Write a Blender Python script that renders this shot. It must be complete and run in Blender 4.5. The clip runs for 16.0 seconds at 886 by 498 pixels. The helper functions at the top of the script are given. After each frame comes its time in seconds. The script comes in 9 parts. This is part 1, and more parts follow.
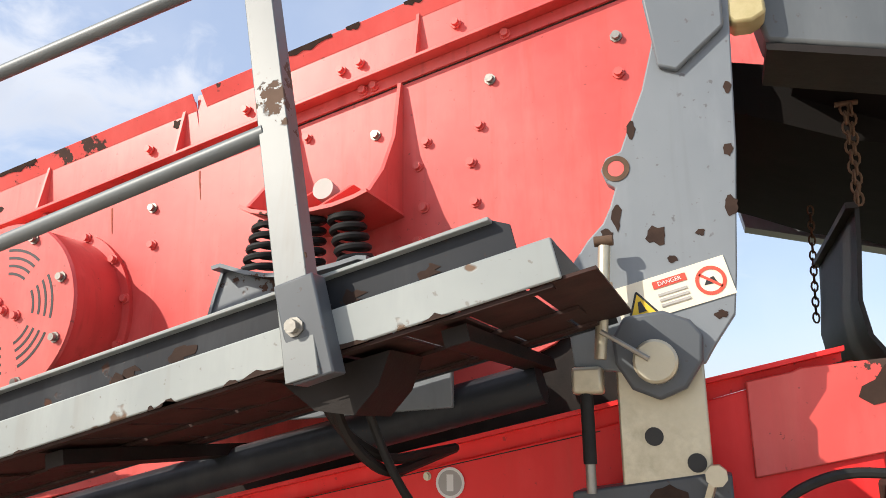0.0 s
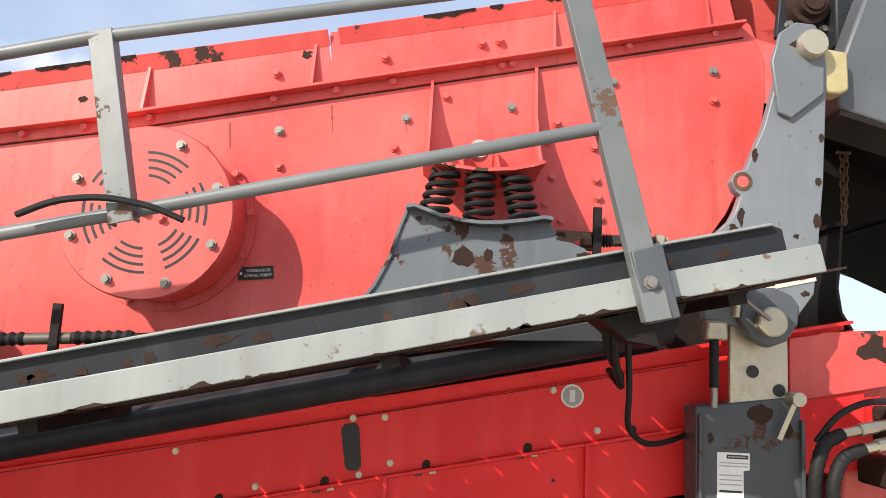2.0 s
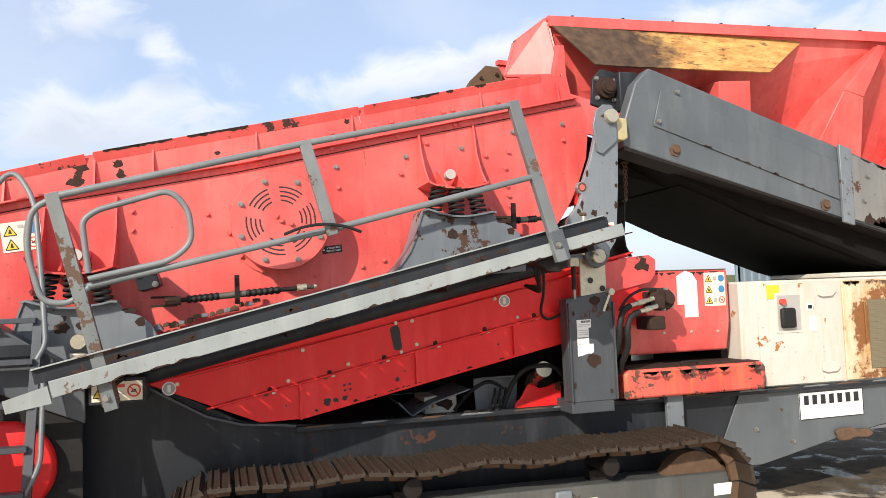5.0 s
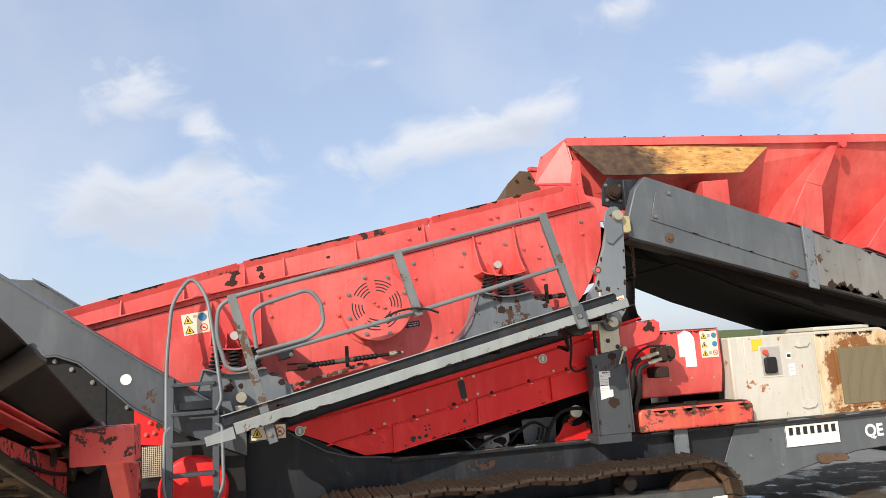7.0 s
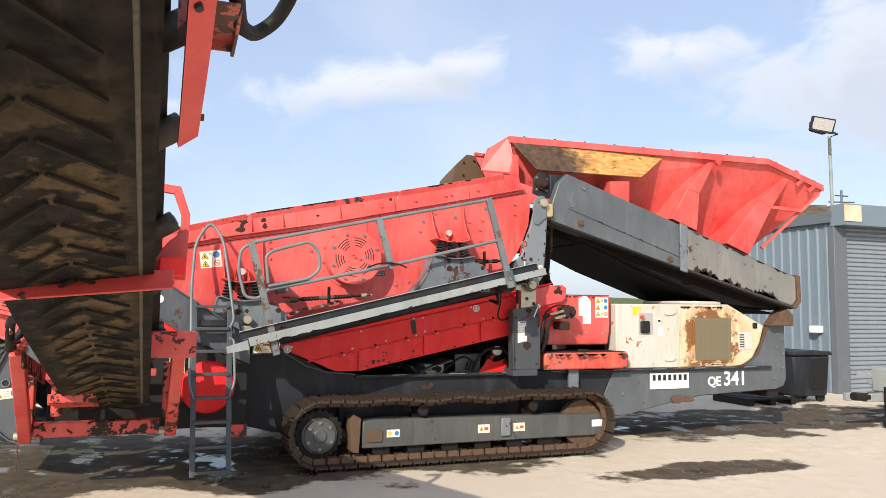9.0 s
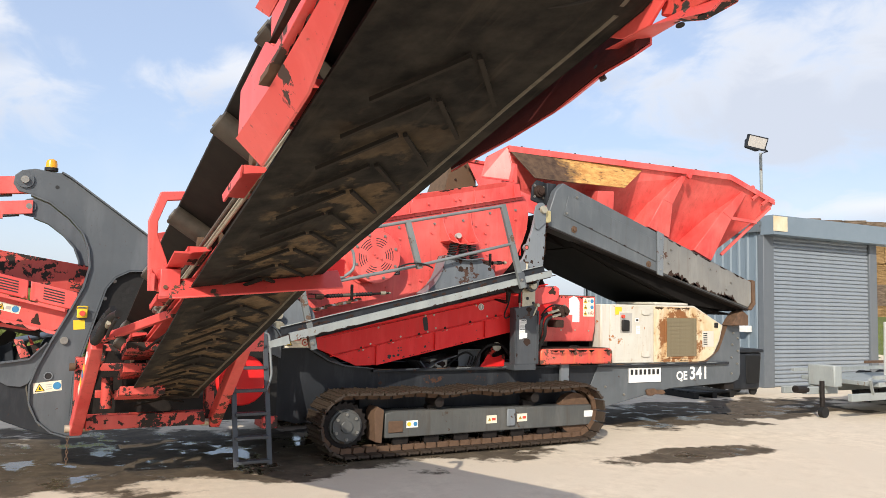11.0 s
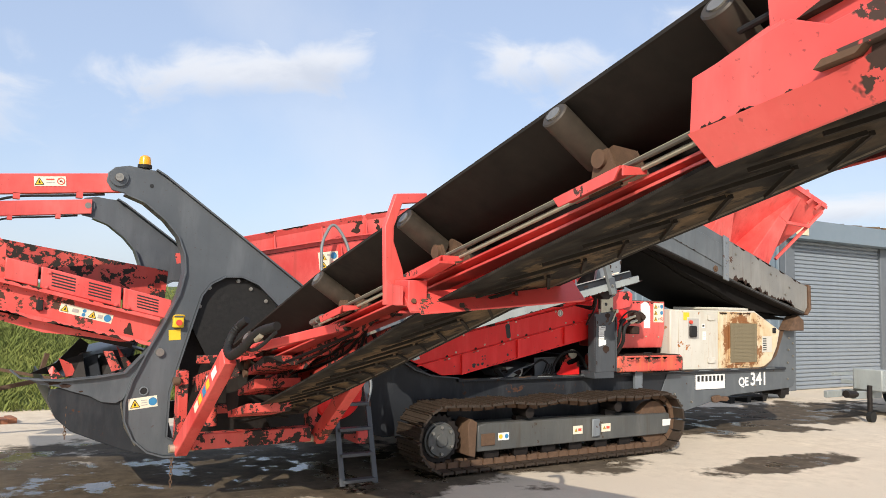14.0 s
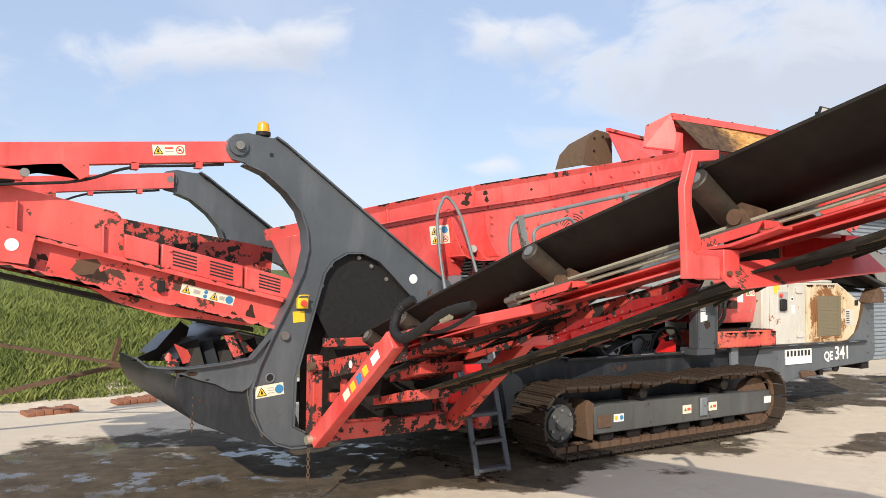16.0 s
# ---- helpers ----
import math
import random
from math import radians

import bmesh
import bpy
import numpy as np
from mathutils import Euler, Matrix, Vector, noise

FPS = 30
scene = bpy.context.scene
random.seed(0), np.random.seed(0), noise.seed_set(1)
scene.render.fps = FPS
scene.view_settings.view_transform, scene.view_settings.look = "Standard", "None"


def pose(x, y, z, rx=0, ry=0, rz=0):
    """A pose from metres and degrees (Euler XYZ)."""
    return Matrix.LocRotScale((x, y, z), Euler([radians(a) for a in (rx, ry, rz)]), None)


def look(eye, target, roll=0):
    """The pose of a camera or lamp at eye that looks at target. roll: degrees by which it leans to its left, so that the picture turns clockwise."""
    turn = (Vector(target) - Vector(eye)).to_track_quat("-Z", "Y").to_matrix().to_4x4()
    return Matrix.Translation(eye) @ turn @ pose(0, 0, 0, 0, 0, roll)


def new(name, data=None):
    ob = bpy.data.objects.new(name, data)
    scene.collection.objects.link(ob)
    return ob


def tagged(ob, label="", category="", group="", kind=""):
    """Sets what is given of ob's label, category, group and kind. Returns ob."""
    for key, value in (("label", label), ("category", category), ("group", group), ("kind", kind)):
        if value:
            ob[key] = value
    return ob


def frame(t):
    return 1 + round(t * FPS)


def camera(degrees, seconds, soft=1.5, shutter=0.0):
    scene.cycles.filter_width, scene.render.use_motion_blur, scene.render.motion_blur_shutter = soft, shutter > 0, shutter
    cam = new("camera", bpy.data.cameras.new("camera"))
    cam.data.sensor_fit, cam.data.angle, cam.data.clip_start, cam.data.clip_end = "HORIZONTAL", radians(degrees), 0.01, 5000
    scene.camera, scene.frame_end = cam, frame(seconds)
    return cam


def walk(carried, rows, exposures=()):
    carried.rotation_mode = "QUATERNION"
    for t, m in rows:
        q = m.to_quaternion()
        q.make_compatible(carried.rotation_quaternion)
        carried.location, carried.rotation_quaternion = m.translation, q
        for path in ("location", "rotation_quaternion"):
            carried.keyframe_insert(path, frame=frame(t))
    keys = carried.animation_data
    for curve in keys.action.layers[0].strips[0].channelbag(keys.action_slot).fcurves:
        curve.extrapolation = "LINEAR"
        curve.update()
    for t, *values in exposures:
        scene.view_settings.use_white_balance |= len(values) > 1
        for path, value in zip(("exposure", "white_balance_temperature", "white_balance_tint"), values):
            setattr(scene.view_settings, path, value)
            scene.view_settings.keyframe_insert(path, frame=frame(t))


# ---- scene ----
cam = camera(61.3, 16, soft=0.8)
PATH = [
    (0, (-0.19, 0.33, 1.847), (-0.852, 2.158, 2.315), -0.7),
    (0.5, (-0.362, 0.024, 1.842), (-0.868, 1.93, 2.178), -1.3),
    (1, (-0.721, -0.205, 1.816), (-1.034, 1.752, 2.086), -0.6),
    (1.5, (-1.092, -0.274, 1.811), (-1.224, 1.704, 2.082), 1.5),
    (2, (-1.46, -0.38, 1.81), (-1.437, 1.599, 2.099), 3.2),
    (2.5, (-1.765, -0.696, 1.804), (-1.656, 1.289, 2.021), 2.7),
    (3, (-1.94, -1.052, 1.815), (-1.747, 0.933, 1.975), 1.5),
    (3.5, (-2.217, -1.448, 1.839), (-1.909, 0.523, 1.973), 0.9),
    (4, (-2.369, -1.866, 1.846), (-1.909, 0.077, 1.956), 0.2),
    (4.2, (-2.45, -2.035, 1.828), (-1.936, -0.105, 1.933), -0.2),
    (6.3, (-3.3, -3.509, 1.713), (-2.751, -1.598, 1.931), -4.0),
    (6.5, (-3.321, -3.707, 1.745), (-2.8, -1.79, 1.983), -4.1),
    (7, (-3.447, -4.243, 1.741), (-2.973, -2.322, 2.037), -3.9),
    (7.5, (-3.573, -4.808, 1.782), (-3.112, -2.892, 2.12), -2.8),
    (8, (-3.873, -5.291, 1.758), (-3.388, -3.379, 2.089), -1.0),
    (8.5, (-4.145, -5.677, 1.698), (-3.564, -3.782, 1.96), -0.2),
    (9, (-4.485, -5.921, 1.713), (-3.784, -4.054, 1.868), 0.6),
    (9.2, (-4.624, -5.99, 1.707), (-3.882, -4.137, 1.833), 0.9),
    (11.3, (-6.111, -5.788, 1.709), (-5.131, -4.052, 1.876), 1.0),
    (11.5, (-6.243, -5.692, 1.729), (-5.229, -3.979, 1.923), 0.6),
    (12, (-6.403, -5.56, 1.828), (-5.289, -3.93, 2.144), -0.7),
    (12.5, (-6.556, -5.465, 1.813), (-5.38, -3.885, 2.161), -1.0),
    (13, (-6.803, -5.358, 1.734), (-5.639, -3.753, 1.996), -0.0),
    (13.5, (-6.941, -5.097, 1.691), (-5.852, -3.431, 1.88), 1.0),
    (14, (-7.009, -4.798, 1.746), (-5.975, -3.093, 1.9), 1.3),
    (14.5, (-7.249, -4.453, 1.687), (-6.233, -2.737, 1.836), 1.1),
    (15, (-7.386, -4.092, 1.68), (-6.375, -2.372, 1.818), 1.0),
    (15.5, (-7.56, -3.857, 1.701), (-6.532, -2.146, 1.82), 0.8),
    (16, (-7.884, -3.677, 1.717), (-6.807, -1.995, 1.812), 0.5),
]
walk(cam, [(t, look(eye, target, roll)) for t, eye, target, roll in PATH],
     [(0, 0.1), (0.5, 0.2), (1, 0.3), (1.5, 0.25), (2, 0.12), (2.5, 0.22), (3.5, 0.22), (4.2, 0.16), (6.3, 0.02), (7, -0.12), (7.5, -0.27), (8, -0.28), (8.5, -0.08), (9, 0.03), (11.3, -0.04), (12, -0.12), (12.5, -0.22), (13, -0.24), (13.5, -0.16), (14, -0.08), (16, -0.10)])

# ---- light ----
SUN_ELEVATION, SUN_HEADING = 31.0, 43.0   # degrees; the light travels towards +x, +y
world = bpy.data.worlds.new("sky")
scene.world = world
world.use_nodes = True
wn, wl = world.node_tree.nodes, world.node_tree.links
wn.clear()
sky = wn.new("ShaderNodeTexSky")
sky.sky_type = "NISHITA"
sky.sun_disc = False
sky.sun_elevation = radians(SUN_ELEVATION)
sky.sun_rotation = radians(180 + SUN_HEADING)
sky.air_density, sky.dust_density, sky.ozone_density = 1.0, 1.6, 1.0
coord = wn.new("ShaderNodeTexCoord")


def sky_math(op, a, b=None, c=None):
    """One sum in the sky's nodes; numbers or sockets."""
    x = wn.new("ShaderNodeMath")
    x.operation = op
    for k, v in enumerate((a, b, c)):
        if isinstance(v, (int, float)):
            x.inputs[k].default_value = v
        elif v is not None:
            wl.new(v, x.inputs[k])
    return x.outputs["Value"]


# the heading (from +y towards +x) and the height over the horizon of each part of the sky, in degrees
axes = wn.new("ShaderNodeSeparateXYZ")
wl.new(coord.outputs["Generated"], axes.inputs["Vector"])
heading = sky_math("MULTIPLY", sky_math("ARCTAN2", axes.outputs["X"], axes.outputs["Y"]), 57.2958)
height = sky_math("MULTIPLY", sky_math("ARCSINE", axes.outputs["Z"]), 57.2958)
chart = wn.new("ShaderNodeCombineXYZ")
wl.new(heading, chart.inputs["X"])
wl.new(height, chart.inputs["Y"])
# broken cumulus: heading, height, half width, half depth, lean, thickness
CLOUDS = ((15.5, 16.6, 12.5, 2.4, 8, 0.95), (22, 18.2, 5.5, 2.3, 4, 0.85), (38.8, 18.4, 6.2, 2.5, 3, 0.85), (52, 15.0, 10.5, 5.0, 4, 1.3), (61, 14.6, 9.5, 4.6, -8, 1.3), (67, 13.0, 8, 3.2, 0, 1.0),
          (-8, 12.6, 11.5, 3.8, 6, 1.0), (-10, 19.6, 5.8, 3.0, 14, 0.8), (-3.8, 17.6, 2.8, 2.6, 0, 0.75), (29, 24.6, 5.2, 2.1, 6, 0.8), (9.5, 22.8, 6.5, 1.4, -4, 0.55), (60, 7.4, 10, 1.6, 2, 0.9),
          (66, 24.0, 6.5, 2.8, 10, 0.8), (-49, 23, 12, 6, 0, 0.9), (36.3, 9.2, 2.8, 1.2, 0, 0.65), (-30, 18, 8, 2.5, 0, 0.7), (82, 17, 9, 4, 0, 1.0))


def cloud_field(lift):
    """How deep inside a cloud a place lies (1 in the middle, 0 at the rim), looking lift degrees higher."""
    best = None
    for a, b, w, d, lean, thick in CLOUDS:
        mp = wn.new("ShaderNodeMapping")
        mp.vector_type = "TEXTURE"
        mp.inputs["Location"].default_value, mp.inputs["Rotation"].default_value, mp.inputs["Scale"].default_value = (a, b - lift, 0), (0, 0, radians(lean)), (w, d, 1)
        wl.new(chart.outputs["Vector"], mp.inputs["Vector"])
        far = wn.new("ShaderNodeVectorMath")
        far.operation = "LENGTH"
        wl.new(mp.outputs["Vector"], far.inputs[0])
        depth = sky_math("SUBTRACT", thick, far.outputs["Value"])
        best = depth if best is None else sky_math("MAXIMUM", best, depth)
    return best


flat = wn.new("ShaderNodeMapping")
flat.inputs["Scale"].default_value = (0.16, 0.27, 1.0)
wl.new(chart.outputs["Vector"], flat.inputs["Vector"])
puff = wn.new("ShaderNodeTexNoise")
puff.inputs["Scale"].default_value, puff.inputs["Detail"].default_value, puff.inputs["Roughness"].default_value = 1.0, 9.0, 0.56
puff.inputs["Distortion"].default_value = 0.5
wl.new(flat.outputs["Vector"], puff.inputs["Vector"])
uneven = sky_math("MULTIPLY", sky_math("SUBTRACT", puff.outputs["Fac"], 0.5), 3.0)
cover = wn.new("ShaderNodeMapRange")
cover.interpolation_type = "SMOOTHSTEP"
cover.inputs["From Min"].default_value, cover.inputs["From Max"].default_value, cover.inputs["To Max"].default_value = -0.14, 0.92, 0.86
wl.new(sky_math("ADD", cloud_field(0.0), uneven), cover.inputs["Value"])
# behind the path, where no cloud was noted, the same broken cover goes on
wide = wn.new("ShaderNodeTexNoise")
wide.inputs["Scale"].default_value, wide.inputs["Detail"].default_value = 3.4, 7.0
wl.new(coord.outputs["Generated"], wide.inputs["Vector"])
rest = wn.new("ShaderNodeMapRange")
rest.inputs["From Min"].default_value, rest.inputs["From Max"].default_value = 0.525, 0.67
wl.new(wide.outputs["Fac"], rest.inputs["Value"])
behind = wn.new("ShaderNodeMapRange")
behind.inputs["From Min"].default_value, behind.inputs["From Max"].default_value = 0.0, -0.25
wl.new(axes.outputs["Y"], behind.inputs["Value"])
clouds = sky_math("MAXIMUM", cover.outputs["Result"], sky_math("MULTIPLY", rest.outputs["Result"], behind.outputs["Result"]))
# thin veil that pales the blue in places
veil = wn.new("ShaderNodeMapRange")
veil.inputs["From Min"].default_value, veil.inputs["From Max"].default_value, veil.inputs["To Max"].default_value = 0.45, 0.75, 0.45
thin = wn.new("ShaderNodeTexNoise")
thin.inputs["Scale"].default_value, thin.inputs["Detail"].default_value = 2.6, 8.0
wl.new(coord.outputs["Generated"], thin.inputs["Vector"])
wl.new(thin.outputs["Fac"], veil.inputs["Value"])
clouds = sky_math("MAXIMUM", clouds, veil.outputs["Result"])
gain = wn.new("ShaderNodeMix")
gain.data_type = "RGBA"
# undersides, with more cloud above them, are greyer
under_side = wn.new("ShaderNodeMapRange")
under_side.interpolation_type = "SMOOTHSTEP"
under_side.inputs["From Min"].default_value, under_side.inputs["From Max"].default_value = 1.05, -0.05
wl.new(sky_math("ADD", cloud_field(1.5), sky_math("MULTIPLY", uneven, 0.8)), under_side.inputs["Value"])
shade = wn.new("ShaderNodeMix")
shade.data_type = "RGBA"
shade.inputs["A"].default_value, shade.inputs["B"].default_value = (5.0, 5.3, 6.0, 1), (6.75, 6.85, 7.15, 1)
wl.new(under_side.outputs["Result"], shade.inputs["Factor"])
wl.new(shade.outputs["Result"], gain.inputs["B"])
haze = wn.new("ShaderNodeMix")
haze.data_type = "RGBA"
haze.inputs["Factor"].default_value = 0.45
haze.inputs["B"].default_value = (5.4, 6.4, 8.6, 1)
wl.new(sky.outputs["Color"], haze.inputs["A"])
wl.new(clouds, gain.inputs["Factor"])
wl.new(haze.outputs["Result"], gain.inputs["A"])
back = wn.new("ShaderNodeBackground")
back.inputs["Strength"].default_value = 0.145
wl.new(gain.outputs["Result"], back.inputs["Color"])
wout = wn.new("ShaderNodeOutputWorld")
wl.new(back.outputs["Background"], wout.inputs["Surface"])

lamp = bpy.data.lights.new("sun", "SUN")
lamp.energy, lamp.angle, lamp.color = 4.9, radians(0.5), (1.0, 0.925, 0.81)
e, h = radians(SUN_ELEVATION), radians(SUN_HEADING)
way = Vector((math.sin(h) * math.cos(e), math.cos(h) * math.cos(e), -math.sin(e)))
sun = new("sun", lamp)
sun.matrix_world = look((-20, -20, 30), Vector((-20, -20, 30)) + way)


# ---- materials ----
def material(name, rough=0.6, metal=0.0):
    m = bpy.data.materials.new(name)
    m.use_nodes = True
    n, l = m.node_tree.nodes, m.node_tree.links
    b = n["Principled BSDF"]
    b.inputs["Roughness"].default_value, b.inputs["Metallic"].default_value = rough, metal
    return m, n, l, b


def noise_node(n, l, scale, detail=6.0, rough=0.6, stretch=(1, 1, 1), vary=False):
    c = n.new("ShaderNodeTexCoord")
    mp = n.new("ShaderNodeMapping")
    mp.inputs["Scale"].default_value = stretch
    l.new(c.outputs["Object"], mp.inputs["Vector"])
    if vary:
        info, comb = n.new("ShaderNodeObjectInfo"), n.new("ShaderNodeVectorMath")
        comb.operation = "SCALE"
        comb.inputs["Scale"].default_value = 37.0
        comb.inputs[0].default_value = (1, 1, 1)
        l.new(info.outputs["Random"], comb.inputs["Scale"])
        l.new(comb.outputs["Vector"], mp.inputs["Location"])
    t = n.new("ShaderNodeTexNoise")
    t.inputs["Scale"].default_value, t.inputs["Detail"].default_value, t.inputs["Roughness"].default_value = scale, detail, rough
    l.new(mp.outputs["Vector"], t.inputs["Vector"])
    return t.outputs["Fac"]


def ramp(n, l, fac, lo, hi):
    r = n.new("ShaderNodeMapRange")
    r.inputs["From Min"].default_value, r.inputs["From Max"].default_value = lo, hi
    l.new(fac, r.inputs["Value"])
    return r.outputs["Result"]


def mix(n, l, fac, a, b):
    x = n.new("ShaderNodeMix")
    x.data_type = "RGBA"
    for key, v in (("Factor", fac), ("A", a), ("B", b)):
        if isinstance(v, (tuple, float)):
            x.inputs[key].default_value = (*v, 1) if isinstance(v, tuple) else v
        else:
            l.new(v, x.inputs[key])
    return x.outputs["Result"]


def times(n, l, a, b):
    x = n.new("ShaderNodeMath")
    x.operation = "MULTIPLY"
    for k, v in enumerate((a, b)):
        if isinstance(v, float):
            x.inputs[k].default_value = v
        else:
            l.new(v, x.inputs[k])
    return x.outputs["Value"]


def bump(n, l, b, height, strength, distance=0.01):
    x = n.new("ShaderNodeBump")
    x.inputs["Strength"].default_value, x.inputs["Distance"].default_value = strength, distance
    l.new(height, x.inputs["Height"])
    l.new(x.outputs["Normal"], b.inputs["Normal"])


def paint(name, base, faded, rust=(0.06, 0.03, 0.02), chips=0.62, rough=0.42, streak=0.25, vary=False, stain=(0.25, 0.1, 0.05), gloss=0.5):
    """Weathered paint: faded blotches, runs of dirt, flaked spots down to rust."""
    m, n, l, b = material(name, rough)
    b.inputs["Specular IOR Level"].default_value = gloss
    col = mix(n, l, ramp(n, l, noise_node(n, l, 1.3, 5, vary=vary), 0.32, 0.7), base, faded)
    run = ramp(n, l, noise_node(n, l, 6.0, 4, 0.6, (1.6, 1.6, 0.22), vary), 0.55, 0.8)
    col = mix(n, l, times(n, l, run, streak), col, stain)
    drip = ramp(n, l, noise_node(n, l, 13.0, 3, 0.55, (1.5, 1.5, 0.09), vary), 0.58, 0.70)
    col = mix(n, l, times(n, l, drip, streak * 0.7), col, stain)
    chalk = ramp(n, l, noise_node(n, l, 5.0, 5, 0.65, (1.2, 1.2, 0.3), vary), 0.50, 0.72)
    col = mix(n, l, times(n, l, chalk, 0.35), col, tuple(min(1.0, 1.12 * c + 0.05) for c in faded))
    speck = ramp(n, l, noise_node(n, l, 55.0, 3, 0.5, vary=vary), 0.68, 0.74)
    col = mix(n, l, times(n, l, speck, 0.5), col, rust)
    where = ramp(n, l, noise_node(n, l, 2.9, 5, 0.6, vary=vary), chips - 0.08, chips + 0.04)
    flake = ramp(n, l, noise_node(n, l, 12.0, 9, 0.66, vary=vary), 0.49, 0.515)
    spot = ramp(n, l, times(n, l, where, flake), 0.30, 0.42)
    rusty = mix(n, l, noise_node(n, l, 30.0, 4), rust, tuple(min(1.0, 1.6 * c) for c in rust))
    col = mix(n, l, spot, col, rusty)
    l.new(col, b.inputs["Base Color"])
    r = n.new("ShaderNodeMapRange")
    r.inputs["To Min"].default_value, r.inputs["To Max"].default_value = rough, 0.9
    l.new(spot, r.inputs["Value"])
    l.new(r.outputs["Result"], b.inputs["Roughness"])
    inv = n.new("ShaderNodeMath")
    inv.operation = "SUBTRACT"
    l.new(noise_node(n, l, 3.0, 3), inv.inputs[0])
    l.new(spot, inv.inputs[1])
    bump(n, l, b, inv.outputs["Value"], 0.25, 0.006)
    return m


def plain(name, dark, light, scale=12.0, rough=0.7, metal=0.0, strength=0.3, vary=False, distance=0.004, gloss=0.5):
    """A surface of two mottled tones with fine relief."""
    m, n, l, b = material(name, rough, metal)
    b.inputs["Specular IOR Level"].default_value = gloss
    f = noise_node(n, l, scale, 7, 0.65, vary=vary)
    g = noise_node(n, l, scale / 7, 4, 0.6, vary=vary)
    col = mix(n, l, ramp(n, l, f, 0.3, 0.7), dark, light)
    mean = tuple((p + q) / 2 for p, q in zip(dark, light))
    col = mix(n, l, ramp(n, l, g, 0.35, 0.65), col, mean)
    l.new(col, b.inputs["Base Color"])
    bump(n, l, b, f, strength, distance)
    return m


RED = paint("red_paint", (0.60, 0.052, 0.047), (0.77, 0.145, 0.125), chips=0.80, streak=0.42, stain=(0.33, 0.05, 0.03))
RED_DEEP = paint("red_paint_sheltered", (0.80, 0.020, 0.022), (0.86, 0.034, 0.032), chips=0.74, streak=0.12, gloss=0.3)
RED_WORN = paint("red_paint_flaking", (0.64, 0.06, 0.05), (0.72, 0.12, 0.10), chips=0.60, streak=0.2)
GREY = paint("grey_paint", (0.128, 0.146, 0.163), (0.18, 0.198, 0.212), chips=0.63, streak=0.2, stain=(0.06, 0.05, 0.045))
GREY_CHIPPED = paint("chipped_grey_paint", (0.155, 0.175, 0.195), (0.205, 0.225, 0.24), rust=(0.05, 0.028, 0.02), chips=0.70, streak=0.15, stain=(0.06, 0.05, 0.045))
RUST_DARK = plain("dark_rust", (0.022, 0.014, 0.012), (0.06, 0.035, 0.025), 30.0, 0.85, gloss=0.2)
CLAY = plain("dried_brown_clay", (0.075, 0.045, 0.025), (0.15, 0.09, 0.05), 14.0, 0.9, strength=0.6)
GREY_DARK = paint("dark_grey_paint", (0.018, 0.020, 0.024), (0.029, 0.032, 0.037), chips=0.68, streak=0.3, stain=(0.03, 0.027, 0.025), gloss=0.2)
GREY_COLUMN = paint("column_grey_paint", (0.050, 0.056, 0.064), (0.072, 0.079, 0.087), chips=0.66, streak=0.25, stain=(0.04, 0.036, 0.033), gloss=0.4)
GREY_MID = paint("mid_grey_paint", (0.064, 0.073, 0.083), (0.094, 0.104, 0.114), chips=0.72, streak=0.15, stain=(0.05, 0.045, 0.04))
POST = paint("worn_grey_steel", (0.115, 0.130, 0.133), (0.185, 0.20, 0.195), rust=(0.085, 0.052, 0.035), chips=0.61, rough=0.45, streak=0.45, stain=(0.12, 0.10, 0.075))
TUBE = paint("dull_grey_tube", (0.13, 0.145, 0.15), (0.19, 0.205, 0.205), rust=(0.10, 0.07, 0.05), chips=0.72, rough=0.45, streak=0.2, stain=(0.12, 0.10, 0.08))
GALV = paint("galvanised_steel", (0.22, 0.243, 0.242), (0.33, 0.355, 0.342), rust=(0.12, 0.08, 0.055), chips=0.68, rough=0.45, streak=0.3, stain=(0.2, 0.17, 0.13))
WHITE = paint("cream_paint", (0.52, 0.49, 0.41), (0.60, 0.575, 0.51), rust=(0.28, 0.11, 0.03), chips=0.66, streak=0.35, stain=(0.45, 0.27, 0.12))
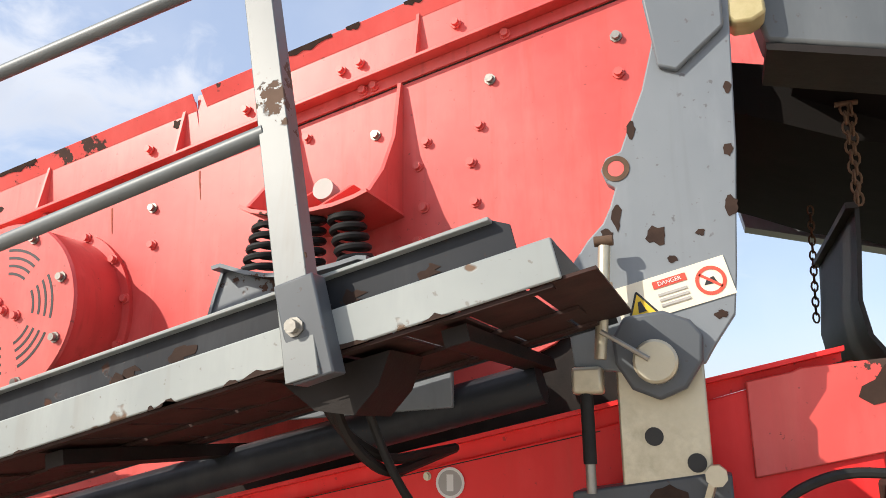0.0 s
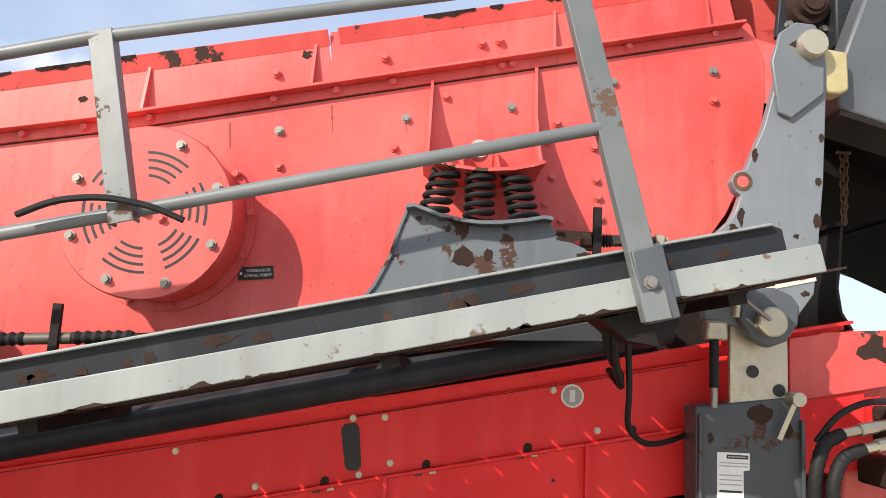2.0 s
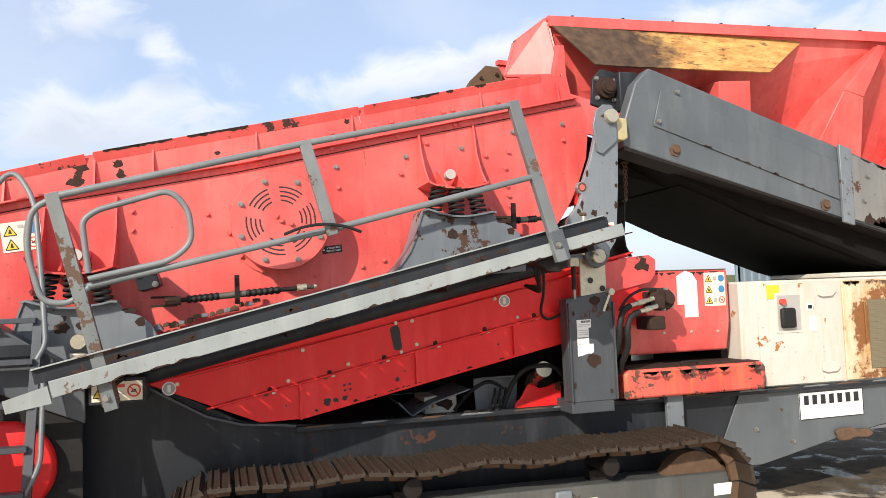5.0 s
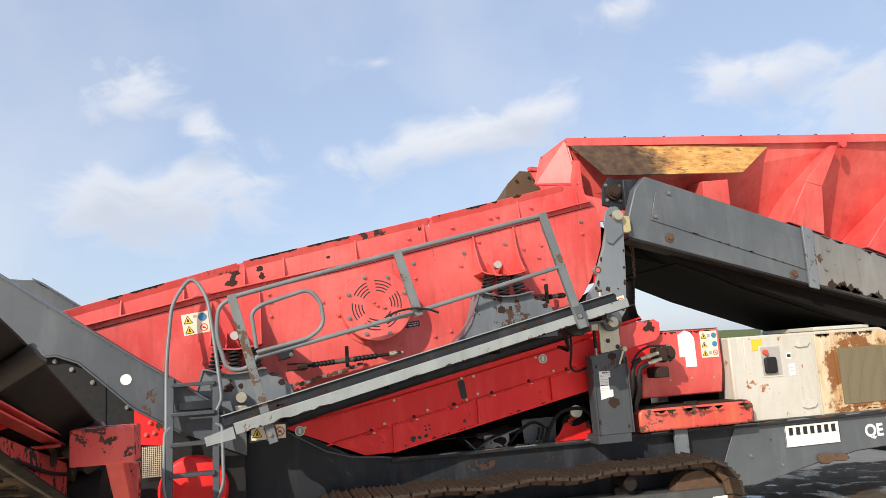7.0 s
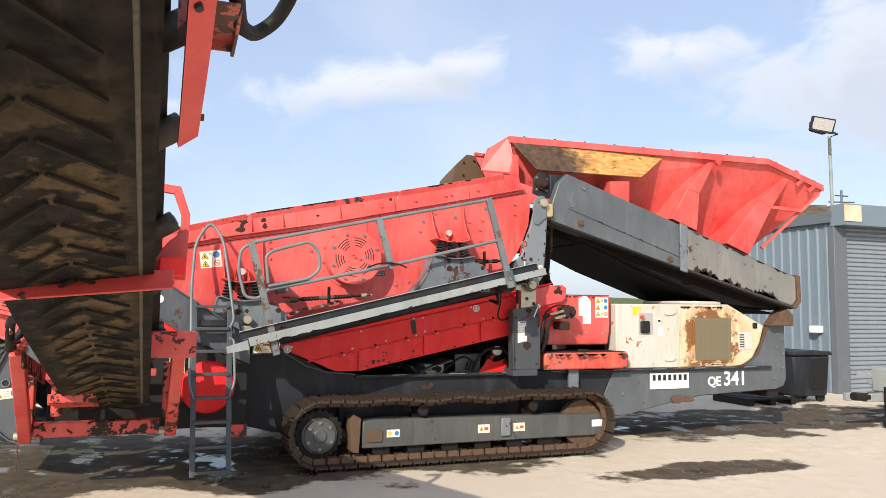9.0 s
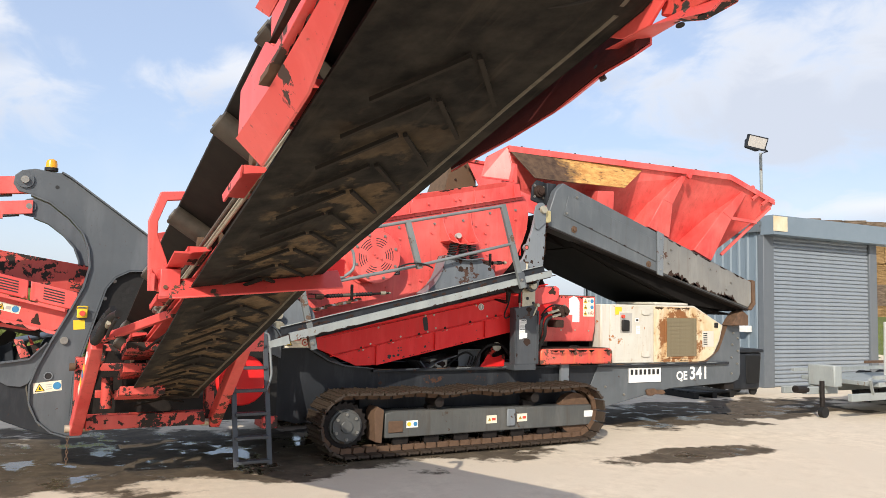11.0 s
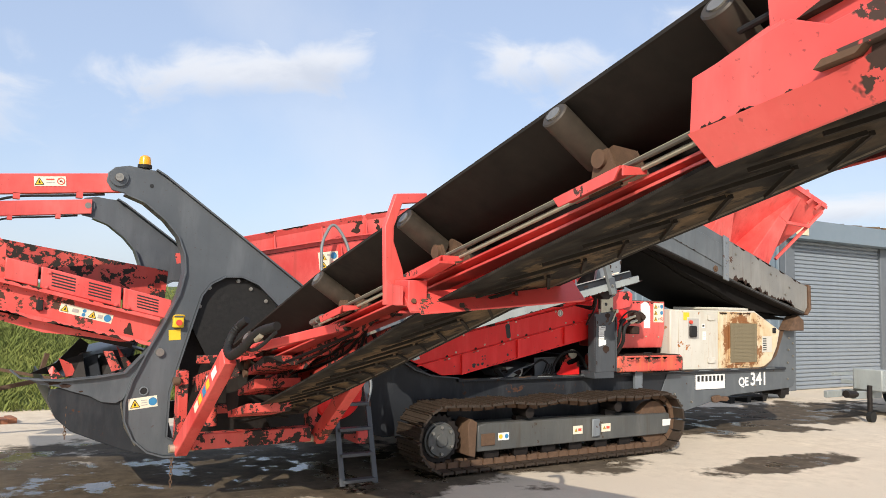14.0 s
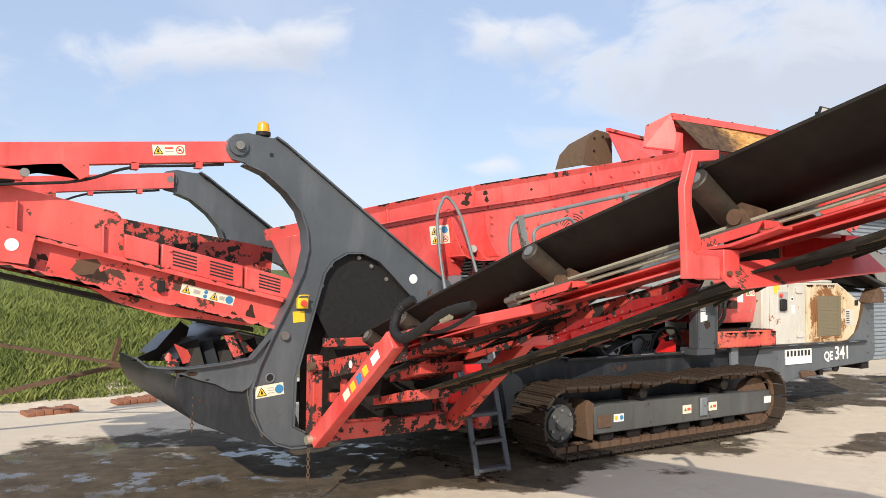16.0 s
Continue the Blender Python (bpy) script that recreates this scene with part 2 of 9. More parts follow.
def rust_bleeding(name):
    """Cream paint that rust has eaten from a grille's edges outwards, running down in streaks."""
    m, n, l, b = material(name, 0.55)
    coord = n.new("ShaderNodeTexCoord")
    mp = n.new("ShaderNodeMapping")
    mp.vector_type = "TEXTURE"
    mp.inputs["Location"].default_value, mp.inputs["Scale"].default_value = GRILLE_MID, (0.36, 9.0, 0.36)
    l.new(coord.outputs["Object"], mp.inputs["Vector"])
    far = n.new("ShaderNodeVectorMath")
    far.operation = "LENGTH"
    l.new(mp.outputs["Vector"], far.inputs[0])
    near = ramp(n, l, far.outputs["Value"], 2.0, 0.85)
    cream = mix(n, l, ramp(n, l, noise_node(n, l, 3.0, 5), 0.35, 0.65), (0.70, 0.61, 0.44), (0.60, 0.46, 0.27))
    stain = mix(n, l, noise_node(n, l, 9.0, 5), (0.52, 0.30, 0.10), (0.36, 0.16, 0.045))
    runs = ramp(n, l, noise_node(n, l, 7.0, 6, 0.65, (1.2, 1.2, 0.3)), 0.40, 0.62)
    col = mix(n, l, times(n, l, times(n, l, near, runs), 0.95), cream, stain)
    deep = mix(n, l, noise_node(n, l, 30.0, 5), (0.30, 0.115, 0.028), (0.15, 0.06, 0.02))
    eaten = n.new("ShaderNodeMath")
    eaten.operation = "MULTIPLY_ADD"
    l.new(near, eaten.inputs[0])
    eaten.inputs[1].default_value = 0.22
    l.new(noise_node(n, l, 5.5, 9, 0.7), eaten.inputs[2])
    spot = ramp(n, l, eaten.outputs["Value"], 0.63, 0.69)
    l.new(mix(n, l, spot, col, deep), b.inputs["Base Color"])
    bump(n, l, b, eaten.outputs["Value"], 0.3, 0.005)
    return m
GRILLE_MID = (2.55, 2.40, 1.34)
RUSTY = rust_bleeding("cream_paint_eaten_by_rust")
BELT = plain("rubber_belt", (0.012, 0.011, 0.010), (0.032, 0.027, 0.022), 9.0, 0.75, gloss=0.2)
def dusty_belt():
    """Black rubber with cakes of dried tan dust and long scuffs."""
    m, n, l, b = material("dusty_rubber_belt", 0.85)
    b.inputs["Specular IOR Level"].default_value = 0.12
    rubber = mix(n, l, ramp(n, l, noise_node(n, l, 9.0, 6), 0.35, 0.65), (0.010, 0.009, 0.008), (0.030, 0.026, 0.021))
    dust = mix(n, l, ramp(n, l, noise_node(n, l, 22.0, 6), 0.35, 0.65), (0.165, 0.112, 0.062), (0.095, 0.066, 0.038))
    # the dust cakes on in the lane between the cleats' outer ends
    coord, place = n.new("ShaderNodeTexCoord"), n.new("ShaderNodeSeparateXYZ")
    l.new(coord.outputs["Object"], place.inputs["Vector"])
    off = n.new("ShaderNodeMath")
    off.operation = "ABSOLUTE"
    shift = n.new("ShaderNodeMath")
    shift.inputs[1].default_value = 4.875
    l.new(place.outputs["X"], shift.inputs[0])
    l.new(shift.outputs["Value"], off.inputs[0])
    lane = ramp(n, l, off.outputs["Value"], 0.31, 0.17)
    head = ramp(n, l, place.outputs["Y"], -3.9, -2.9)
    cake = ramp(n, l, noise_node(n, l, 3.2, 7, 0.6), 0.49, 0.535)
    scuff = ramp(n, l, noise_node(n, l, 16.0, 4, 0.6, (1, 0.08, 0.3)), 0.56, 0.70)
    col = mix(n, l, times(n, l, times(n, l, cake, lane), times(n, l, head, 0.9)), rubber, dust)
    col = mix(n, l, times(n, l, scuff, 0.4), col, (0.06, 0.048, 0.034))
    l.new(col, b.inputs["Base Color"])
    bump(n, l, b, noise_node(n, l, 14.0, 7), 0.35, 0.004)
    return m
BELT_DUSTY = dusty_belt()
BELT_EDGE = plain("scuffed_rubber", (0.075, 0.065, 0.050), (0.15, 0.13, 0.10), 25.0, 0.8, gloss=0.2)
CLEAT = plain("cleat_rubber", (0.012, 0.011, 0.010), (0.040, 0.033, 0.026), 20.0, 0.85, gloss=0.1)
HOSE_GREY = plain("grey_hydraulic_hose", (0.06, 0.055, 0.045), (0.14, 0.12, 0.09), 40.0, 0.5)
RED_CHIPPED = paint("red_paint_chipped", (0.66, 0.062, 0.055), (0.74, 0.12, 0.105), rust=(0.045, 0.026, 0.02), chips=0.62, streak=0.12)
RED_SCRAPED = paint("red_paint_scraped", (0.66, 0.062, 0.055), (0.72, 0.10, 0.085), rust=(0.05, 0.03, 0.022), chips=0.56, streak=0.2)
RED_HALF = paint("red_paint_half_gone", (0.5, 0.05, 0.04), (0.58, 0.08, 0.06), rust=(0.02, 0.015, 0.012), chips=0.49, streak=0.3)
RUSTY_RED = paint("red_paint_worn_to_rust", (0.42, 0.09, 0.07), (0.50, 0.16, 0.12), rust=(0.085, 0.055, 0.045), chips=0.36, streak=0.4)
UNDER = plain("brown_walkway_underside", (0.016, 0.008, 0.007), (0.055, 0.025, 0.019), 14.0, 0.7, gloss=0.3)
RUBBER = plain("black_rubber", (0.010, 0.010, 0.010), (0.024, 0.023, 0.022), 30.0, 0.6, gloss=0.25)
STEEL = plain("bare_steel", (0.22, 0.21, 0.19), (0.38, 0.36, 0.32), 40.0, 0.42, 0.7)
ZINC = plain("zinc_plated_steel", (0.42, 0.38, 0.28), (0.60, 0.55, 0.42), 30.0, 0.38, 0.6)
RUST = plain("rusty_steel", (0.055, 0.032, 0.020), (0.16, 0.09, 0.05), 16.0, 0.85, 0.0, 0.6)
# oily steel; the same near-black colours sheets that stand in for shade
DIRT_AND_SHADE = plain("oily_and_shaded_steel", (0.008, 0.007, 0.007), (0.028, 0.022, 0.019), 20.0, 0.55, gloss=0.2)
# rubber taken almost to black: the underside's shade is in the colour
SHADED_RUBBER = plain("shaded_black_rubber", (0.004, 0.004, 0.004), (0.013, 0.011, 0.010), 6.0, 0.8, gloss=0.1)
TRACK = plain("worn_track_steel", (0.020, 0.014, 0.010), (0.085, 0.060, 0.042), 25.0, 0.6, 0.3, 0.5, vary=True)
TRACK_FRAME = paint("muddy_grey_paint", (0.062, 0.066, 0.066), (0.100, 0.100, 0.092), rust=(0.05, 0.034, 0.024), chips=0.66, streak=0.6, stain=(0.06, 0.045, 0.03))
GREY_REAR = paint("rear_grey_paint", (0.072, 0.083, 0.092), (0.108, 0.120, 0.128), chips=0.69, streak=0.3, stain=(0.07, 0.06, 0.05))
STICKER = plain("white_sticker", (0.72, 0.71, 0.67), (0.82, 0.81, 0.78), 18.0, 0.5, strength=0.05)
CREAM = plain("pale_sticker", (0.74, 0.66, 0.50), (0.80, 0.74, 0.60), 18.0, 0.5, strength=0.05)
YELLOW = plain("yellow_print", (0.75, 0.48, 0.02), (0.85, 0.58, 0.04), 18.0, 0.5, strength=0.05)
BLACK = plain("black_print", (0.01, 0.01, 0.01), (0.02, 0.02, 0.02), 18.0, 0.5, strength=0.05)
BLUE = plain("blue_print", (0.03, 0.18, 0.38), (0.05, 0.25, 0.45), 18.0, 0.5, strength=0.05)
REDPRINT = plain("red_print", (0.6, 0.05, 0.03), (0.7, 0.09, 0.05), 18.0, 0.5, strength=0.05)
AMBER = plain("amber_plastic", (0.75, 0.30, 0.01), (0.85, 0.40, 0.02), 10.0, 0.25, strength=0.05)
YELLOW_PLATE = plain("yellow_plated_steel", (0.42, 0.35, 0.17), (0.58, 0.50, 0.28), 20.0, 0.45, 0.2)
CABLE = plain("pale_hydraulic_hose", (0.30, 0.27, 0.20), (0.42, 0.38, 0.28), 40.0, 0.5)


# ---- building blocks ----
def prism(bm, pts, a, b, axis="y"):
    """A polygon of (x, z), (y, z) or (x, y) pairs, drawn out between a and b along the third axis."""
    put = {"y": lambda p, d: (p[0], d, p[1]), "x": lambda p, d: (d, p[0], p[1]), "z": lambda p, d: (p[0], p[1], d)}[axis]
    one = [bm.verts.new(put(p, a)) for p in pts]
    two = [bm.verts.new(put(p, b)) for p in pts]
    bm.faces.new(one)
    bm.faces.new(two[::-1])
    for i in range(len(pts)):
        j = (i + 1) % len(pts)
        bm.faces.new((one[j], one[i], two[i], two[j]))
    return bm


def box(bm, x0, x1, y0, y1, z0, z1):
    return prism(bm, [(x0, z0), (x1, z0), (x1, z1), (x0, z1)], y0, y1)


def bar(bm, p, q, w, h, up=(0, 0, 1)):
    """A bar from p to q, w wide and h high."""
    p, q = Vector(p), Vector(q)
    d = (q - p).normalized()
    side = d.cross(Vector(up)).normalized()
    top = side.cross(d)
    c = [side * (w / 2 * i) + top * (h / 2 * k) for i, k in ((-1, -1), (1, -1), (1, 1), (-1, 1))]
    one, two = [bm.verts.new(p + o) for o in c], [bm.verts.new(q + o) for o in c]
    bm.faces.new(one[::-1])
    bm.faces.new(two)
    for i in range(4):
        j = (i + 1) % 4
        bm.faces.new((one[i], one[j], two[j], two[i]))
    return bm


def tube(bm, pts, r, seg=10, closed=False):
    """A round bar along a line of points."""
    pts = [Vector(p) for p in pts]
    rings, side = [], None
    for i, p in enumerate(pts):
        a = pts[i - 1] if i or closed else p
        b = pts[(i + 1) % len(pts)] if i < len(pts) - 1 or closed else p
        d = (b - a).normalized()
        if side is None:
            side = d.cross(Vector((0.31, 0.17, 0.94))).normalized()
        side = (side - d * side.dot(d)).normalized()
        other = d.cross(side)
        rad = r[i] if isinstance(r, (list, tuple)) else r
        rings.append([bm.verts.new(p + (side * math.cos(t) + other * math.sin(t)) * rad) for t in (2 * math.pi * k / seg for k in range(seg))])
    for i in range(len(rings) - (0 if closed else 1)):
        one, two = rings[i], rings[(i + 1) % len(rings)]
        for k in range(seg):
            bm.faces.new((one[k], one[(k + 1) % seg], two[(k + 1) % seg], two[k]))
    if not closed:
        bm.faces.new(rings[0][::-1])
        bm.faces.new(rings[-1])
    return bm


def disc(bm, p, axis, r, depth, seg=20):
    """A short cylinder that starts at p."""
    p = Vector(p)
    return tube(bm, [p, p + Vector(axis).normalized() * depth], r, seg)


def ring(bm, p, axis, r0, r1, depth, seg=28):
    p, d = Vector(p), Vector(axis).normalized()
    s = d.cross(Vector((0.31, 0.17, 0.94))).normalized()
    o = d.cross(s)
    loops = [[bm.verts.new(p + d * z + (s * math.cos(t) + o * math.sin(t)) * r) for t in (2 * math.pi * k / seg for k in range(seg))]
             for r, z in ((r0, 0), (r1, 0), (r1, depth), (r0, depth))]
    for i in range(4):
        a, b = loops[i], loops[(i + 1) % 4]
        for k in range(seg):
            bm.faces.new((a[k], a[(k + 1) % seg], b[(k + 1) % seg], b[k]))
    return bm


def rounded(pts, r, n=5):
    """A line with its inner corners rounded."""
    pts = [Vector(p) for p in pts]
    out = [pts[0]]
    for a, b, c in zip(pts, pts[1:], pts[2:]):
        k = min(r, (a - b).length * 0.45, (c - b).length * 0.45)
        p, q = b + (a - b).normalized() * k, b + (c - b).normalized() * k
        out += [p.lerp(b, t).lerp(b.lerp(q, t), t) for t in (i / n for i in range(n + 1))]
    return out + [pts[-1]]


def sheet(bm, pts, thick, a, b, axis="y"):
    """A bent plate: a line of pairs, thickened to one side and drawn out along an axis."""
    v = [Vector((p[0], p[1])) for p in pts]
    off = []
    for i, p in enumerate(v):
        d = (v[min(i + 1, len(v) - 1)] - v[max(i - 1, 0)]).normalized()
        off.append(p + Vector((-d.y, d.x)) * thick)
    return prism(bm, [tuple(p) for p in v] + [tuple(p) for p in off[::-1]], a, b, axis)


def finish(ob, mat, bevel):
    ob.data.materials.append(mat)
    ob.data.shade_smooth()
    ob.data.set_sharp_from_angle(angle=radians(38))
    if bevel:
        mod = ob.modifiers.new("edge", "BEVEL")
        mod.width, mod.segments, mod.limit_method, mod.angle_limit = bevel, 2, "ANGLE", radians(40)
        mod.harden_normals = False
    return ob


def mesh(name, bm):
    bmesh.ops.recalc_face_normals(bm, faces=bm.faces)
    me = bpy.data.meshes.new(name)
    bm.to_mesh(me)
    bm.free()
    return me


def under(ob, parent):
    ob.parent = parent
    if parent.type == "EMPTY":
        ob.matrix_parent_inverse = Matrix.Translation(parent.location).inverted()


def part(name, bm, mat, parent, label="", bevel=0.0):
    ob = new(name, mesh(name, bm))
    under(ob, parent)
    finish(ob, mat, bevel)
    return tagged(ob, label)


def thing(name, label, category, group="", kind="", at=(0, 0, 0)):
    ob = new(name)
    ob.location = at
    ob.empty_display_size = 0.2
    return tagged(ob, label, category, group, kind)


def copies(name, me, poses, parent, mat=None):
    """Pieces that share one mesh."""
    out = []
    if mat is not None and not me.materials:
        me.materials.append(mat)
        me.shade_smooth()
        me.set_sharp_from_angle(angle=radians(38))
    for m in poses:
        ob = new(name, me)
        under(ob, parent)
        ob.matrix_basis = m
        out.append(ob)
    return out


def B():
    return bmesh.new()


def lettering(name, words, size, m, mat, parent, spacing=1.0, bold=0.0):
    """Raised print in the built-in font."""
    cu = bpy.data.curves.new(name, "FONT")
    cu.body, cu.size, cu.align_x, cu.align_y, cu.extrude, cu.space_character = words, size, "CENTER", "CENTER", 0.0004, spacing
    cu.offset = bold
    tmp = new(name, cu)
    me = bpy.data.meshes.new_from_object(tmp)
    bpy.data.objects.remove(tmp)
    ob = new(name, me)
    under(ob, parent)
    ob.matrix_basis = m
    me.materials.clear()
    me.materials.append(mat)
    return ob


def sticker(parent, centre, w, h, items, mat=None, lean=0.0, face="-y", label="", name="sticker"):
    """A thin printed plate that faces -y (or -x), with its print as pieces of their own. Items: kind, x, z, size..."""
    turn = {"-y": 0, "-x": -90}[face]
    m = Matrix.Translation(centre) @ Matrix.Rotation(radians(turn), 4, "Z") @ Matrix.Rotation(radians(-lean), 4, "Y")
    ob = new(name, mesh(name, box(B(), -w / 2, w / 2, -0.003, 0.0, -h / 2, h / 2)))
    under(ob, parent)
    ob.matrix_basis = m
    finish(ob, mat or CREAM, 0)
    tagged(ob, label)
    for rank, (kind, x, z, size, *more) in enumerate(items):
        bm, over = B(), 0.0004 * rank
        if kind == "tri":
            prism(bm, [(x - size / 2, z - size * 0.43), (x + size / 2, z - size * 0.43), (x, z + size * 0.45)], -0.0046, -0.0031)
            part("warning_sign", bm, YELLOW, ob)
            bm = B()
            prism(bm, [(x - size * 0.13, z - size * 0.27), (x + size * 0.15, z - size * 0.27), (x + 0.05 * size, z + size * 0.12), (x - 0.05 * size, z + size * 0.1)], -0.0058, -0.0047)
            part("pictogram", bm, BLACK, ob)
            bm = B()
            for a, b in (((-0.5, -0.43), (0.5, -0.43)), ((0.5, -0.43), (0, 0.45)), ((0, 0.45), (-0.5, -0.43))):
                bar(bm, (x + a[0] * size, -0.0052, z + a[1] * size), (x + b[0] * size, -0.0052, z + b[1] * size), 0.001, size * 0.07, (0.3, 0, 0.9))
            part("border", bm, BLACK, ob)
        elif kind == "ban":
            ring(bm, (x, -0.0031, z), (0, -1, 0), size * 0.38, size * 0.5, 0.0015)
            bar(bm, (x - size * 0.3, -0.004, z + size * 0.3), (x + size * 0.3, -0.004, z - size * 0.3), 0.0012, size * 0.09, (0.7, 0, 0.7))
            part("prohibition_sign", bm, REDPRINT, ob)
            bm = B()
            prism(bm, [(x - size * 0.25, z - size * 0.1), (x + size * 0.2, z - size * 0.14), (x + size * 0.12, z + size * 0.12), (x - size * 0.12, z + size * 0.06)], -0.0040, -0.0031)
            part("pictogram", bm, BLACK, ob)
        elif kind == "dot":
            part("mandatory_sign", disc(bm, (x, -0.003, z), (0, -1, 0), size / 2, 0.0016 + over, 20), more[0], ob)
        else:
            prism(bm, [(x - size / 2, z - more[0] / 2), (x + size / 2, z - more[0] / 2), (x + size / 2, z + more[0] / 2), (x - size / 2, z + more[0] / 2)], -0.0044 - over, -0.0031)
            part("print_bar", bm, more[1], ob)
    return ob


GREYPRINT = plain("grey_print", (0.35, 0.33, 0.30), (0.45, 0.43, 0.40), 18.0, 0.6, strength=0.05)


# ---- ground and surroundings ----
def concrete():
    m, n, l, b = material("wet_concrete", 0.85)
    b.inputs["Specular IOR Level"].default_value = 0.3
    fine, mid, big = noise_node(n, l, 60, 6), noise_node(n, l, 4.5, 8, 0.7), noise_node(n, l, 0.55, 5, 0.6)
    col = mix(n, l, ramp(n, l, mid, 0.3, 0.7), (0.52, 0.43, 0.325), (0.74, 0.635, 0.49))
    col = mix(n, l, ramp(n, l, big, 0.4, 0.62), col, (0.60, 0.51, 0.395))
    col = mix(n, l, times(n, l, ramp(n, l, fine, 0.58, 0.75), 0.35), col, (0.2, 0.17, 0.14))
    # damp lies round the machine, with ragged edges
    c = n.new("ShaderNodeTexCoord")
    rough_edge = noise_node(n, l, 1.1, 6, 0.62)
    damp = None
    for x, y, rx, ry in ((-2.6, 2.5, 3.0, 1.15), (-5.3, 3.1, 2.6, 1.7), (4.2, 3.5, 4.0, 1.2), (1.15, 0.75, 1.25, 0.33), (-8.4, 3.9, 3.4, 1.6)):
        mp = n.new("ShaderNodeMapping")
        mp.vector_type = "TEXTURE"
        mp.inputs["Location"].default_value, mp.inputs["Scale"].default_value = (x, y, 0), (rx, ry, 100)
        l.new(c.outputs["Object"], mp.inputs["Vector"])
        d = n.new("ShaderNodeVectorMath")
        d.operation = "LENGTH"
        l.new(mp.outputs["Vector"], d.inputs[0])
        s = n.new("ShaderNodeMath")
        s.operation = "MULTIPLY_ADD"
        s.inputs[1].default_value = 2.4
        l.new(rough_edge, s.inputs[0])
        l.new(d.outputs["Value"], s.inputs[2])
        one = ramp(n, l, s.outputs["Value"], 2.28, 2.12)
        if damp is None:
            damp = one
        else:
            k = n.new("ShaderNodeMath")
            k.operation = "MAXIMUM"
            l.new(damp, k.inputs[0])
            l.new(one, k.inputs[1])
            damp = k.outputs["Value"]
    wet = mix(n, l, ramp(n, l, mid, 0.3, 0.7), (0.042, 0.031, 0.020), (0.145, 0.110, 0.073))
    l.new(mix(n, l, damp, col, wet), b.inputs["Base Color"])
    puddle = times(n, l, damp, ramp(n, l, noise_node(n, l, 2.2, 6), 0.53, 0.58))
    r = n.new("ShaderNodeMapRange")
    r.inputs["To Min"].default_value, r.inputs["To Max"].default_value = 0.85, 0.09
    l.new(puddle, r.inputs["Value"])
    l.new(r.outputs["Result"], b.inputs["Roughness"])
    h = n.new("ShaderNodeMath")
    h.operation = "MULTIPLY_ADD"
    h.inputs[1].default_value = -1.0
    l.new(times(n, l, puddle, mid), h.inputs[0])
    l.new(mid, h.inputs[2])
    bump(n, l, b, h.outputs["Value"], 0.5, 0.012)
    return m


GRASS = plain("rough_grass", (0.055, 0.078, 0.015), (0.14, 0.165, 0.045), 3.0, 0.9, strength=0.8, distance=0.1)
CONCRETE = concrete()


def bank_height(x, y):
    """The ground's height: a level yard, and a grassed bank behind it."""
    edge = 8.4 + 0.22 * (x + 7) if x < 0 else 9.9 + 0.12 * x
    d = y - edge
    if d <= 0 or x > 70:
        return 0.0
    rise = 2.25 * (1 - math.exp(-d / 3.4)) if d > 0 else 0
    return rise + 0.12 * noise.noise(Vector((x * 0.4, y * 0.4, 0))) * min(1, d)


def ground():
    bm = B()
    xs = [-3000, -300, -80] + [-40 + 1.0 * i for i in range(81)] + [80, 300, 3000]
    ys = [-3000, -300, -60, -20, -8, 0, 4, 6] + [7 + 0.5 * i for i in range(40)] + [30, 60, 300, 3000]
    grid = [[bm.verts.new((x, y, bank_height(x, y))) for y in ys] for x in xs]
    for i in range(len(xs) - 1):
        for j in range(len(ys) - 1):
            f = bm.faces.new((grid[i][j], grid[i + 1][j], grid[i + 1][j + 1], grid[i][j + 1]))
            c = f.calc_center_median()
            f.material_index = 1 if bank_height(c.x, c.y) > 0.02 or abs(c.x) > 60 or c.y > 40 else 0
    ob = new("ground", mesh("ground", bm))
    finish(ob, CONCRETE, 0)
    ob.data.materials.append(GRASS)
    return tagged(ob, "pale concrete yard with dark damp patches and a grassed bank", "ground", kind="structure")


ground()

WALL_SHEET = plain("blue_grey_cladding", (0.145, 0.19, 0.225), (0.19, 0.235, 0.275), 3.0, 0.5, strength=0.1)
SHUTTER = plain("grey_shutter_slats", (0.225, 0.255, 0.285), (0.285, 0.315, 0.345), 5.0, 0.45, 0.2, strength=0.1)
TRIM = plain("dark_grey_trim", (0.10, 0.115, 0.13), (0.14, 0.155, 0.17), 5.0, 0.5, strength=0.1)


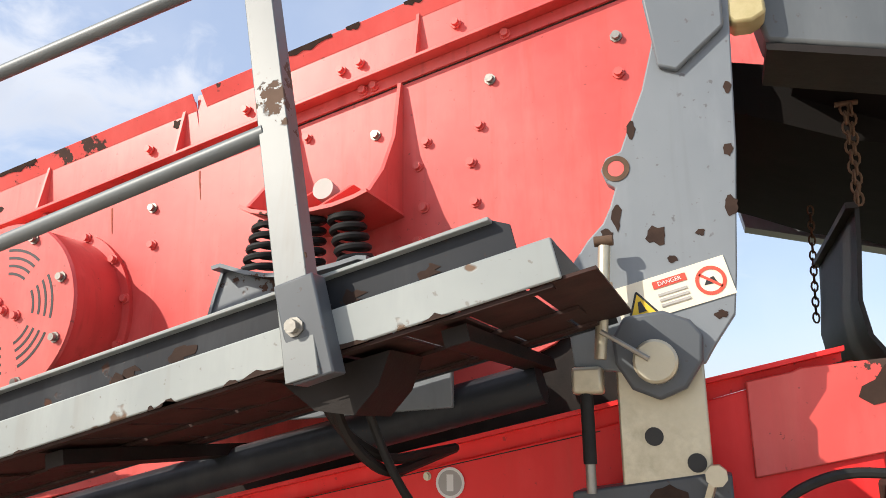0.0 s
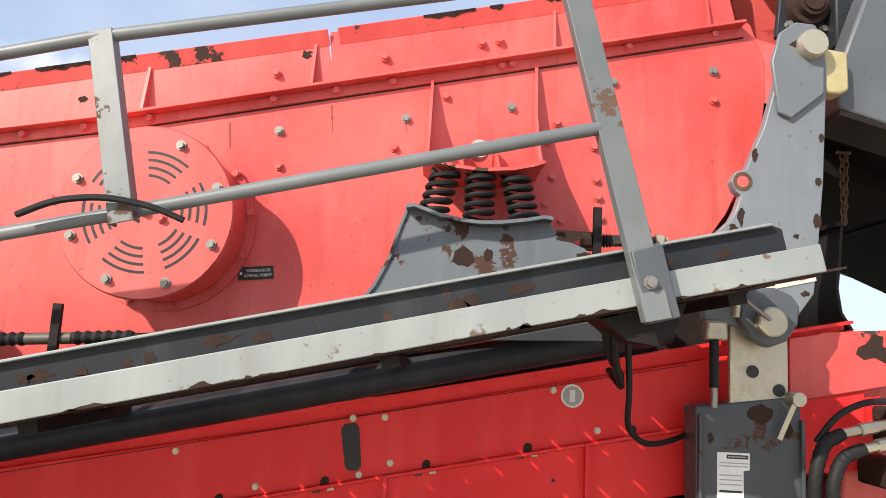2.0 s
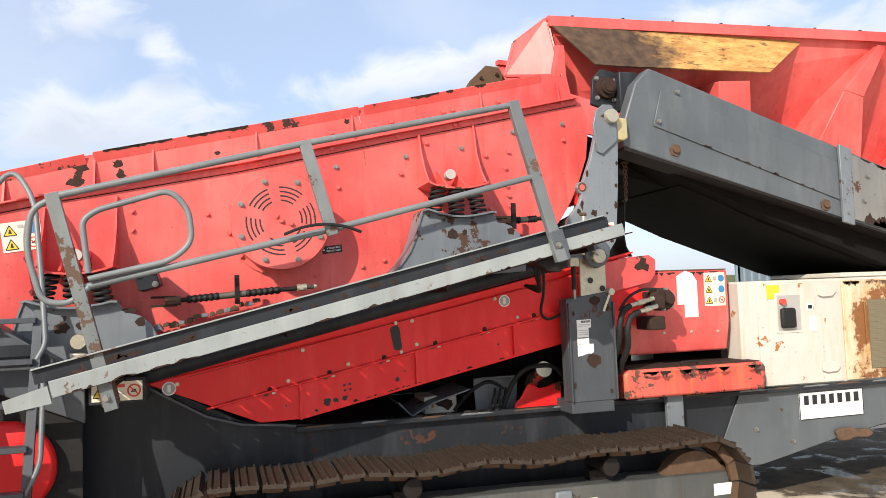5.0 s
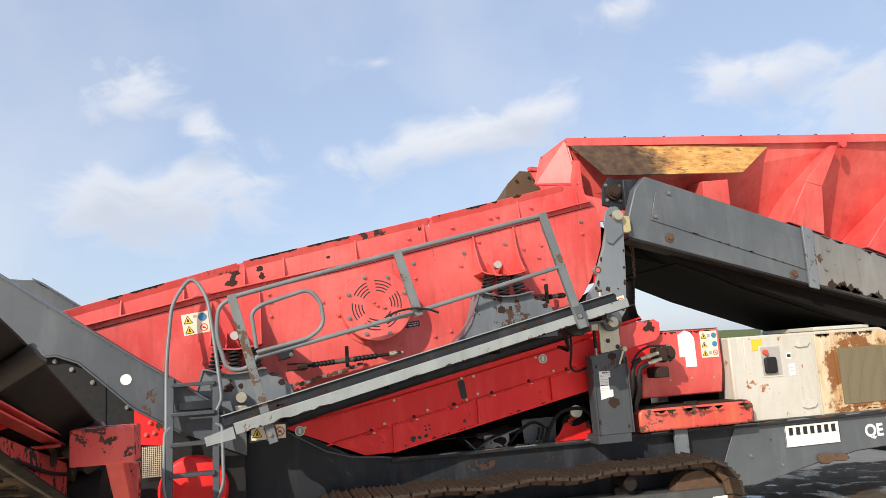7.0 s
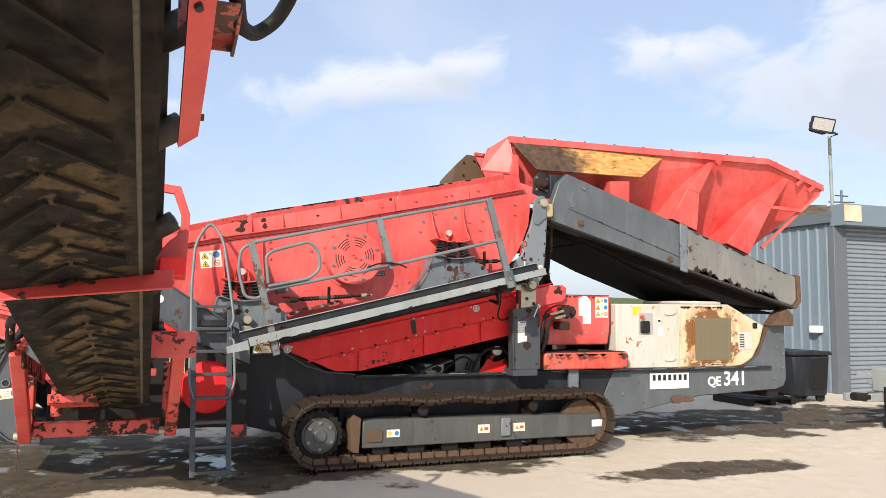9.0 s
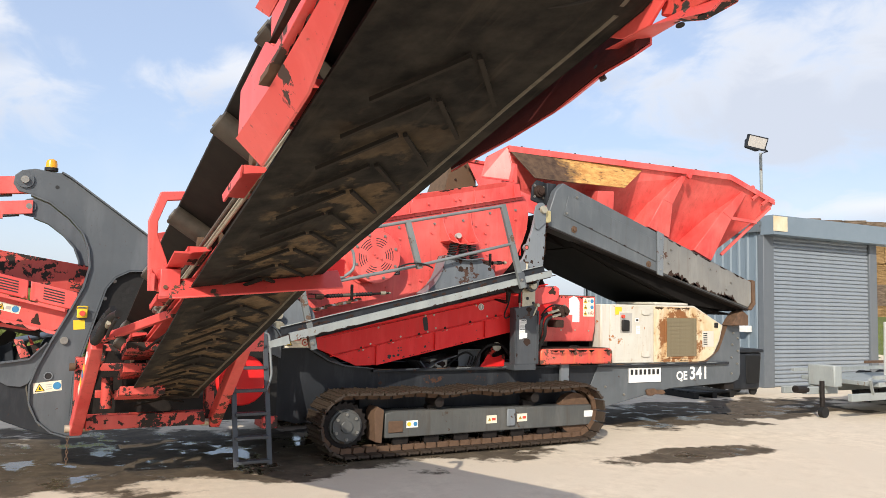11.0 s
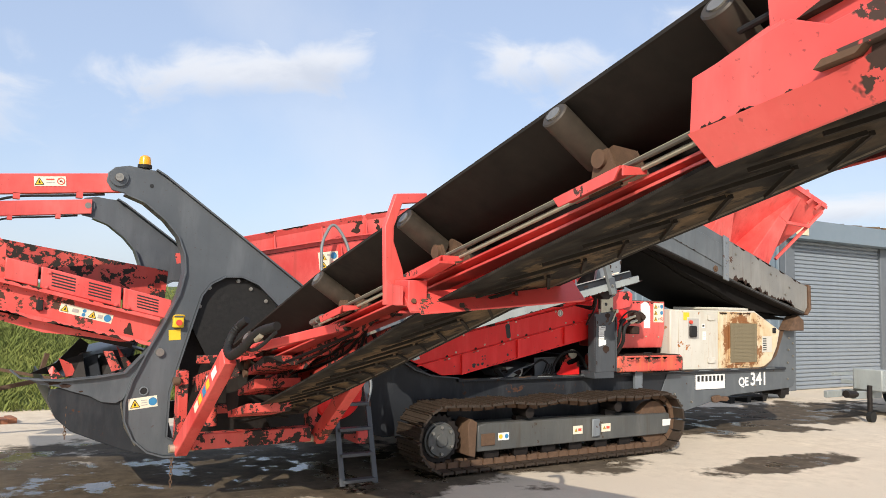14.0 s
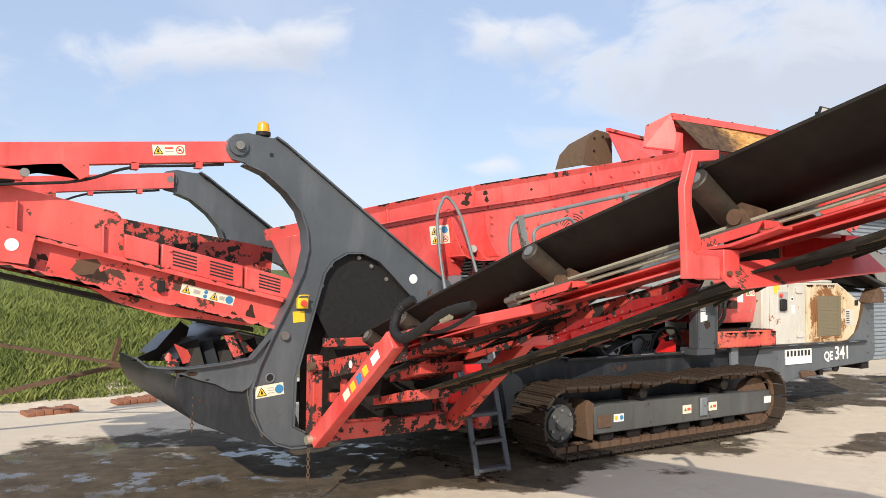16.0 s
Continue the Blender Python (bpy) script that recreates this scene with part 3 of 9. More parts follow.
def shed():
    root = thing("shed", "blue-grey clad steel shed with a closed roller shutter", "building", kind="structure", at=(8.7, 5.9, 0))
    x0, x1, y0, y1, top = 8.75, 13.0, 5.9, 12.2, 3.5
    # ribbed cladding of the long side
    line = []
    y = y0
    while y < y1:
        line += [(x0, y), (x0, y + 0.12), (x0 - 0.03, y + 0.15), (x0 - 0.03, y + 0.2), (x0, y + 0.23)]
        y += 0.25
    bm = B()
    for (xa, ya), (xb, yb) in zip(line, line[1:]):
        prism(bm, [(xa, ya), (xb, yb), (xb + 0.06, yb), (xa + 0.06, ya)], 0, 3.75, "z")
    part("cladding", bm, WALL_SHEET, root)
    part("rear_wall", box(B(), x0, x1, y1, y1 + 0.1, 0, 3.7), WALL_SHEET, root)
    part("side_wall", box(B(), x1 - 0.1, x1, y0 + 0.2, y1, 0, 3.7), WALL_SHEET, root)
    part("roof", prism(B(), [(x0 - 0.1, 3.72), (x1 + 0.1, 3.72), (x1 + 0.1, 3.82), ((x0 + x1) / 2, 4.0), (x0 - 0.1, 3.82)], y0 - 0.02, y1 + 0.2), TRIM, root)
    part("fascia", box(B(), x0 - 0.05, x1 + 0.45, y0 - 0.35, y0 + 0.02, top, 3.95), WALL_SHEET, root, bevel=0.01)
    part("jamb", box(B(), x0 - 0.04, x0 + 0.32, y0 - 0.06, y0 + 0.1, 0, top), TRIM, root, bevel=0.01)
    part("jamb", box(B(), x1 - 0.3, x1, y0 - 0.06, y0 + 0.1, 0, top), TRIM, root, bevel=0.01)
    part("eaves_trim", box(B(), x0 - 0.12, x0, y0, y1, 3.58, 3.74), TRIM, root)
    shutter = part("roller_shutter", box(B(), x0 + 0.3, x1 - 0.28, y0 + 0.03, y0 + 0.06, 0, top), SHUTTER, root)
    bm = B()
    prism(bm, [(0, 0), (-0.03, 0.018), (-0.036, 0.05), (-0.02, 0.082), (0, 0.092)], x0 + 0.32, x1 - 0.3, "x")
    slat = mesh("slat", bm)
    copies("slat", slat, [Matrix.Translation((0, y0 + 0.03, 0.095 * k)) for k in range(37)], shutter, SHUTTER)
    return root


shed()


# ---- the screening machine ----
machine = thing("screening_machine", "red and grey tracked screening machine with flaking, faded paint", "screening machine", at=(-1.3, 3.3, 0))
YN, YF = 2.45, 4.15          # near and far side of the frame

# tracks
def track(y0, y1, name_side):
    out = -1 if y0 < 3 else 1
    face = y0 + 0.16 if out < 0 else y1 - 0.16
    inner = y1 - 0.1 if out < 0 else y0 + 0.1
    ya, yb = min(face, inner), max(face, inner)
    tr = part("track_unit", prism(B(), [(-2.42, 0.20), (0.52, 0.20), (0.56, 0.26), (0.52, 0.46), (-2.30, 0.50), (-2.42, 0.48)], ya, yb), TRACK_FRAME, machine,
              "grey track frame with muddy rusty steel shoes", bevel=0.012)
    part("end_plate", prism(B(), [(-2.54, 0.17), (-2.46, 0.15), (-2.44, 0.52), (-2.52, 0.56), (-2.56, 0.5)], ya - 0.02, yb), RUST, tr, bevel=0.008)
    part("idler_guard", prism(B(), [(0.1, 0.47), (0.32, 0.56), (0.5, 0.5), (0.5, 0.46)], ya + 0.1, yb - 0.1), RUST, tr)
    # shoes round two wheels, the upper run sagging a little
    r, xa, xb, zc = 0.335, -2.88, 0.28, 0.385
    path = [Vector((xa + (xb - xa) * k / 60, 0, zc - r)) for k in range(61)]
    path += [Vector((xb + r * math.sin(math.pi * k / 24), 0, zc - r * math.cos(math.pi * k / 24))) for k in range(1, 24)]
    path += [Vector((xb + (xa - xb) * k / 60, 0, zc + r + 0.035 * math.sin(math.pi * k / 60) * (0.5 + 0.5 * math.cos(8 * math.pi * k / 60)) - 0.03 * math.sin(math.pi * k / 60))) for k in range(61)]
    path += [Vector((xa - r * math.sin(math.pi * k / 24), 0, zc + r * math.cos(math.pi * k / 24))) for k in range(1, 24)]
    total = sum((b - a).length for a, b in zip(path, path[1:] + path[:1]))
    count = 56
    step, poses, d = total / count, [], 0.0
    want = 0.0
    for a, b in zip(path, path[1:] + path[:1]):
        ln = (b - a).length
        while want < d + ln and len(poses) < count:
            p = a.lerp(b, (want - d) / ln)
            t = (b - a).normalized()
            ang = math.atan2(t.z, t.x)
            poses.append(Matrix.Translation((p.x, 0, p.z)) @ Matrix.Rotation(-ang, 4, "Y"))
            want += step
        d += ln
    bm = B()
    w = step * 0.43
    prism(bm, [(-w, -0.012), (w, -0.012), (w, 0.012), (-w, 0.012)], y0, y1)
    for gx in (-w * 0.85, 0.0, w * 0.7):
        prism(bm, [(gx - 0.006, -0.012), (gx + 0.006, -0.012), (gx + 0.004, -0.030 if gx < 0 else -0.022), (gx - 0.004, -0.030 if gx < 0 else -0.022)], y0, y1)
    shoe = mesh("shoe", bm)
    copies("shoe", shoe, poses, tr, TRACK)
    for yy in (y0 + 0.17, y1 - 0.2):
        bm = B()
        prism(bm, [(-w * 1.02, 0.012), (w * 1.02, 0.012), (w * 0.9, 0.07), (-w * 0.9, 0.07)], yy - 0.015, yy + 0.015)
        copies("link", mesh("link", bm), poses, tr, RUST)
    # drive wheel with its hub, and the idler
    yo = face
    bm = B()
    n = 22
    pts = [((0.262 if k % 2 else 0.235) * math.cos(math.pi * k / n), (0.262 if k % 2 else 0.235) * math.sin(math.pi * k / n)) for k in range(2 * n)]
    prism(bm, [(xa + p, zc - 0.02 + q) for p, q in pts], (y0 + y1) / 2 - 0.04, (y0 + y1) / 2 + 0.04)
    sp = part("drive_sprocket", bm, DIRT_AND_SHADE, tr)
    bm = B()
    disc(bm, (xa, yo + 0.16 * -out, zc - 0.03), (0, out, 0), 0.19, 0.14, 24)
    disc(bm, (xa, yo + 0.02 * -out, zc - 0.03), (0, out, 0), 0.165, 0.03, 24)
    disc(bm, (xa, yo, zc - 0.03), (0, out, 0), 0.07, 0.025, 16)
    part("hub", bm, TRACK_FRAME, sp, bevel=0.006)
    bolt = mesh("bolt", disc(B(), (0, 0, 0), (0, out, 0), 0.018, 0.02, 6))
    copies("bolt", bolt, [Matrix.Translation((xa + 0.135 * math.cos(a), yo + 0.01 * out, zc - 0.03 + 0.135 * math.sin(a))) for a in (0.7, 1.6, 2.5, 3.6, 4.7, 5.8)], sp, STEEL)
    bm = B()
    ring(bm, (xb, (y0 + y1) / 2 - 0.05, zc - 0.03), (0, 1, 0), 0.06, 0.26, 0.1)
    part("idler_wheel", bm, RUST, tr)
    for k in range(7):
        bm = B()
        x = -2.2 + k * 0.40
        ra, rb = ya + 0.05, yb - 0.03
        tube(bm, [(x, ra, 0.165), (x, ra + 0.04, 0.165), (x, ra + 0.041, 0.165), (x, rb - 0.041, 0.165), (x, rb - 0.04, 0.165), (x, rb, 0.165)], [0.1, 0.1, 0.08, 0.08, 0.1, 0.1], 16)
        part("bottom_roller", bm, DIRT_AND_SHADE, tr)
    for x in (-1.75, -0.4):
        bm = B()
        tube(bm, [(x, y0 + 0.12, 0.585), (x, y1 - 0.12, 0.585)], 0.06, 14)
        box(bm, x - 0.09, x + 0.09, ya + 0.1, yb - 0.06, 0.44, 0.54)
        part("carrier_roller", bm, DIRT_AND_SHADE, tr)
    return tr


near_track = track(1.80, 2.30, "near")
track(4.30, 4.80, "far")

# frame
frame_pts = [(-4.45, 1.62), (-3.75, 1.45), (-3.3, 1.28), (-3.05, 1.16), (-2.75, 1.0), (-2.5, 0.95), (-2.2, 0.93), (2.8, 0.9), (3.15, 0.95), (3.40, 1.12), (3.52, 1.35), (3.60, 1.52),
             (3.90, 1.52), (3.91, 0.74), (3.86, 0.64), (3.72, 0.6), (2.4, 0.55), (1.9, 0.47), (1.2, 0.34), (-3.3, 0.34), (-3.6, 0.42), (-5.3, 0.42), (-5.3, 0.6), (-4.5, 0.66), (-4.45, 1.2)]
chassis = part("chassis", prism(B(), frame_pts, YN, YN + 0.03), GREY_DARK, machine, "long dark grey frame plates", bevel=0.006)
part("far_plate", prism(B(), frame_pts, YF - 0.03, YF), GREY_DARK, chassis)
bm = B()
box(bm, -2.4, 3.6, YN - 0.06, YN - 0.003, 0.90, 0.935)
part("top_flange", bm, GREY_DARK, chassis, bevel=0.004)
for x in (-3.9, -2.0, -0.2, 1.8, 3.6):
    part("crossbeam", box(B(), x, x + 0.2, YN + 0.035, YF - 0.035, 0.5, 0.85), DIRT_AND_SHADE, chassis)
part("floor_plate", box(B(), -3.0, 1.2, YN + 0.035, YF - 0.035, 0.86, 0.885), DIRT_AND_SHADE, chassis)
for x in (-2.6, -0.2):
    part("track_mount", box(B(), x, x + 0.35, 2.3, YN - 0.01, 0.4, 0.7), GREY_DARK, chassis)
    part("track_mount", box(B(), x, x + 0.35, YF + 0.01, 4.3, 0.4, 0.7), GREY_DARK, chassis)
part("edge_flange", sheet(B(), [(-3.75, 1.455), (-3.422, 1.318), (-3.209, 1.19), (-2.956, 1.04), (-2.739, 0.972), (-2.482, 0.948), (-2.40, 0.936)], 0.014, YN - 0.06, YN + 0.02), GREY_COLUMN, chassis)
random.seed(81)
for k in range(16):
    x = -2.35 + 0.36 * k + random.uniform(-0.1, 0.1)
    part("worn_edge", prism(B(), [(x, 0.923), (x + random.uniform(0.05, 0.3), 0.925), (x + 0.2, 0.936), (x + 0.02, 0.936)], YN - 0.0612, YN - 0.0602), TUBE if k % 2 else RUST, chassis)
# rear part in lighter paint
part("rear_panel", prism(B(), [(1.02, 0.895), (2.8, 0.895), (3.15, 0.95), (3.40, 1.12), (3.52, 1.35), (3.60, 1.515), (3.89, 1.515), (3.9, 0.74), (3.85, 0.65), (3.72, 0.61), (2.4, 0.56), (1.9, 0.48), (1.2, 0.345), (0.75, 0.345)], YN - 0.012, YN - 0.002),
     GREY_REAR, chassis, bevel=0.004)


part("tow_eye", prism(B(), [(1.90, 0.545), (1.94, 0.565), (2.06, 0.57), (2.10, 0.55), (2.24, 0.545), (2.28, 0.50), (2.22, 0.475), (2.08, 0.485), (2.02, 0.465), (1.93, 0.47)], YN - 0.05, YN - 0.013), RUST, chassis, bevel=0.01)
part("outrigger", box(B(), 0.32, 0.46, YN - 0.10, YN - 0.06, 0.66, 0.96), GREY, chassis, bevel=0.006)
bolt6 = mesh("bolt", tube(B(), [(0, 0, 0), (0, -0.006, 0), (0, -0.0061, 0), (0, -0.02, 0)], [0.019, 0.019, 0.013, 0.013], 8))
bolt_red, bolt_steel = bolt6, bolt6.copy()
def bolts(parent, places, y, mat=None, me=None):
    copies("bolt", me or (bolt_steel if mat is STEEL else bolt_red), [Matrix.Translation((x, y, z)) for x, z in places], parent, mat or RED)
bolts(chassis, [(1.16, 0.62), (3.70, 0.75), (3.70, 1.0), (3.72, 1.2), (3.74, 1.38), (3.83, 0.9), (3.84, 1.1), (3.84, 1.3), (1.5, 0.5), (2.9, 0.68)], YN - 0.012, STEEL)

# screen box
SL = math.atan(0.2197)
BO = Vector((-0.33, 0, 3.335))
def flat2(s, h):
    """A place on the screen box's side: s along its slope from the upper end, h square to it."""
    return (BO.x + s * math.cos(SL) - h * math.sin(SL), BO.z + s * math.sin(SL) + h * math.cos(SL))
def at_x(x, h):
    """The same from x and h."""
    return flat2((x - BO.x + h * math.sin(SL)) / math.cos(SL), h)
side = [flat2(-4.95, -0.10), flat2(0.03, -0.12), (-0.24, 3.21), (-0.18, 3.05), (-0.18, 2.92), (-0.20, 2.75), (-0.26, 2.59), (-0.34, 2.42), (-0.45, 2.26), (-0.62, 2.08), (-0.9, 1.95), (-3.3, 1.45), (-4.2, 1.35), (-4.9, 1.75)]
screen = part("screen_box", prism(B(), side, YN, YN + 0.02), RED, machine, "faded red screen box with bolted side plates", bevel=0.003)
part("far_side", prism(B(), side, YF - 0.16, YF - 0.14), RED, screen)
def flange_h(s):
    """Where the long flange runs, along the box's slope."""
    return -0.140 if s > -2.5 else max(-0.140 - 0.033 * (s + 2.5), -0.140) if s > -3.6 else -0.104
runs = (-5.0, -3.6, -2.5, 0.02)
for name, hi, lo, ya, yb, mat in (("flange", 0.0, -0.012, YN - 0.06, YN - 0.001, RED), ("flange_leg", -0.012, -0.052, YN - 0.010, YN - 0.001, RED), ("flange_seam", -0.053, -0.058, YN - 0.0014, YN - 0.0002, RUST_DARK)):
    part(name, prism(B(), [flat2(q, flange_h(q) + hi) for q in runs] + [flat2(q, flange_h(q) + lo) for q in runs[::-1]], ya, yb), mat, screen, bevel=0.002 if mat is RED else 0.0)
def rim_h(s):
    """How far the upper panel stands over the box, along its slope."""
    if s > -0.2:
        return 0.074 - 0.25 * (s + 0.2)
    if s > -1.3:
        return 0.074
    return 0.074 - 0.009 * (s + 1.3) if s > -3.3 else 0.092 + 0.032 * (s + 3.3)
# the upper panel, torn and notched along its edge
random.seed(4)
ragged = [flat2(-5.0, -0.104), flat2(-3.6, -0.104), flat2(-2.5, -0.14), flat2(0.0, -0.14), flat2(0.0, rim_h(0.0))]
s, cracked = -0.02, False
while s > -4.98:
    s -= random.uniform(0.03, 0.09)
    torn = -3.4 < s < -1.6 and random.random() < 0.45
    ragged.append(flat2(max(s, -4.99), rim_h(s) + (0.002 if not torn else -random.uniform(0.002, 0.009))))
    if s < -1.55 and not cracked:
        cracked = True
        ragged += [flat2(s - 0.005, 0.06), flat2(s - 0.014, -0.05), flat2(s - 0.018, 0.064)]
        s -= 0.03
part("upper_panel", prism(B(), ragged, YN - 0.004, YN + 0.006), RED, screen)
random.seed(12)
# the panel's top edge is folded out a little, its face turned down
for lip_s in ((-4.95, -3.9, -3.38), (-3.33, -2.4, -1.62), (-1.58, -0.9, -0.22)):
    bm = B()
    rows = [[bm.verts.new((flat2(q, rim_h(q) + dh)[0], y, flat2(q, rim_h(q) + dh)[1])) for dh, y in ((-0.055, YN - 0.005), (0.003, YN - 0.030), (0.007, YN - 0.026), (-0.051, YN - 0.0045))] for q in lip_s]
    bm.faces.new(rows[0])
    bm.faces.new(rows[-1][::-1])
    for one, two in zip(rows, rows[1:]):
        for i in range(4):
            bm.faces.new((one[i], one[(i + 1) % 4], two[(i + 1) % 4], two[i]))
    part("folded_lip", bm, RED_CHIPPED, screen)
    for k in range(7 if lip_s[1] == -2.4 else 3):
        q = random.uniform(lip_s[0] + 0.05, lip_s[-1] - 0.2)
        w = random.uniform(0.05, 0.22)
        line = [(q + w * i / 7, 0.0065) for i in range(8)] + [(q + w * i / 7, -random.uniform(0.004, 0.018) * math.sin(math.pi * (i + 0.5) / 8.5)) for i in range(7, -1, -1)]
        bm = B()
        f = [bm.verts.new((flat2(a, rim_h(a) + b)[0], YN - 0.0308 - 0.43 * (b - 0.003), flat2(a, rim_h(a) + b)[1])) for a, b in line]
        g = [bm.verts.new(v.co + Vector((0, -0.0008, 0))) for v in f]
        bm.faces.new(f)
        bm.faces.new(g[::-1])
        for i in range(len(f)):
            bm.faces.new((f[i], f[(i + 1) % len(f)], g[(i + 1) % len(f)], g[i]))
        part("paint_chip", bm, RUST_DARK, screen)
for q, h, w, d in ((-3.42, 0.02, 0.05, 0.05), (-3.46, -0.06, 0.06, 0.05), (-3.20, 0.0, 0.04, 0.03), (-3.20, -0.07, 0.03, 0.04), (-1.72, 0.0, 0.03, 0.02), (-2.60, -0.05, 0.02, 0.02)):
    blot = [flat2(q + w * math.cos(a) * random.uniform(0.45, 1.15), h + d * math.sin(a) * random.uniform(0.45, 1.15)) for a in (2 * math.pi * i / 15 for i in range(15))]
    part("paint_chip", prism(B(), blot, YN - 0.0052, YN - 0.0041), RUST_DARK, screen)
part("far_panel", prism(B(), [flat2(-5.0, -0.10), flat2(0.0, -0.10), flat2(0.0, 0.06), flat2(-3.2, 0.06), flat2(-5.0, 0.02)], YF - 0.14, YF - 0.12), RED_WORN, screen)
for x in (-0.43, -1.04, -1.98, -2.62, -3.26, -3.60, -4.1, -4.6):
    base = flange_h(x + 0.33)
    a, b, c, d = at_x(x, base), at_x(x, rim_h(x + 0.33) - 0.012), at_x(x + 0.012, rim_h(x + 0.33) - 0.012), at_x(x + 0.012, base)
    bm = B()
    one = [bm.verts.new((p[0], y, p[1])) for p, y in ((a, YN - 0.004), (a, YN - 0.05), (b, YN - 0.004))]
    two = [bm.verts.new((p[0], y, p[1])) for p, y in ((d, YN - 0.004), (d, YN - 0.05), (c, YN - 0.004))]
    bm.faces.new(one)
    bm.faces.new(two[::-1])
    for i in range(3):
        bm.faces.new((one[i], one[(i + 1) % 3], two[(i + 1) % 3], two[i]))
    part("stiffener", bm, RED, screen)
part("deck", prism(B(), [flat2(-4.9, -0.95), flat2(-0.1, -0.75), flat2(-0.1, -0.72), flat2(-4.9, -0.92)], YN + 0.03, YF - 0.17), DIRT_AND_SHADE, screen)
part("end_plate", prism(B(), [(-0.30, 3.20), (-0.27, 3.20), (-0.27, 2.4), (-0.30, 2.4)], YN + 0.03, YF - 0.17), RED_DEEP, screen)
bolts(screen, [(-1.64, 2.61), (-2.08, 2.51), (-1.78, 2.01), (-1.93, 1.97), (-2.24, 1.91), (-2.93, 2.33), (-3.38, 2.23), (-3.38, 2.35), (-0.39, 2.88), (-0.83, 2.78), (-0.86, 2.66), (-0.85, 2.53), (-1.01, 2.75),
              (-1.04, 2.67), (-1.02, 2.53), (-3.39, 2.42), (-1.45, 2.83), (-1.04, 2.42), (-0.98, 2.36), (-0.84, 2.46), (-0.83, 2.38), (-1.04, 2.34), (-3.85, 1.95), (-3.95, 1.86), (-3.9, 1.78), (-3.98, 2.06), (-3.1, 1.72)], YN)
bolts(screen, [(-1.60, 2.73), (-2.09, 2.65), (-0.39, 3.0), (-0.79, 2.93), (-1.19, 2.80)], YN, STEEL)
bolts(screen, [at_x(x, -0.06) for x in (-0.9, -1.25, -1.32, -1.7, -2.12)] + [flat2(q, flange_h(q) - 0.028) for q in (-2.835, -2.60, -2.35, -1.868, -1.621, -1.397, -0.963, -0.921, -0.45, -3.2, -3.6, -0.10)], YN - 0.010)
RUN = plain("rust_run", (0.24, 0.055, 0.03), (0.40, 0.10, 0.05), 30.0, 0.8)
random.seed(17)
for x, z, w, drop in ((-2.286, 2.672, 0.010, 0.10), (-1.896, 2.769, 0.008, 0.11), (-1.60, 2.72, 0.006, 0.05)):
    side_a = [(x + w * random.uniform(0.2, 0.6) * (1 - 0.6 * i / 6) + 0.12 * drop * i / 6, z - drop * i / 6) for i in range(7)]
    side_b = [(x - w * random.uniform(0.2, 0.6) * (1 - 0.6 * i / 6) + 0.12 * drop * i / 6, z - drop * i / 6) for i in range(7)]
    part("rust_run", prism(B(), side_a + side_b[::-1], YN - 0.0012, YN - 0.0002), RUN, screen)
# round drive cover, with its ring of cooling slots
DC = Vector((-2.48, 2.21, 2.26))
drum = part("drive_cover", tube(B(), [(DC.x, YN, DC.z), (DC.x, YN - 0.018, DC.z), (DC.x, YN - 0.0181, DC.z), (DC.x, 2.23, DC.z), (DC.x, 2.22, DC.z), (DC.x, DC.y, DC.z)], [0.335, 0.335, 0.302, 0.302, 0.312, 0.306], 56), RED, machine, "round red drive guard with cooling slots")
for k in range(6):
    mid = radians(11 + 61 * k)
    for r in (0.13, 0.158, 0.186, 0.214):
        half = 0.37 - (0.22 - r) * 0.6
        pts = [(DC.x + (r + o) * math.cos(a), DC.z + (r + o) * math.sin(a)) for o, sweep in ((0.0048, 1), (-0.0048, -1)) for a in (mid + sweep * half * (2 * i / 8 - 1) for i in range(9))]
        part("cooling_slot", prism(B(), pts, DC.y - 0.001, DC.y + 0.001), BLACK, drum)
bolts(drum, [(DC.x + 0.265 * math.cos(a), DC.z + 0.265 * math.sin(a)) for a in (radians(22 + 45 * k) for k in range(8))], DC.y, STEEL)
bolts(drum, [(DC.x, DC.z), (DC.x + 0.06, DC.z - 0.02), (DC.x - 0.03, DC.z + 0.03)], DC.y)
bolts(drum, [(DC.x + 0.32 * math.cos(a), DC.z + 0.32 * math.sin(a)) for a in (radians(10 + 30 * k) for k in range(12))], YN - 0.018)

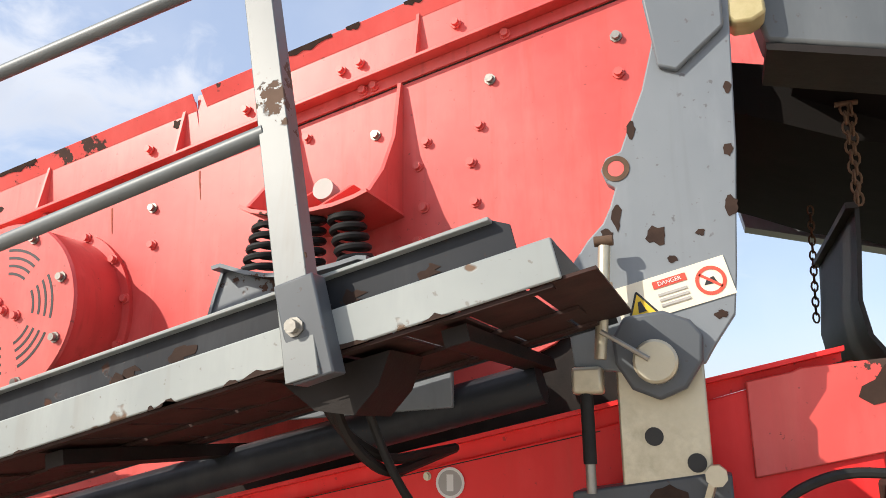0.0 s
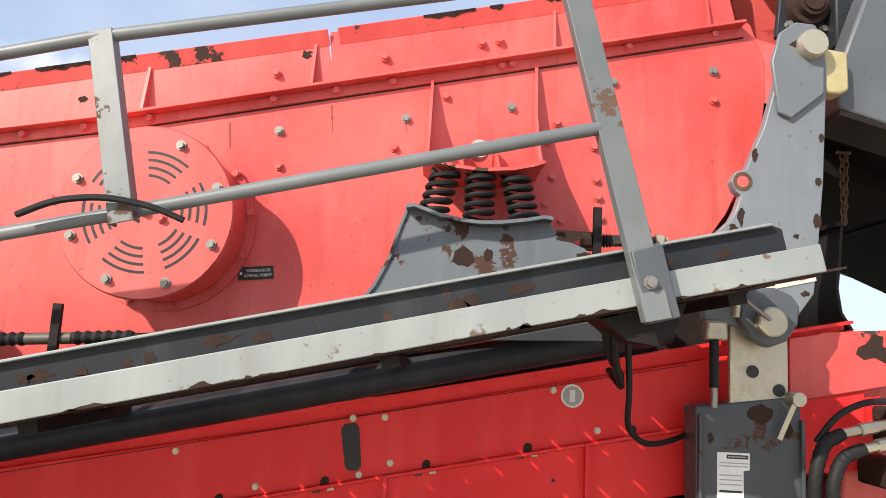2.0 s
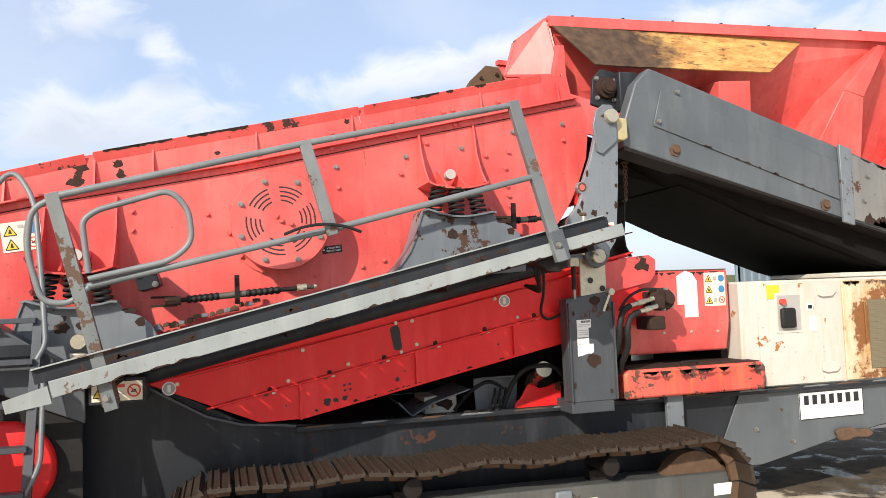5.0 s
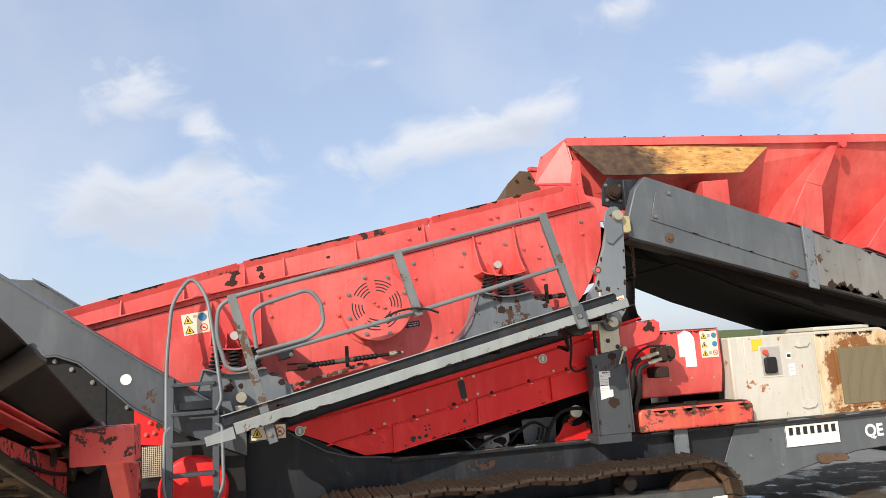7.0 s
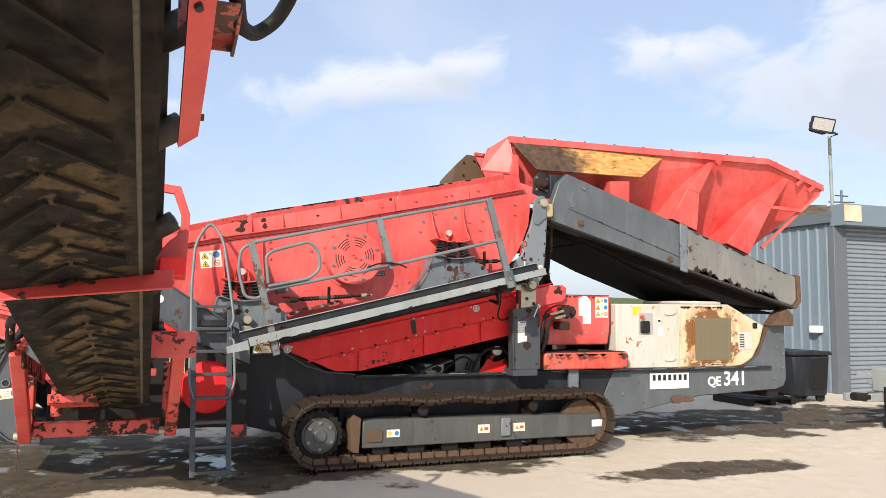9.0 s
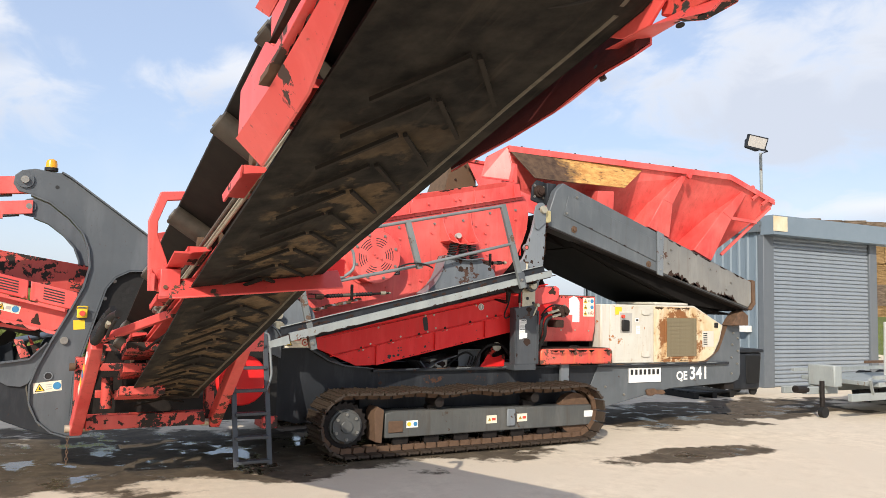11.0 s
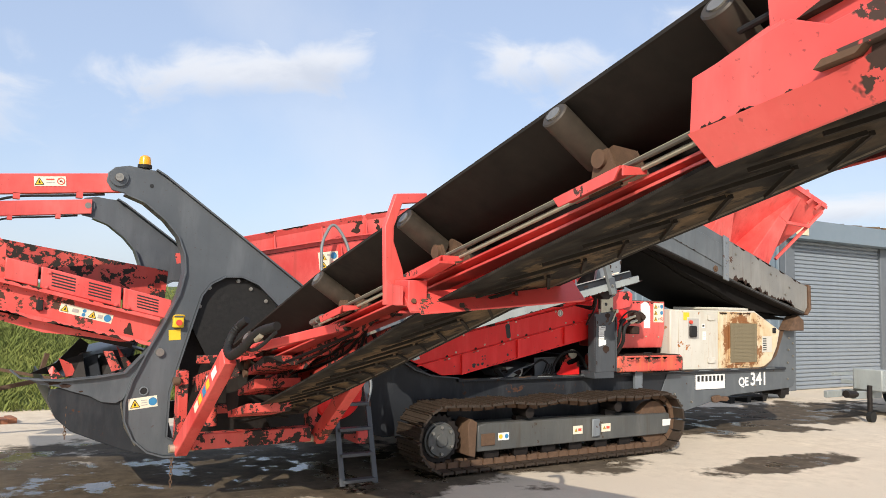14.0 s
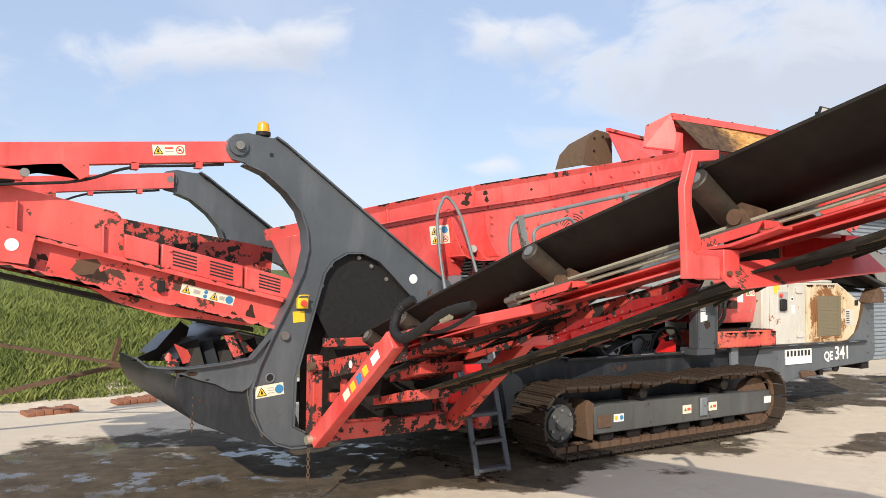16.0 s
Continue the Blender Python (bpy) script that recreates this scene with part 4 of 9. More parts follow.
# spring mounts
def coil(x, z0, z1, y, lean):
    pts, turns = [], 5.5
    for i in range(int(turns * 14) + 1):
        a = 2 * math.pi * i / 14
        f = i / (turns * 14)
        pts.append((x + lean * (f - 0.5) + 0.048 * math.cos(a), y + 0.048 * math.sin(a), z0 + (z1 - z0) * f))
    return tube(B(), pts, 0.0105, 7)
def spring_mount(dx, dz):
    def P(pts):
        return [(x + dx, z + dz) for x, z in pts]
    base = part("spring_mount", prism(B(), P([(-1.562, 2.318), (-1.535, 2.322), (-1.45, 2.294), (-1.38, 2.280), (-1.31, 2.275), (-1.24, 2.279), (-1.16, 2.291), (-1.09, 2.306), (-1.065, 2.304), (-1.04, 2.265), (-1.005, 2.24), (-0.94, 2.215), (-0.88, 2.165), (-0.84, 2.08), (-0.84, 1.9), (-1.86, 1.85), (-1.79, 1.90), (-1.72, 1.966), (-1.66, 2.046), (-1.614, 2.145), (-1.588, 2.245)]), 2.18, 2.20), GREY, machine, "grey bracket with rusty coil springs", bevel=0.004)
    top = P([(-1.566, 2.322), (-1.535, 2.328), (-1.45, 2.300), (-1.38, 2.286), (-1.31, 2.281), (-1.24, 2.285), (-1.16, 2.297), (-1.09, 2.312), (-1.06, 2.308)])
    part("top_flange", sheet(B(), top, -0.012, 2.12, 2.34), GREY, base)
    for cx, cz, rx, rz in ((-1.36, 2.16, 0.045, 0.035), (-1.27, 2.17, 0.02, 0.025), (-1.0, 2.25, 0.05, 0.02), (-0.94, 2.18, 0.03, 0.03)):
        blot = [(cx + dx + rx * math.cos(a) * random.uniform(0.6, 1.2), cz + dz + rz * math.sin(a) * random.uniform(0.6, 1.2)) for a in (2 * math.pi * i / 12 for i in range(12))]
        part("paint_chip", prism(B(), blot, 2.1785, 2.1798), RUST_DARK, base)
    part("side_web", sheet(B(), P([(-1.565, 2.32), (-1.591, 2.245), (-1.617, 2.145), (-1.663, 2.046), (-1.723, 1.966), (-1.79, 1.90), (-1.86, 1.85)]), 0.01, 2.17, 2.40), GREY, base)
    for x, lean in ((-1.455, 0.045), (-1.31, 0.0), (-1.165, -0.045)):
        part("coil_spring", coil(x + dx, 2.300 + dz, 2.475 + dz, 2.23, lean), RUBBER, base, "black coil spring")
    hang = part("spring_hanger", sheet(B(), P([(-1.515, 2.520), (-1.47, 2.50), (-1.40, 2.485), (-1.31, 2.478), (-1.20, 2.488), (-1.13, 2.505), (-1.09, 2.52)]), -0.012, 2.17, 2.449), RED_WORN, machine, "red bracket bolted to the screen box")
    for x, z0, z1 in ((-1.505, 2.52, 2.89), (-1.098, 2.52, 2.965)):
        prof = [(2.449, z1), (2.43, z1), (2.385, z0 + 0.24), (2.30, z0 + 0.10), (2.20, z0), (2.449, z0)]
        part("gusset", prism(B(), [(y, z + dz) for y, z in prof], x + dx - 0.006, x + dx + 0.006, "x"), RED, hang)
    for x in (-1.38, -1.25):
        prof = [(2.449, 2.62), (2.40, 2.62), (2.19, 2.49), (2.449, 2.49)]
        part("gusset", prism(B(), [(y, z + dz) for y, z in prof], x + dx - 0.006, x + dx + 0.006, "x"), RED_WORN, hang)
    part("cap", disc(B(), (-1.313 + dx, 2.37, 2.585 + dz), (0, -1, 0.12), 0.036, 0.05, 24), GREYPRINT, hang, "pale round plastic cap")
    return base
spring_mount(0, 0)
second_mount = spring_mount(-2.37, -0.52)
part("rubber_stop", prism(B(), [(-3.344, 1.955), (-3.226, 1.976), (-3.197, 1.875), (-3.235, 1.855), (-3.319, 1.838)], 2.165, 2.40), GREY_DARK, second_mount, "black buffer block", bevel=0.006)
bolts(second_mount, [(-3.325, 1.935), (-3.245, 1.955), (-3.225, 1.88)], 2.165, STEEL)
random.seed(71)
for k in range(14):
    x = -3.22 + 0.045 * k
    z = 1.60 + 0.238 * (x + 3.25) + random.uniform(0.0, 0.02)
    w = random.uniform(0.016, 0.034)
    part("dirt_clod", prism(B(), [(x - w, z - 0.02), (x + w, z - 0.012), (x + w * 0.8, z + random.uniform(0.0, 0.02)), (x, z + random.uniform(0.008, 0.03)), (x - w * 0.9, z + random.uniform(0.0, 0.015))], 2.30, 2.40), RUST if k % 3 else TUBE, second_mount, bevel=0.004)

def turnbuckle(p, q, lever):
    """A tie rod with rubber sleeves and an upright lever."""
    p, q = Vector(p), Vector(q)
    d = q - p
    rod = part("tie_rod", tube(B(), [p, q], 0.014, 10), DIRT_AND_SHADE, machine, "oily tie rod with a turnbuckle lever")
    for a, b in ((0.12, 0.34), (0.52, 0.76)):
        pts = [p + d * (a + (b - a) * k / 12) for k in range(13)]
        part("bellows", tube(B(), pts, [0.026 if k % 2 else 0.019 for k in range(13)], 10), RUBBER, rod)
    part("eye", tube(B(), [p - d * 0.02, p + d * 0.08], 0.03, 8), RUST, rod)
    part("clevis", tube(B(), [q - d * 0.14, q - d * 0.12, q - d * 0.119, q - d * 0.05, q - d * 0.049, q + d * 0.02], [0.012, 0.012, 0.024, 0.024, 0.014, 0.014], 10), ZINC, rod, "yellow-plated clevis")
    part("clevis_pin", disc(B(), q - d * 0.09 + Vector((0, -0.024, 0)), (0, -1, 0), 0.014, 0.012, 10), ZINC, rod)
    part("sleeve", tube(B(), [p + d * 0.34, p + d * 0.52], 0.021, 10), HOSE_GREY, rod)
    for dz in (-0.026, 0.026):
        part("fork", bar(B(), p + Vector((-0.10, 0, dz)), p + Vector((0.05, 0, dz)), 0.03, 0.014), RUST_DARK, rod)
    m = p + d * lever
    part("lever", bar(B(), m + Vector((0, -0.02, -0.06)), m + Vector((0, -0.02, 0.12)), 0.02, 0.03, (1, 0, 0)), DIRT_AND_SHADE, rod)
turnbuckle((-3.16, 2.27, 1.775), (-2.28, 2.27, 1.84), 0.46)
turnbuckle((-0.92, 2.30, 2.26), (-0.62, 2.30, 2.28), 0.15)

# walkway
WS = math.atan(0.238)
WO = Vector((-0.44, 0, 2.165))
YW = 1.557
def flat3(s, h):
    return (WO.x + s * math.cos(WS) - h * math.sin(WS), WO.z + s * math.sin(WS) + h * math.cos(WS))
walkway = part("walkway", prism(B(), [flat3(-3.33, -0.085), flat3(0, -0.075), flat3(0, 0), flat3(-3.33, 0)], YW, YW + 0.008), GALV, machine, "galvanised catwalk with handrail", bevel=0.003)
part("top_lip", prism(B(), [flat3(-3.33, -0.008), flat3(0, -0.008), flat3(0, 0), flat3(-3.33, 0)], YW + 0.008, YW + 0.045), GREY, walkway)
part("toe_board", prism(B(), [flat3(-3.40, 0.0), flat3(-0.07, 0.0), flat3(-0.07, 0.060), flat3(-0.10, 0.078), flat3(-3.40, 0.078)], YW + 0.045, YW + 0.053), GREY_DARK, walkway)
part("toe_lip", prism(B(), [flat3(-3.40, 0.072), flat3(-0.10, 0.072), flat3(-0.10, 0.080), flat3(-3.40, 0.080)], YW + 0.022, YW + 0.053), GALV, walkway, bevel=0.002)
part("end_web", prism(B(), [flat3(-0.012, -0.075), flat3(0, -0.075), flat3(0, -0.002), flat3(-0.012, -0.002)], YW + 0.01, 2.10), GREY_DARK, walkway)
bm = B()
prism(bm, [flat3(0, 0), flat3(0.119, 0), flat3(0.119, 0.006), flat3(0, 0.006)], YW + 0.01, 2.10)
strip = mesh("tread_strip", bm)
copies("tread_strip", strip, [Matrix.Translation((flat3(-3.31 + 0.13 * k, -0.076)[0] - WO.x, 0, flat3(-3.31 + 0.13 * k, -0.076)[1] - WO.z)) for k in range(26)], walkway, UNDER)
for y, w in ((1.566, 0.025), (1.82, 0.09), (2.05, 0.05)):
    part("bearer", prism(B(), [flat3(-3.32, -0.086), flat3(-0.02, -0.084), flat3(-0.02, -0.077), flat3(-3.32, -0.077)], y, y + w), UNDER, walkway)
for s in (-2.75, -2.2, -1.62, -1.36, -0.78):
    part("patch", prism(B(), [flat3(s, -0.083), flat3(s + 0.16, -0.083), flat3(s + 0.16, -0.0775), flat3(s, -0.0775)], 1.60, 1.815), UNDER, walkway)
part("inner_angle", prism(B(), [flat3(-3.36, -0.088), flat3(0.02, -0.088), flat3(0.02, -0.02), flat3(-3.36, -0.02)], 2.102, 2.112), GREY_DARK, walkway)
random.seed(21)
for k in range(22):
    s0, w = -3.25 + 3.1 * random.random(), random.uniform(0.02, 0.11)
    deep = random.uniform(0.004, 0.014)
    low = [flat3(s0 + w * i / 6, -0.084 + 0.002 * (s0 + 3.3)) for i in range(7)]
    high = [flat3(s0 + w * i / 6, -0.080 + deep * math.sin(math.pi * i / 6) * random.uniform(0.5, 1.2)) for i in range(7)]
    part("paint_chip", prism(B(), low + high[::-1], YW - 0.0012, YW - 0.0002), RUST_DARK, walkway)
for k in range(18):
    s0, w, h0 = -3.3 + 3.1 * random.random(), random.uniform(0.03, 0.10), random.uniform(0.010, 0.030)
    ring_pts = [flat3(s0 + w * 0.5 * (1 + math.cos(a)) * random.uniform(0.55, 1.15), h0 + 0.020 * math.sin(a) * random.uniform(0.25, 1.2)) for a in (2 * math.pi * i / 17 for i in range(17))]
    part("paint_chip", prism(B(), ring_pts, YW + 0.0438, YW + 0.0448), RUST_DARK, walkway)
part("end_bracket", prism(B(), [flat3(-3.55, -0.10), flat3(-3.34, -0.11), flat3(-3.34, -0.02), flat3(-3.55, -0.035)], YW + 0.01, YW + 0.025), GALV, walkway)
for k in range(4):
    s = -3.1 + k * 0.95
    part("outrigger", prism(B(), [flat3(s, -0.12), flat3(s + 0.05, -0.12), flat3(s + 0.05, -0.087), flat3(s, -0.087)], 1.62, 2.39), DIRT_AND_SHADE, walkway)
part("hanger_bracket", prism(B(), [flat3(-0.60, -0.09), flat3(-0.36, -0.09), flat3(-0.40, -0.15), flat3(-0.46, -0.19), flat3(-0.54, -0.16)], 1.63, 1.80), DIRT_AND_SHADE, walkway)
def post(bot, top, y, w, depth=0.045, lean=0.0):
    """A folded channel post, open to the back."""
    p, q = Vector((bot[0], y, bot[1])), Vector((top[0], y + lean, top[1]))
    up = (q - p).normalized()
    across = Vector((up.z, 0, -up.x))
    sec = [(-w / 2, 0), (w / 2, 0), (w / 2, depth), (w / 2 - 0.006, depth), (w / 2 - 0.006, 0.006), (-w / 2 + 0.006, 0.006), (-w / 2 + 0.006, depth), (-w / 2, depth)]
    bm = B()
    one = [bm.verts.new(p + across * u + Vector((0, v, 0))) for u, v in sec]
    two = [bm.verts.new(q + across * u + Vector((0, v, 0))) for u, v in sec]
    bm.faces.new(one)
    bm.faces.new(two[::-1])
    for i in range(8):
        j = (i + 1) % 8
        bm.faces.new((one[j], one[i], two[i], two[j]))
    return part("post", bm, POST, walkway, bevel=0.002)
post((-0.883, 1.935), (-1.115, 2.93), 1.502, 0.070, lean=0.11)
post((-2.255, 2.105), (-2.395, 2.635), 1.495, 0.066, lean=0.05)
post((-3.395, 1.225), (-3.675, 2.345), 1.60, 0.066)
part("weld_seam", bar(B(), (-0.968, 1.5315, 2.152), (-0.900, 1.5325, 2.170), 0.006, 0.010), RUST, walkway, "rusty weld seam")
part("foot_bracket", bar(B(), (-0.865, 1.535, 1.935), (-0.915, 1.535, 2.12), 0.05, 0.085, (1, 0, 0)), GREY_MID, walkway, "grey post bracket", bevel=0.004)
part("foot_bracket", bar(B(), (-3.40, 1.64, 1.25), (-3.44, 1.64, 1.42), 0.05, 0.085, (1, 0, 0)), RUST, walkway, bevel=0.004)
bolts(walkway, [(-0.905, 2.03)], 1.511, STEEL)
bolts(walkway, [(-3.42, 1.29), (-3.43, 1.40)], 1.599, STEEL)
part("rail", tube(B(), [(-3.68, 1.62, 2.325), (-2.42, 1.56, 2.615), (-1.125, 1.63, 2.905)], 0.0185, 12), TUBE, walkway)
part("rail", tube(B(), [(-3.52, 1.63, 1.86), (-2.28, 1.54, 2.135), (-1.03, 1.575, 2.452)], 0.0185, 12), TUBE, walkway)
part("rail_loop", tube(B(), rounded([(-3.62, 1.62, 2.335), (-3.77, 1.62, 2.27), (-3.79, 1.62, 2.05), (-3.72, 1.62, 1.79), (-3.59, 1.62, 1.775), (-3.50, 1.62, 1.86)], 0.08), 0.016, 10), TUBE, walkway)
part("rail_loop", tube(B(), rounded([(-3.50, 1.60, 1.93), (-3.53, 1.60, 2.20), (-3.46, 1.60, 2.255), (-3.10, 1.58, 2.36), (-3.01, 1.58, 2.26), (-2.99, 1.58, 2.08), (-3.10, 1.58, 1.985), (-3.50, 1.60, 1.90)], 0.09), 0.016, 10), TUBE, walkway)
part("cable", tube(B(), rounded([(-2.52, 1.50, 2.11), (-2.42, 1.48, 2.15), (-2.30, 1.475, 2.165), (-2.18, 1.49, 2.15), (-2.10, 1.50, 2.12)], 0.05), 0.009, 8), RUBBER, walkway, "black cable tied to the rail")
part("cable", tube(B(), rounded([(-0.90, 1.75, 1.95), (-0.86, 1.85, 1.75), (-0.83, 2.0, 1.62), (-0.72, 2.15, 1.56), (-0.58, 2.28, 1.575), (-0.46, 2.37, 1.62)], 0.1), 0.010, 8), RUBBER, walkway)
for k in range(2):
    part("cable", tube(B(), rounded([(-0.98 + 0.03 * k, 1.7, 1.98), (-0.95 + 0.02 * k, 1.76, 1.85 - 0.02 * k), (-0.88, 1.86, 1.78 - 0.03 * k), (-0.84, 2.2, 1.80)], 0.1), 0.012, 7), DIRT_AND_SHADE, walkway)
part("pipe", tube(B(), [(-3.3, 2.25, 1.34), (-0.62, 2.25, 1.96)], 0.055, 14), GREY_DARK, walkway)
# dark sheet added to close this gap, standing in for the shade inside
part("gap_shade_sheet", prism(B(), [(-3.35, 1.22), (-2.0, 1.50), (-0.28, 1.86), (-0.28, 2.35), (-0.9, 2.05), (-3.3, 1.55)], 2.48, 2.49), DIRT_AND_SHADE, walkway)

# lower conveyor below the screen box
lower = part("lower_conveyor", prism(B(), [(-3.30, 1.27), (-2.95, 1.12), (-2.62, 0.98), (-2.34, 0.985), (-0.3, 1.415), (0.16, 1.52), (0.16, 1.95), (0.12, 2.0), (-0.3, 1.89), (-1.9, 1.545)], 2.40, 2.43), RED_DEEP, machine, "red side beam of the lower conveyor", bevel=0.004)
part("top_flange", prism(B(), [(-3.10, 1.34), (-1.9, 1.59), (-0.3, 1.935), (0.1, 2.02), (0.1, 2.032), (-0.3, 1.947), (-1.9, 1.602), (-3.10, 1.352)], 2.36, 2.44), RED_DEEP, lower)
part("upper_strip", prism(B(), [(-3.30, 1.27), (-1.9, 1.545), (-0.3, 1.89), (0.1, 2.0), (0.1, 2.022), (-0.3, 1.937), (-1.9, 1.592), (-3.10, 1.342)], 2.425, 2.436), RED_DEEP, lower)
def fold_z(x):
    """The fold line along the lower conveyor's side."""
    return 1.093 + 0.2105 * (x + 2.954)
part("mid_fold", prism(B(), [(-2.95, fold_z(-2.95) - 0.007), (-0.48, fold_z(-0.48) - 0.007), (-0.48, fold_z(-0.48) + 0.007), (-2.95, fold_z(-2.95) + 0.007)], 2.372, 2.40), RED_DEEP, lower, bevel=0.003)
part("fold_line", prism(B(), [(-2.95, fold_z(-2.95) - 0.011), (-0.48, fold_z(-0.48) - 0.011), (-0.48, fold_z(-0.48) - 0.0075), (-2.95, fold_z(-2.95) - 0.0075)], 2.3992, 2.3999), RUST_DARK, lower)
part("panel_line", prism(B(), [(-3.05, 1.30), (-0.50, 1.835), (-0.50, 1.838), (-3.05, 1.303)], 2.3992, 2.3999), RUST_DARK, lower)
for x, z0 in ((-2.366, 0.985), (-1.585, 1.165), (-0.867, 1.315)):
    part("rib", prism(B(), [(x - 0.007, z0), (x + 0.007, z0), (x + 0.004, fold_z(x)), (x - 0.010, fold_z(x))], 2.366, 2.3995), RED_DEEP, lower)
part("slot", prism(B(), [(-1.760, 1.535), (-1.748, 1.556), (-1.706, 1.562), (-1.694, 1.545), (-1.678, 1.412), (-1.690, 1.395), (-1.722, 1.392), (-1.736, 1.405)], 2.3975, 2.3995), BLACK, lower)
bolt_zinc = mesh("bolt", tube(B(), [(0, 0, 0), (0, -0.003, 0), (0, -0.0031, 0), (0, -0.010, 0)], [0.0125, 0.0125, 0.008, 0.008], 10))
copies("bolt", bolt_zinc, [Matrix.Translation((x, 2.3995, z)) for x, z in ((-3.123, 1.259), (-2.442, 1.235), (-2.345, 1.428), (-1.719, 1.578), (-1.684, 1.380), (-0.995, 1.717), (-0.83, 1.581), (-1.604, 1.587), (-1.575, 1.427), (-2.05, 1.32))], lower, ZINC)
# keyhole latches along the fold, rubbed to rust
for x, z in ((-2.561, 1.18), (-2.176, 1.265), (-1.805, 1.344), (-1.445, 1.421), (-1.082, 1.50), (-0.703, 1.582)):
    latch = part("latch", prism(B(), [(x - 0.014, z - 0.018), (x + 0.014, z - 0.012), (x + 0.015, z + 0.014), (x + 0.008, z + 0.024), (x - 0.006, z + 0.023), (x - 0.014, z + 0.012)], 2.394, 2.3996), RUST_DARK, lower, "dark latch hole")
    for dx, dz in ((-0.026, -0.026), (0.024, -0.016)):
        part("pad", prism(B(), [(x + dx - 0.013, z + dz - 0.009), (x + dx + 0.013, z + dz - 0.005), (x + dx + 0.012, z + dz + 0.011), (x + dx - 0.012, z + dz + 0.008)], 2.386, 2.3996), ZINC if dx > 0 else RUST, latch, bevel=0.002)
random.seed(63)
for x, z, r in ((-2.194, 1.084, 0.024), (-2.136, 1.09, 0.017), (-2.077, 1.099, 0.018), (-1.718, 1.199, 0.016), (-2.264, 1.032, 0.012), (-2.079, 1.184, 0.009), (-2.043, 1.189, 0.009), (-2.075, 1.15, 0.009), (-2.039, 1.155, 0.009), (-1.666, 1.251, 0.006), (-2.459, 1.077, 0.007), (-0.985, 1.397, 0.007)):
    rough_r = 0.35 if r > 0.01 else 0.0
    ring_pts = [(x + r * math.cos(a) * random.uniform(1 - rough_r, 1 + rough_r), z + r * math.sin(a) * random.uniform(1 - rough_r, 1 + rough_r)) for a in (2 * math.pi * i / 12 for i in range(12))]
    part("hole", prism(B(), ring_pts, 2.3980, 2.3996), BLACK, lower)
for x, z in ((-0.925, 1.70), (-3.17, 1.235)):
    sticker(lower, (x, 2.3985, z), 0.001, 0.001, [("dot", 0, 0, 0.085, STICKER), ("dot", 0, 0, 0.07, GREYPRINT), ("bar", 0, 0, 0.02, 0.045, STICKER)], GREYPRINT, label="pale round lifting-point sticker", name="lifting_sticker")
part("belt", prism(B(), [(-3.25, 1.25), (-2.4, 1.1), (0.1, 1.7), (0.1, 1.75), (-2.4, 1.35), (-3.25, 1.30)], 2.46, 3.9), BELT, lower)
part("far_beam", prism(B(), [(-3.30, 1.27), (-2.62, 0.98), (-2.34, 0.985), (0.16, 1.52), (0.16, 1.98), (-0.3, 1.88), (-1.9, 1.545)], 3.95, 3.98), RED_DEEP, lower)
part("rear_beam", prism(B(), [(-0.128, 1.72), (0.25, 1.80), (0.30, 1.86), (0.305, 1.97), (0.25, 2.005), (0.0, 1.985), (-0.02, 1.975), (-0.128, 1.955)], 2.385, 2.64), RED_CHIPPED, lower, bevel=0.004)
part("rust_patch", prism(B(), [(0.12, 1.91), (0.15, 1.89), (0.19, 1.90), (0.235, 1.88), (0.25, 1.93), (0.22, 1.945), (0.225, 1.98), (0.185, 1.985), (0.16, 1.95), (0.13, 1.935)], 2.3835, 2.3855), RUST_DARK, lower)
# added panel, dark in place of the shaded depth under the beam
part("far_shade_sheet", box(B(), -3.0, 1.0, 4.0, 4.02, 0.89, 1.60), DIRT_AND_SHADE, lower)
# clutter below: guards, a lamp bracket and pipes
part("chute_plate", sheet(B(), [(-1.66, 1.0), (-1.56, 0.90), (-1.40, 0.98), (-1.12, 1.06)], 0.01, 2.65, 3.1), GREY, lower)
bank = part("lever_plate", prism(B(), [(-1.062, 0.90), (-1.075, 1.133), (-0.721, 1.129), (-0.743, 0.89)], 2.71, 2.72), GREY_MID, lower, "grey plate with a bank of control levers", bevel=0.004)
part("plate_hood", prism(B(), [(2.71, 1.126), (2.62, 1.14), (2.62, 1.146), (2.72, 1.134)], -1.075, -0.721, "x"), GREY_MID, bank)
for k in range(3):
    x = -0.945 + 0.042 * k
    part("lever", tube(B(), [(x, 2.69, 0.935), (x + 0.008, 2.66, 1.0), (x + 0.010, 2.655, 1.001), (x + 0.014, 2.64, 1.06)], [0.006, 0.006, 0.010, 0.009], 8), RUBBER, bank)
    part("lever_base", tube(B(), [(x, 2.70, 0.915), (x, 2.68, 0.935)], 0.014, 10), STEEL, bank)
part("gear_pump", tube(B(), [(-0.55, 2.7, 1.05), (-0.55, 3.2, 1.05)], 0.12, 18), DIRT_AND_SHADE, lower)
part("mount", prism(B(), [(-0.792, 0.90), (-0.792, 0.938), (-0.741, 0.989), (-0.69, 1.07), (-0.664, 1.082), (-0.63, 1.065), (-0.597, 1.04), (-0.529, 1.049), (-0.421, 1.09), (-0.417, 0.90)], 2.60, 2.62), RED_DEEP, lower, bevel=0.01)
part("cap", disc(B(), (-0.566, 2.58, 1.18), (-0.2, -1, 0.2), 0.058, 0.02, 24), ZINC, lower, "brass-coloured round cap")
part("cap_stem", tube(B(), [(-0.56, 2.60, 1.17), (-0.60, 2.75, 1.05)], 0.04, 12), RED_HALF, lower)
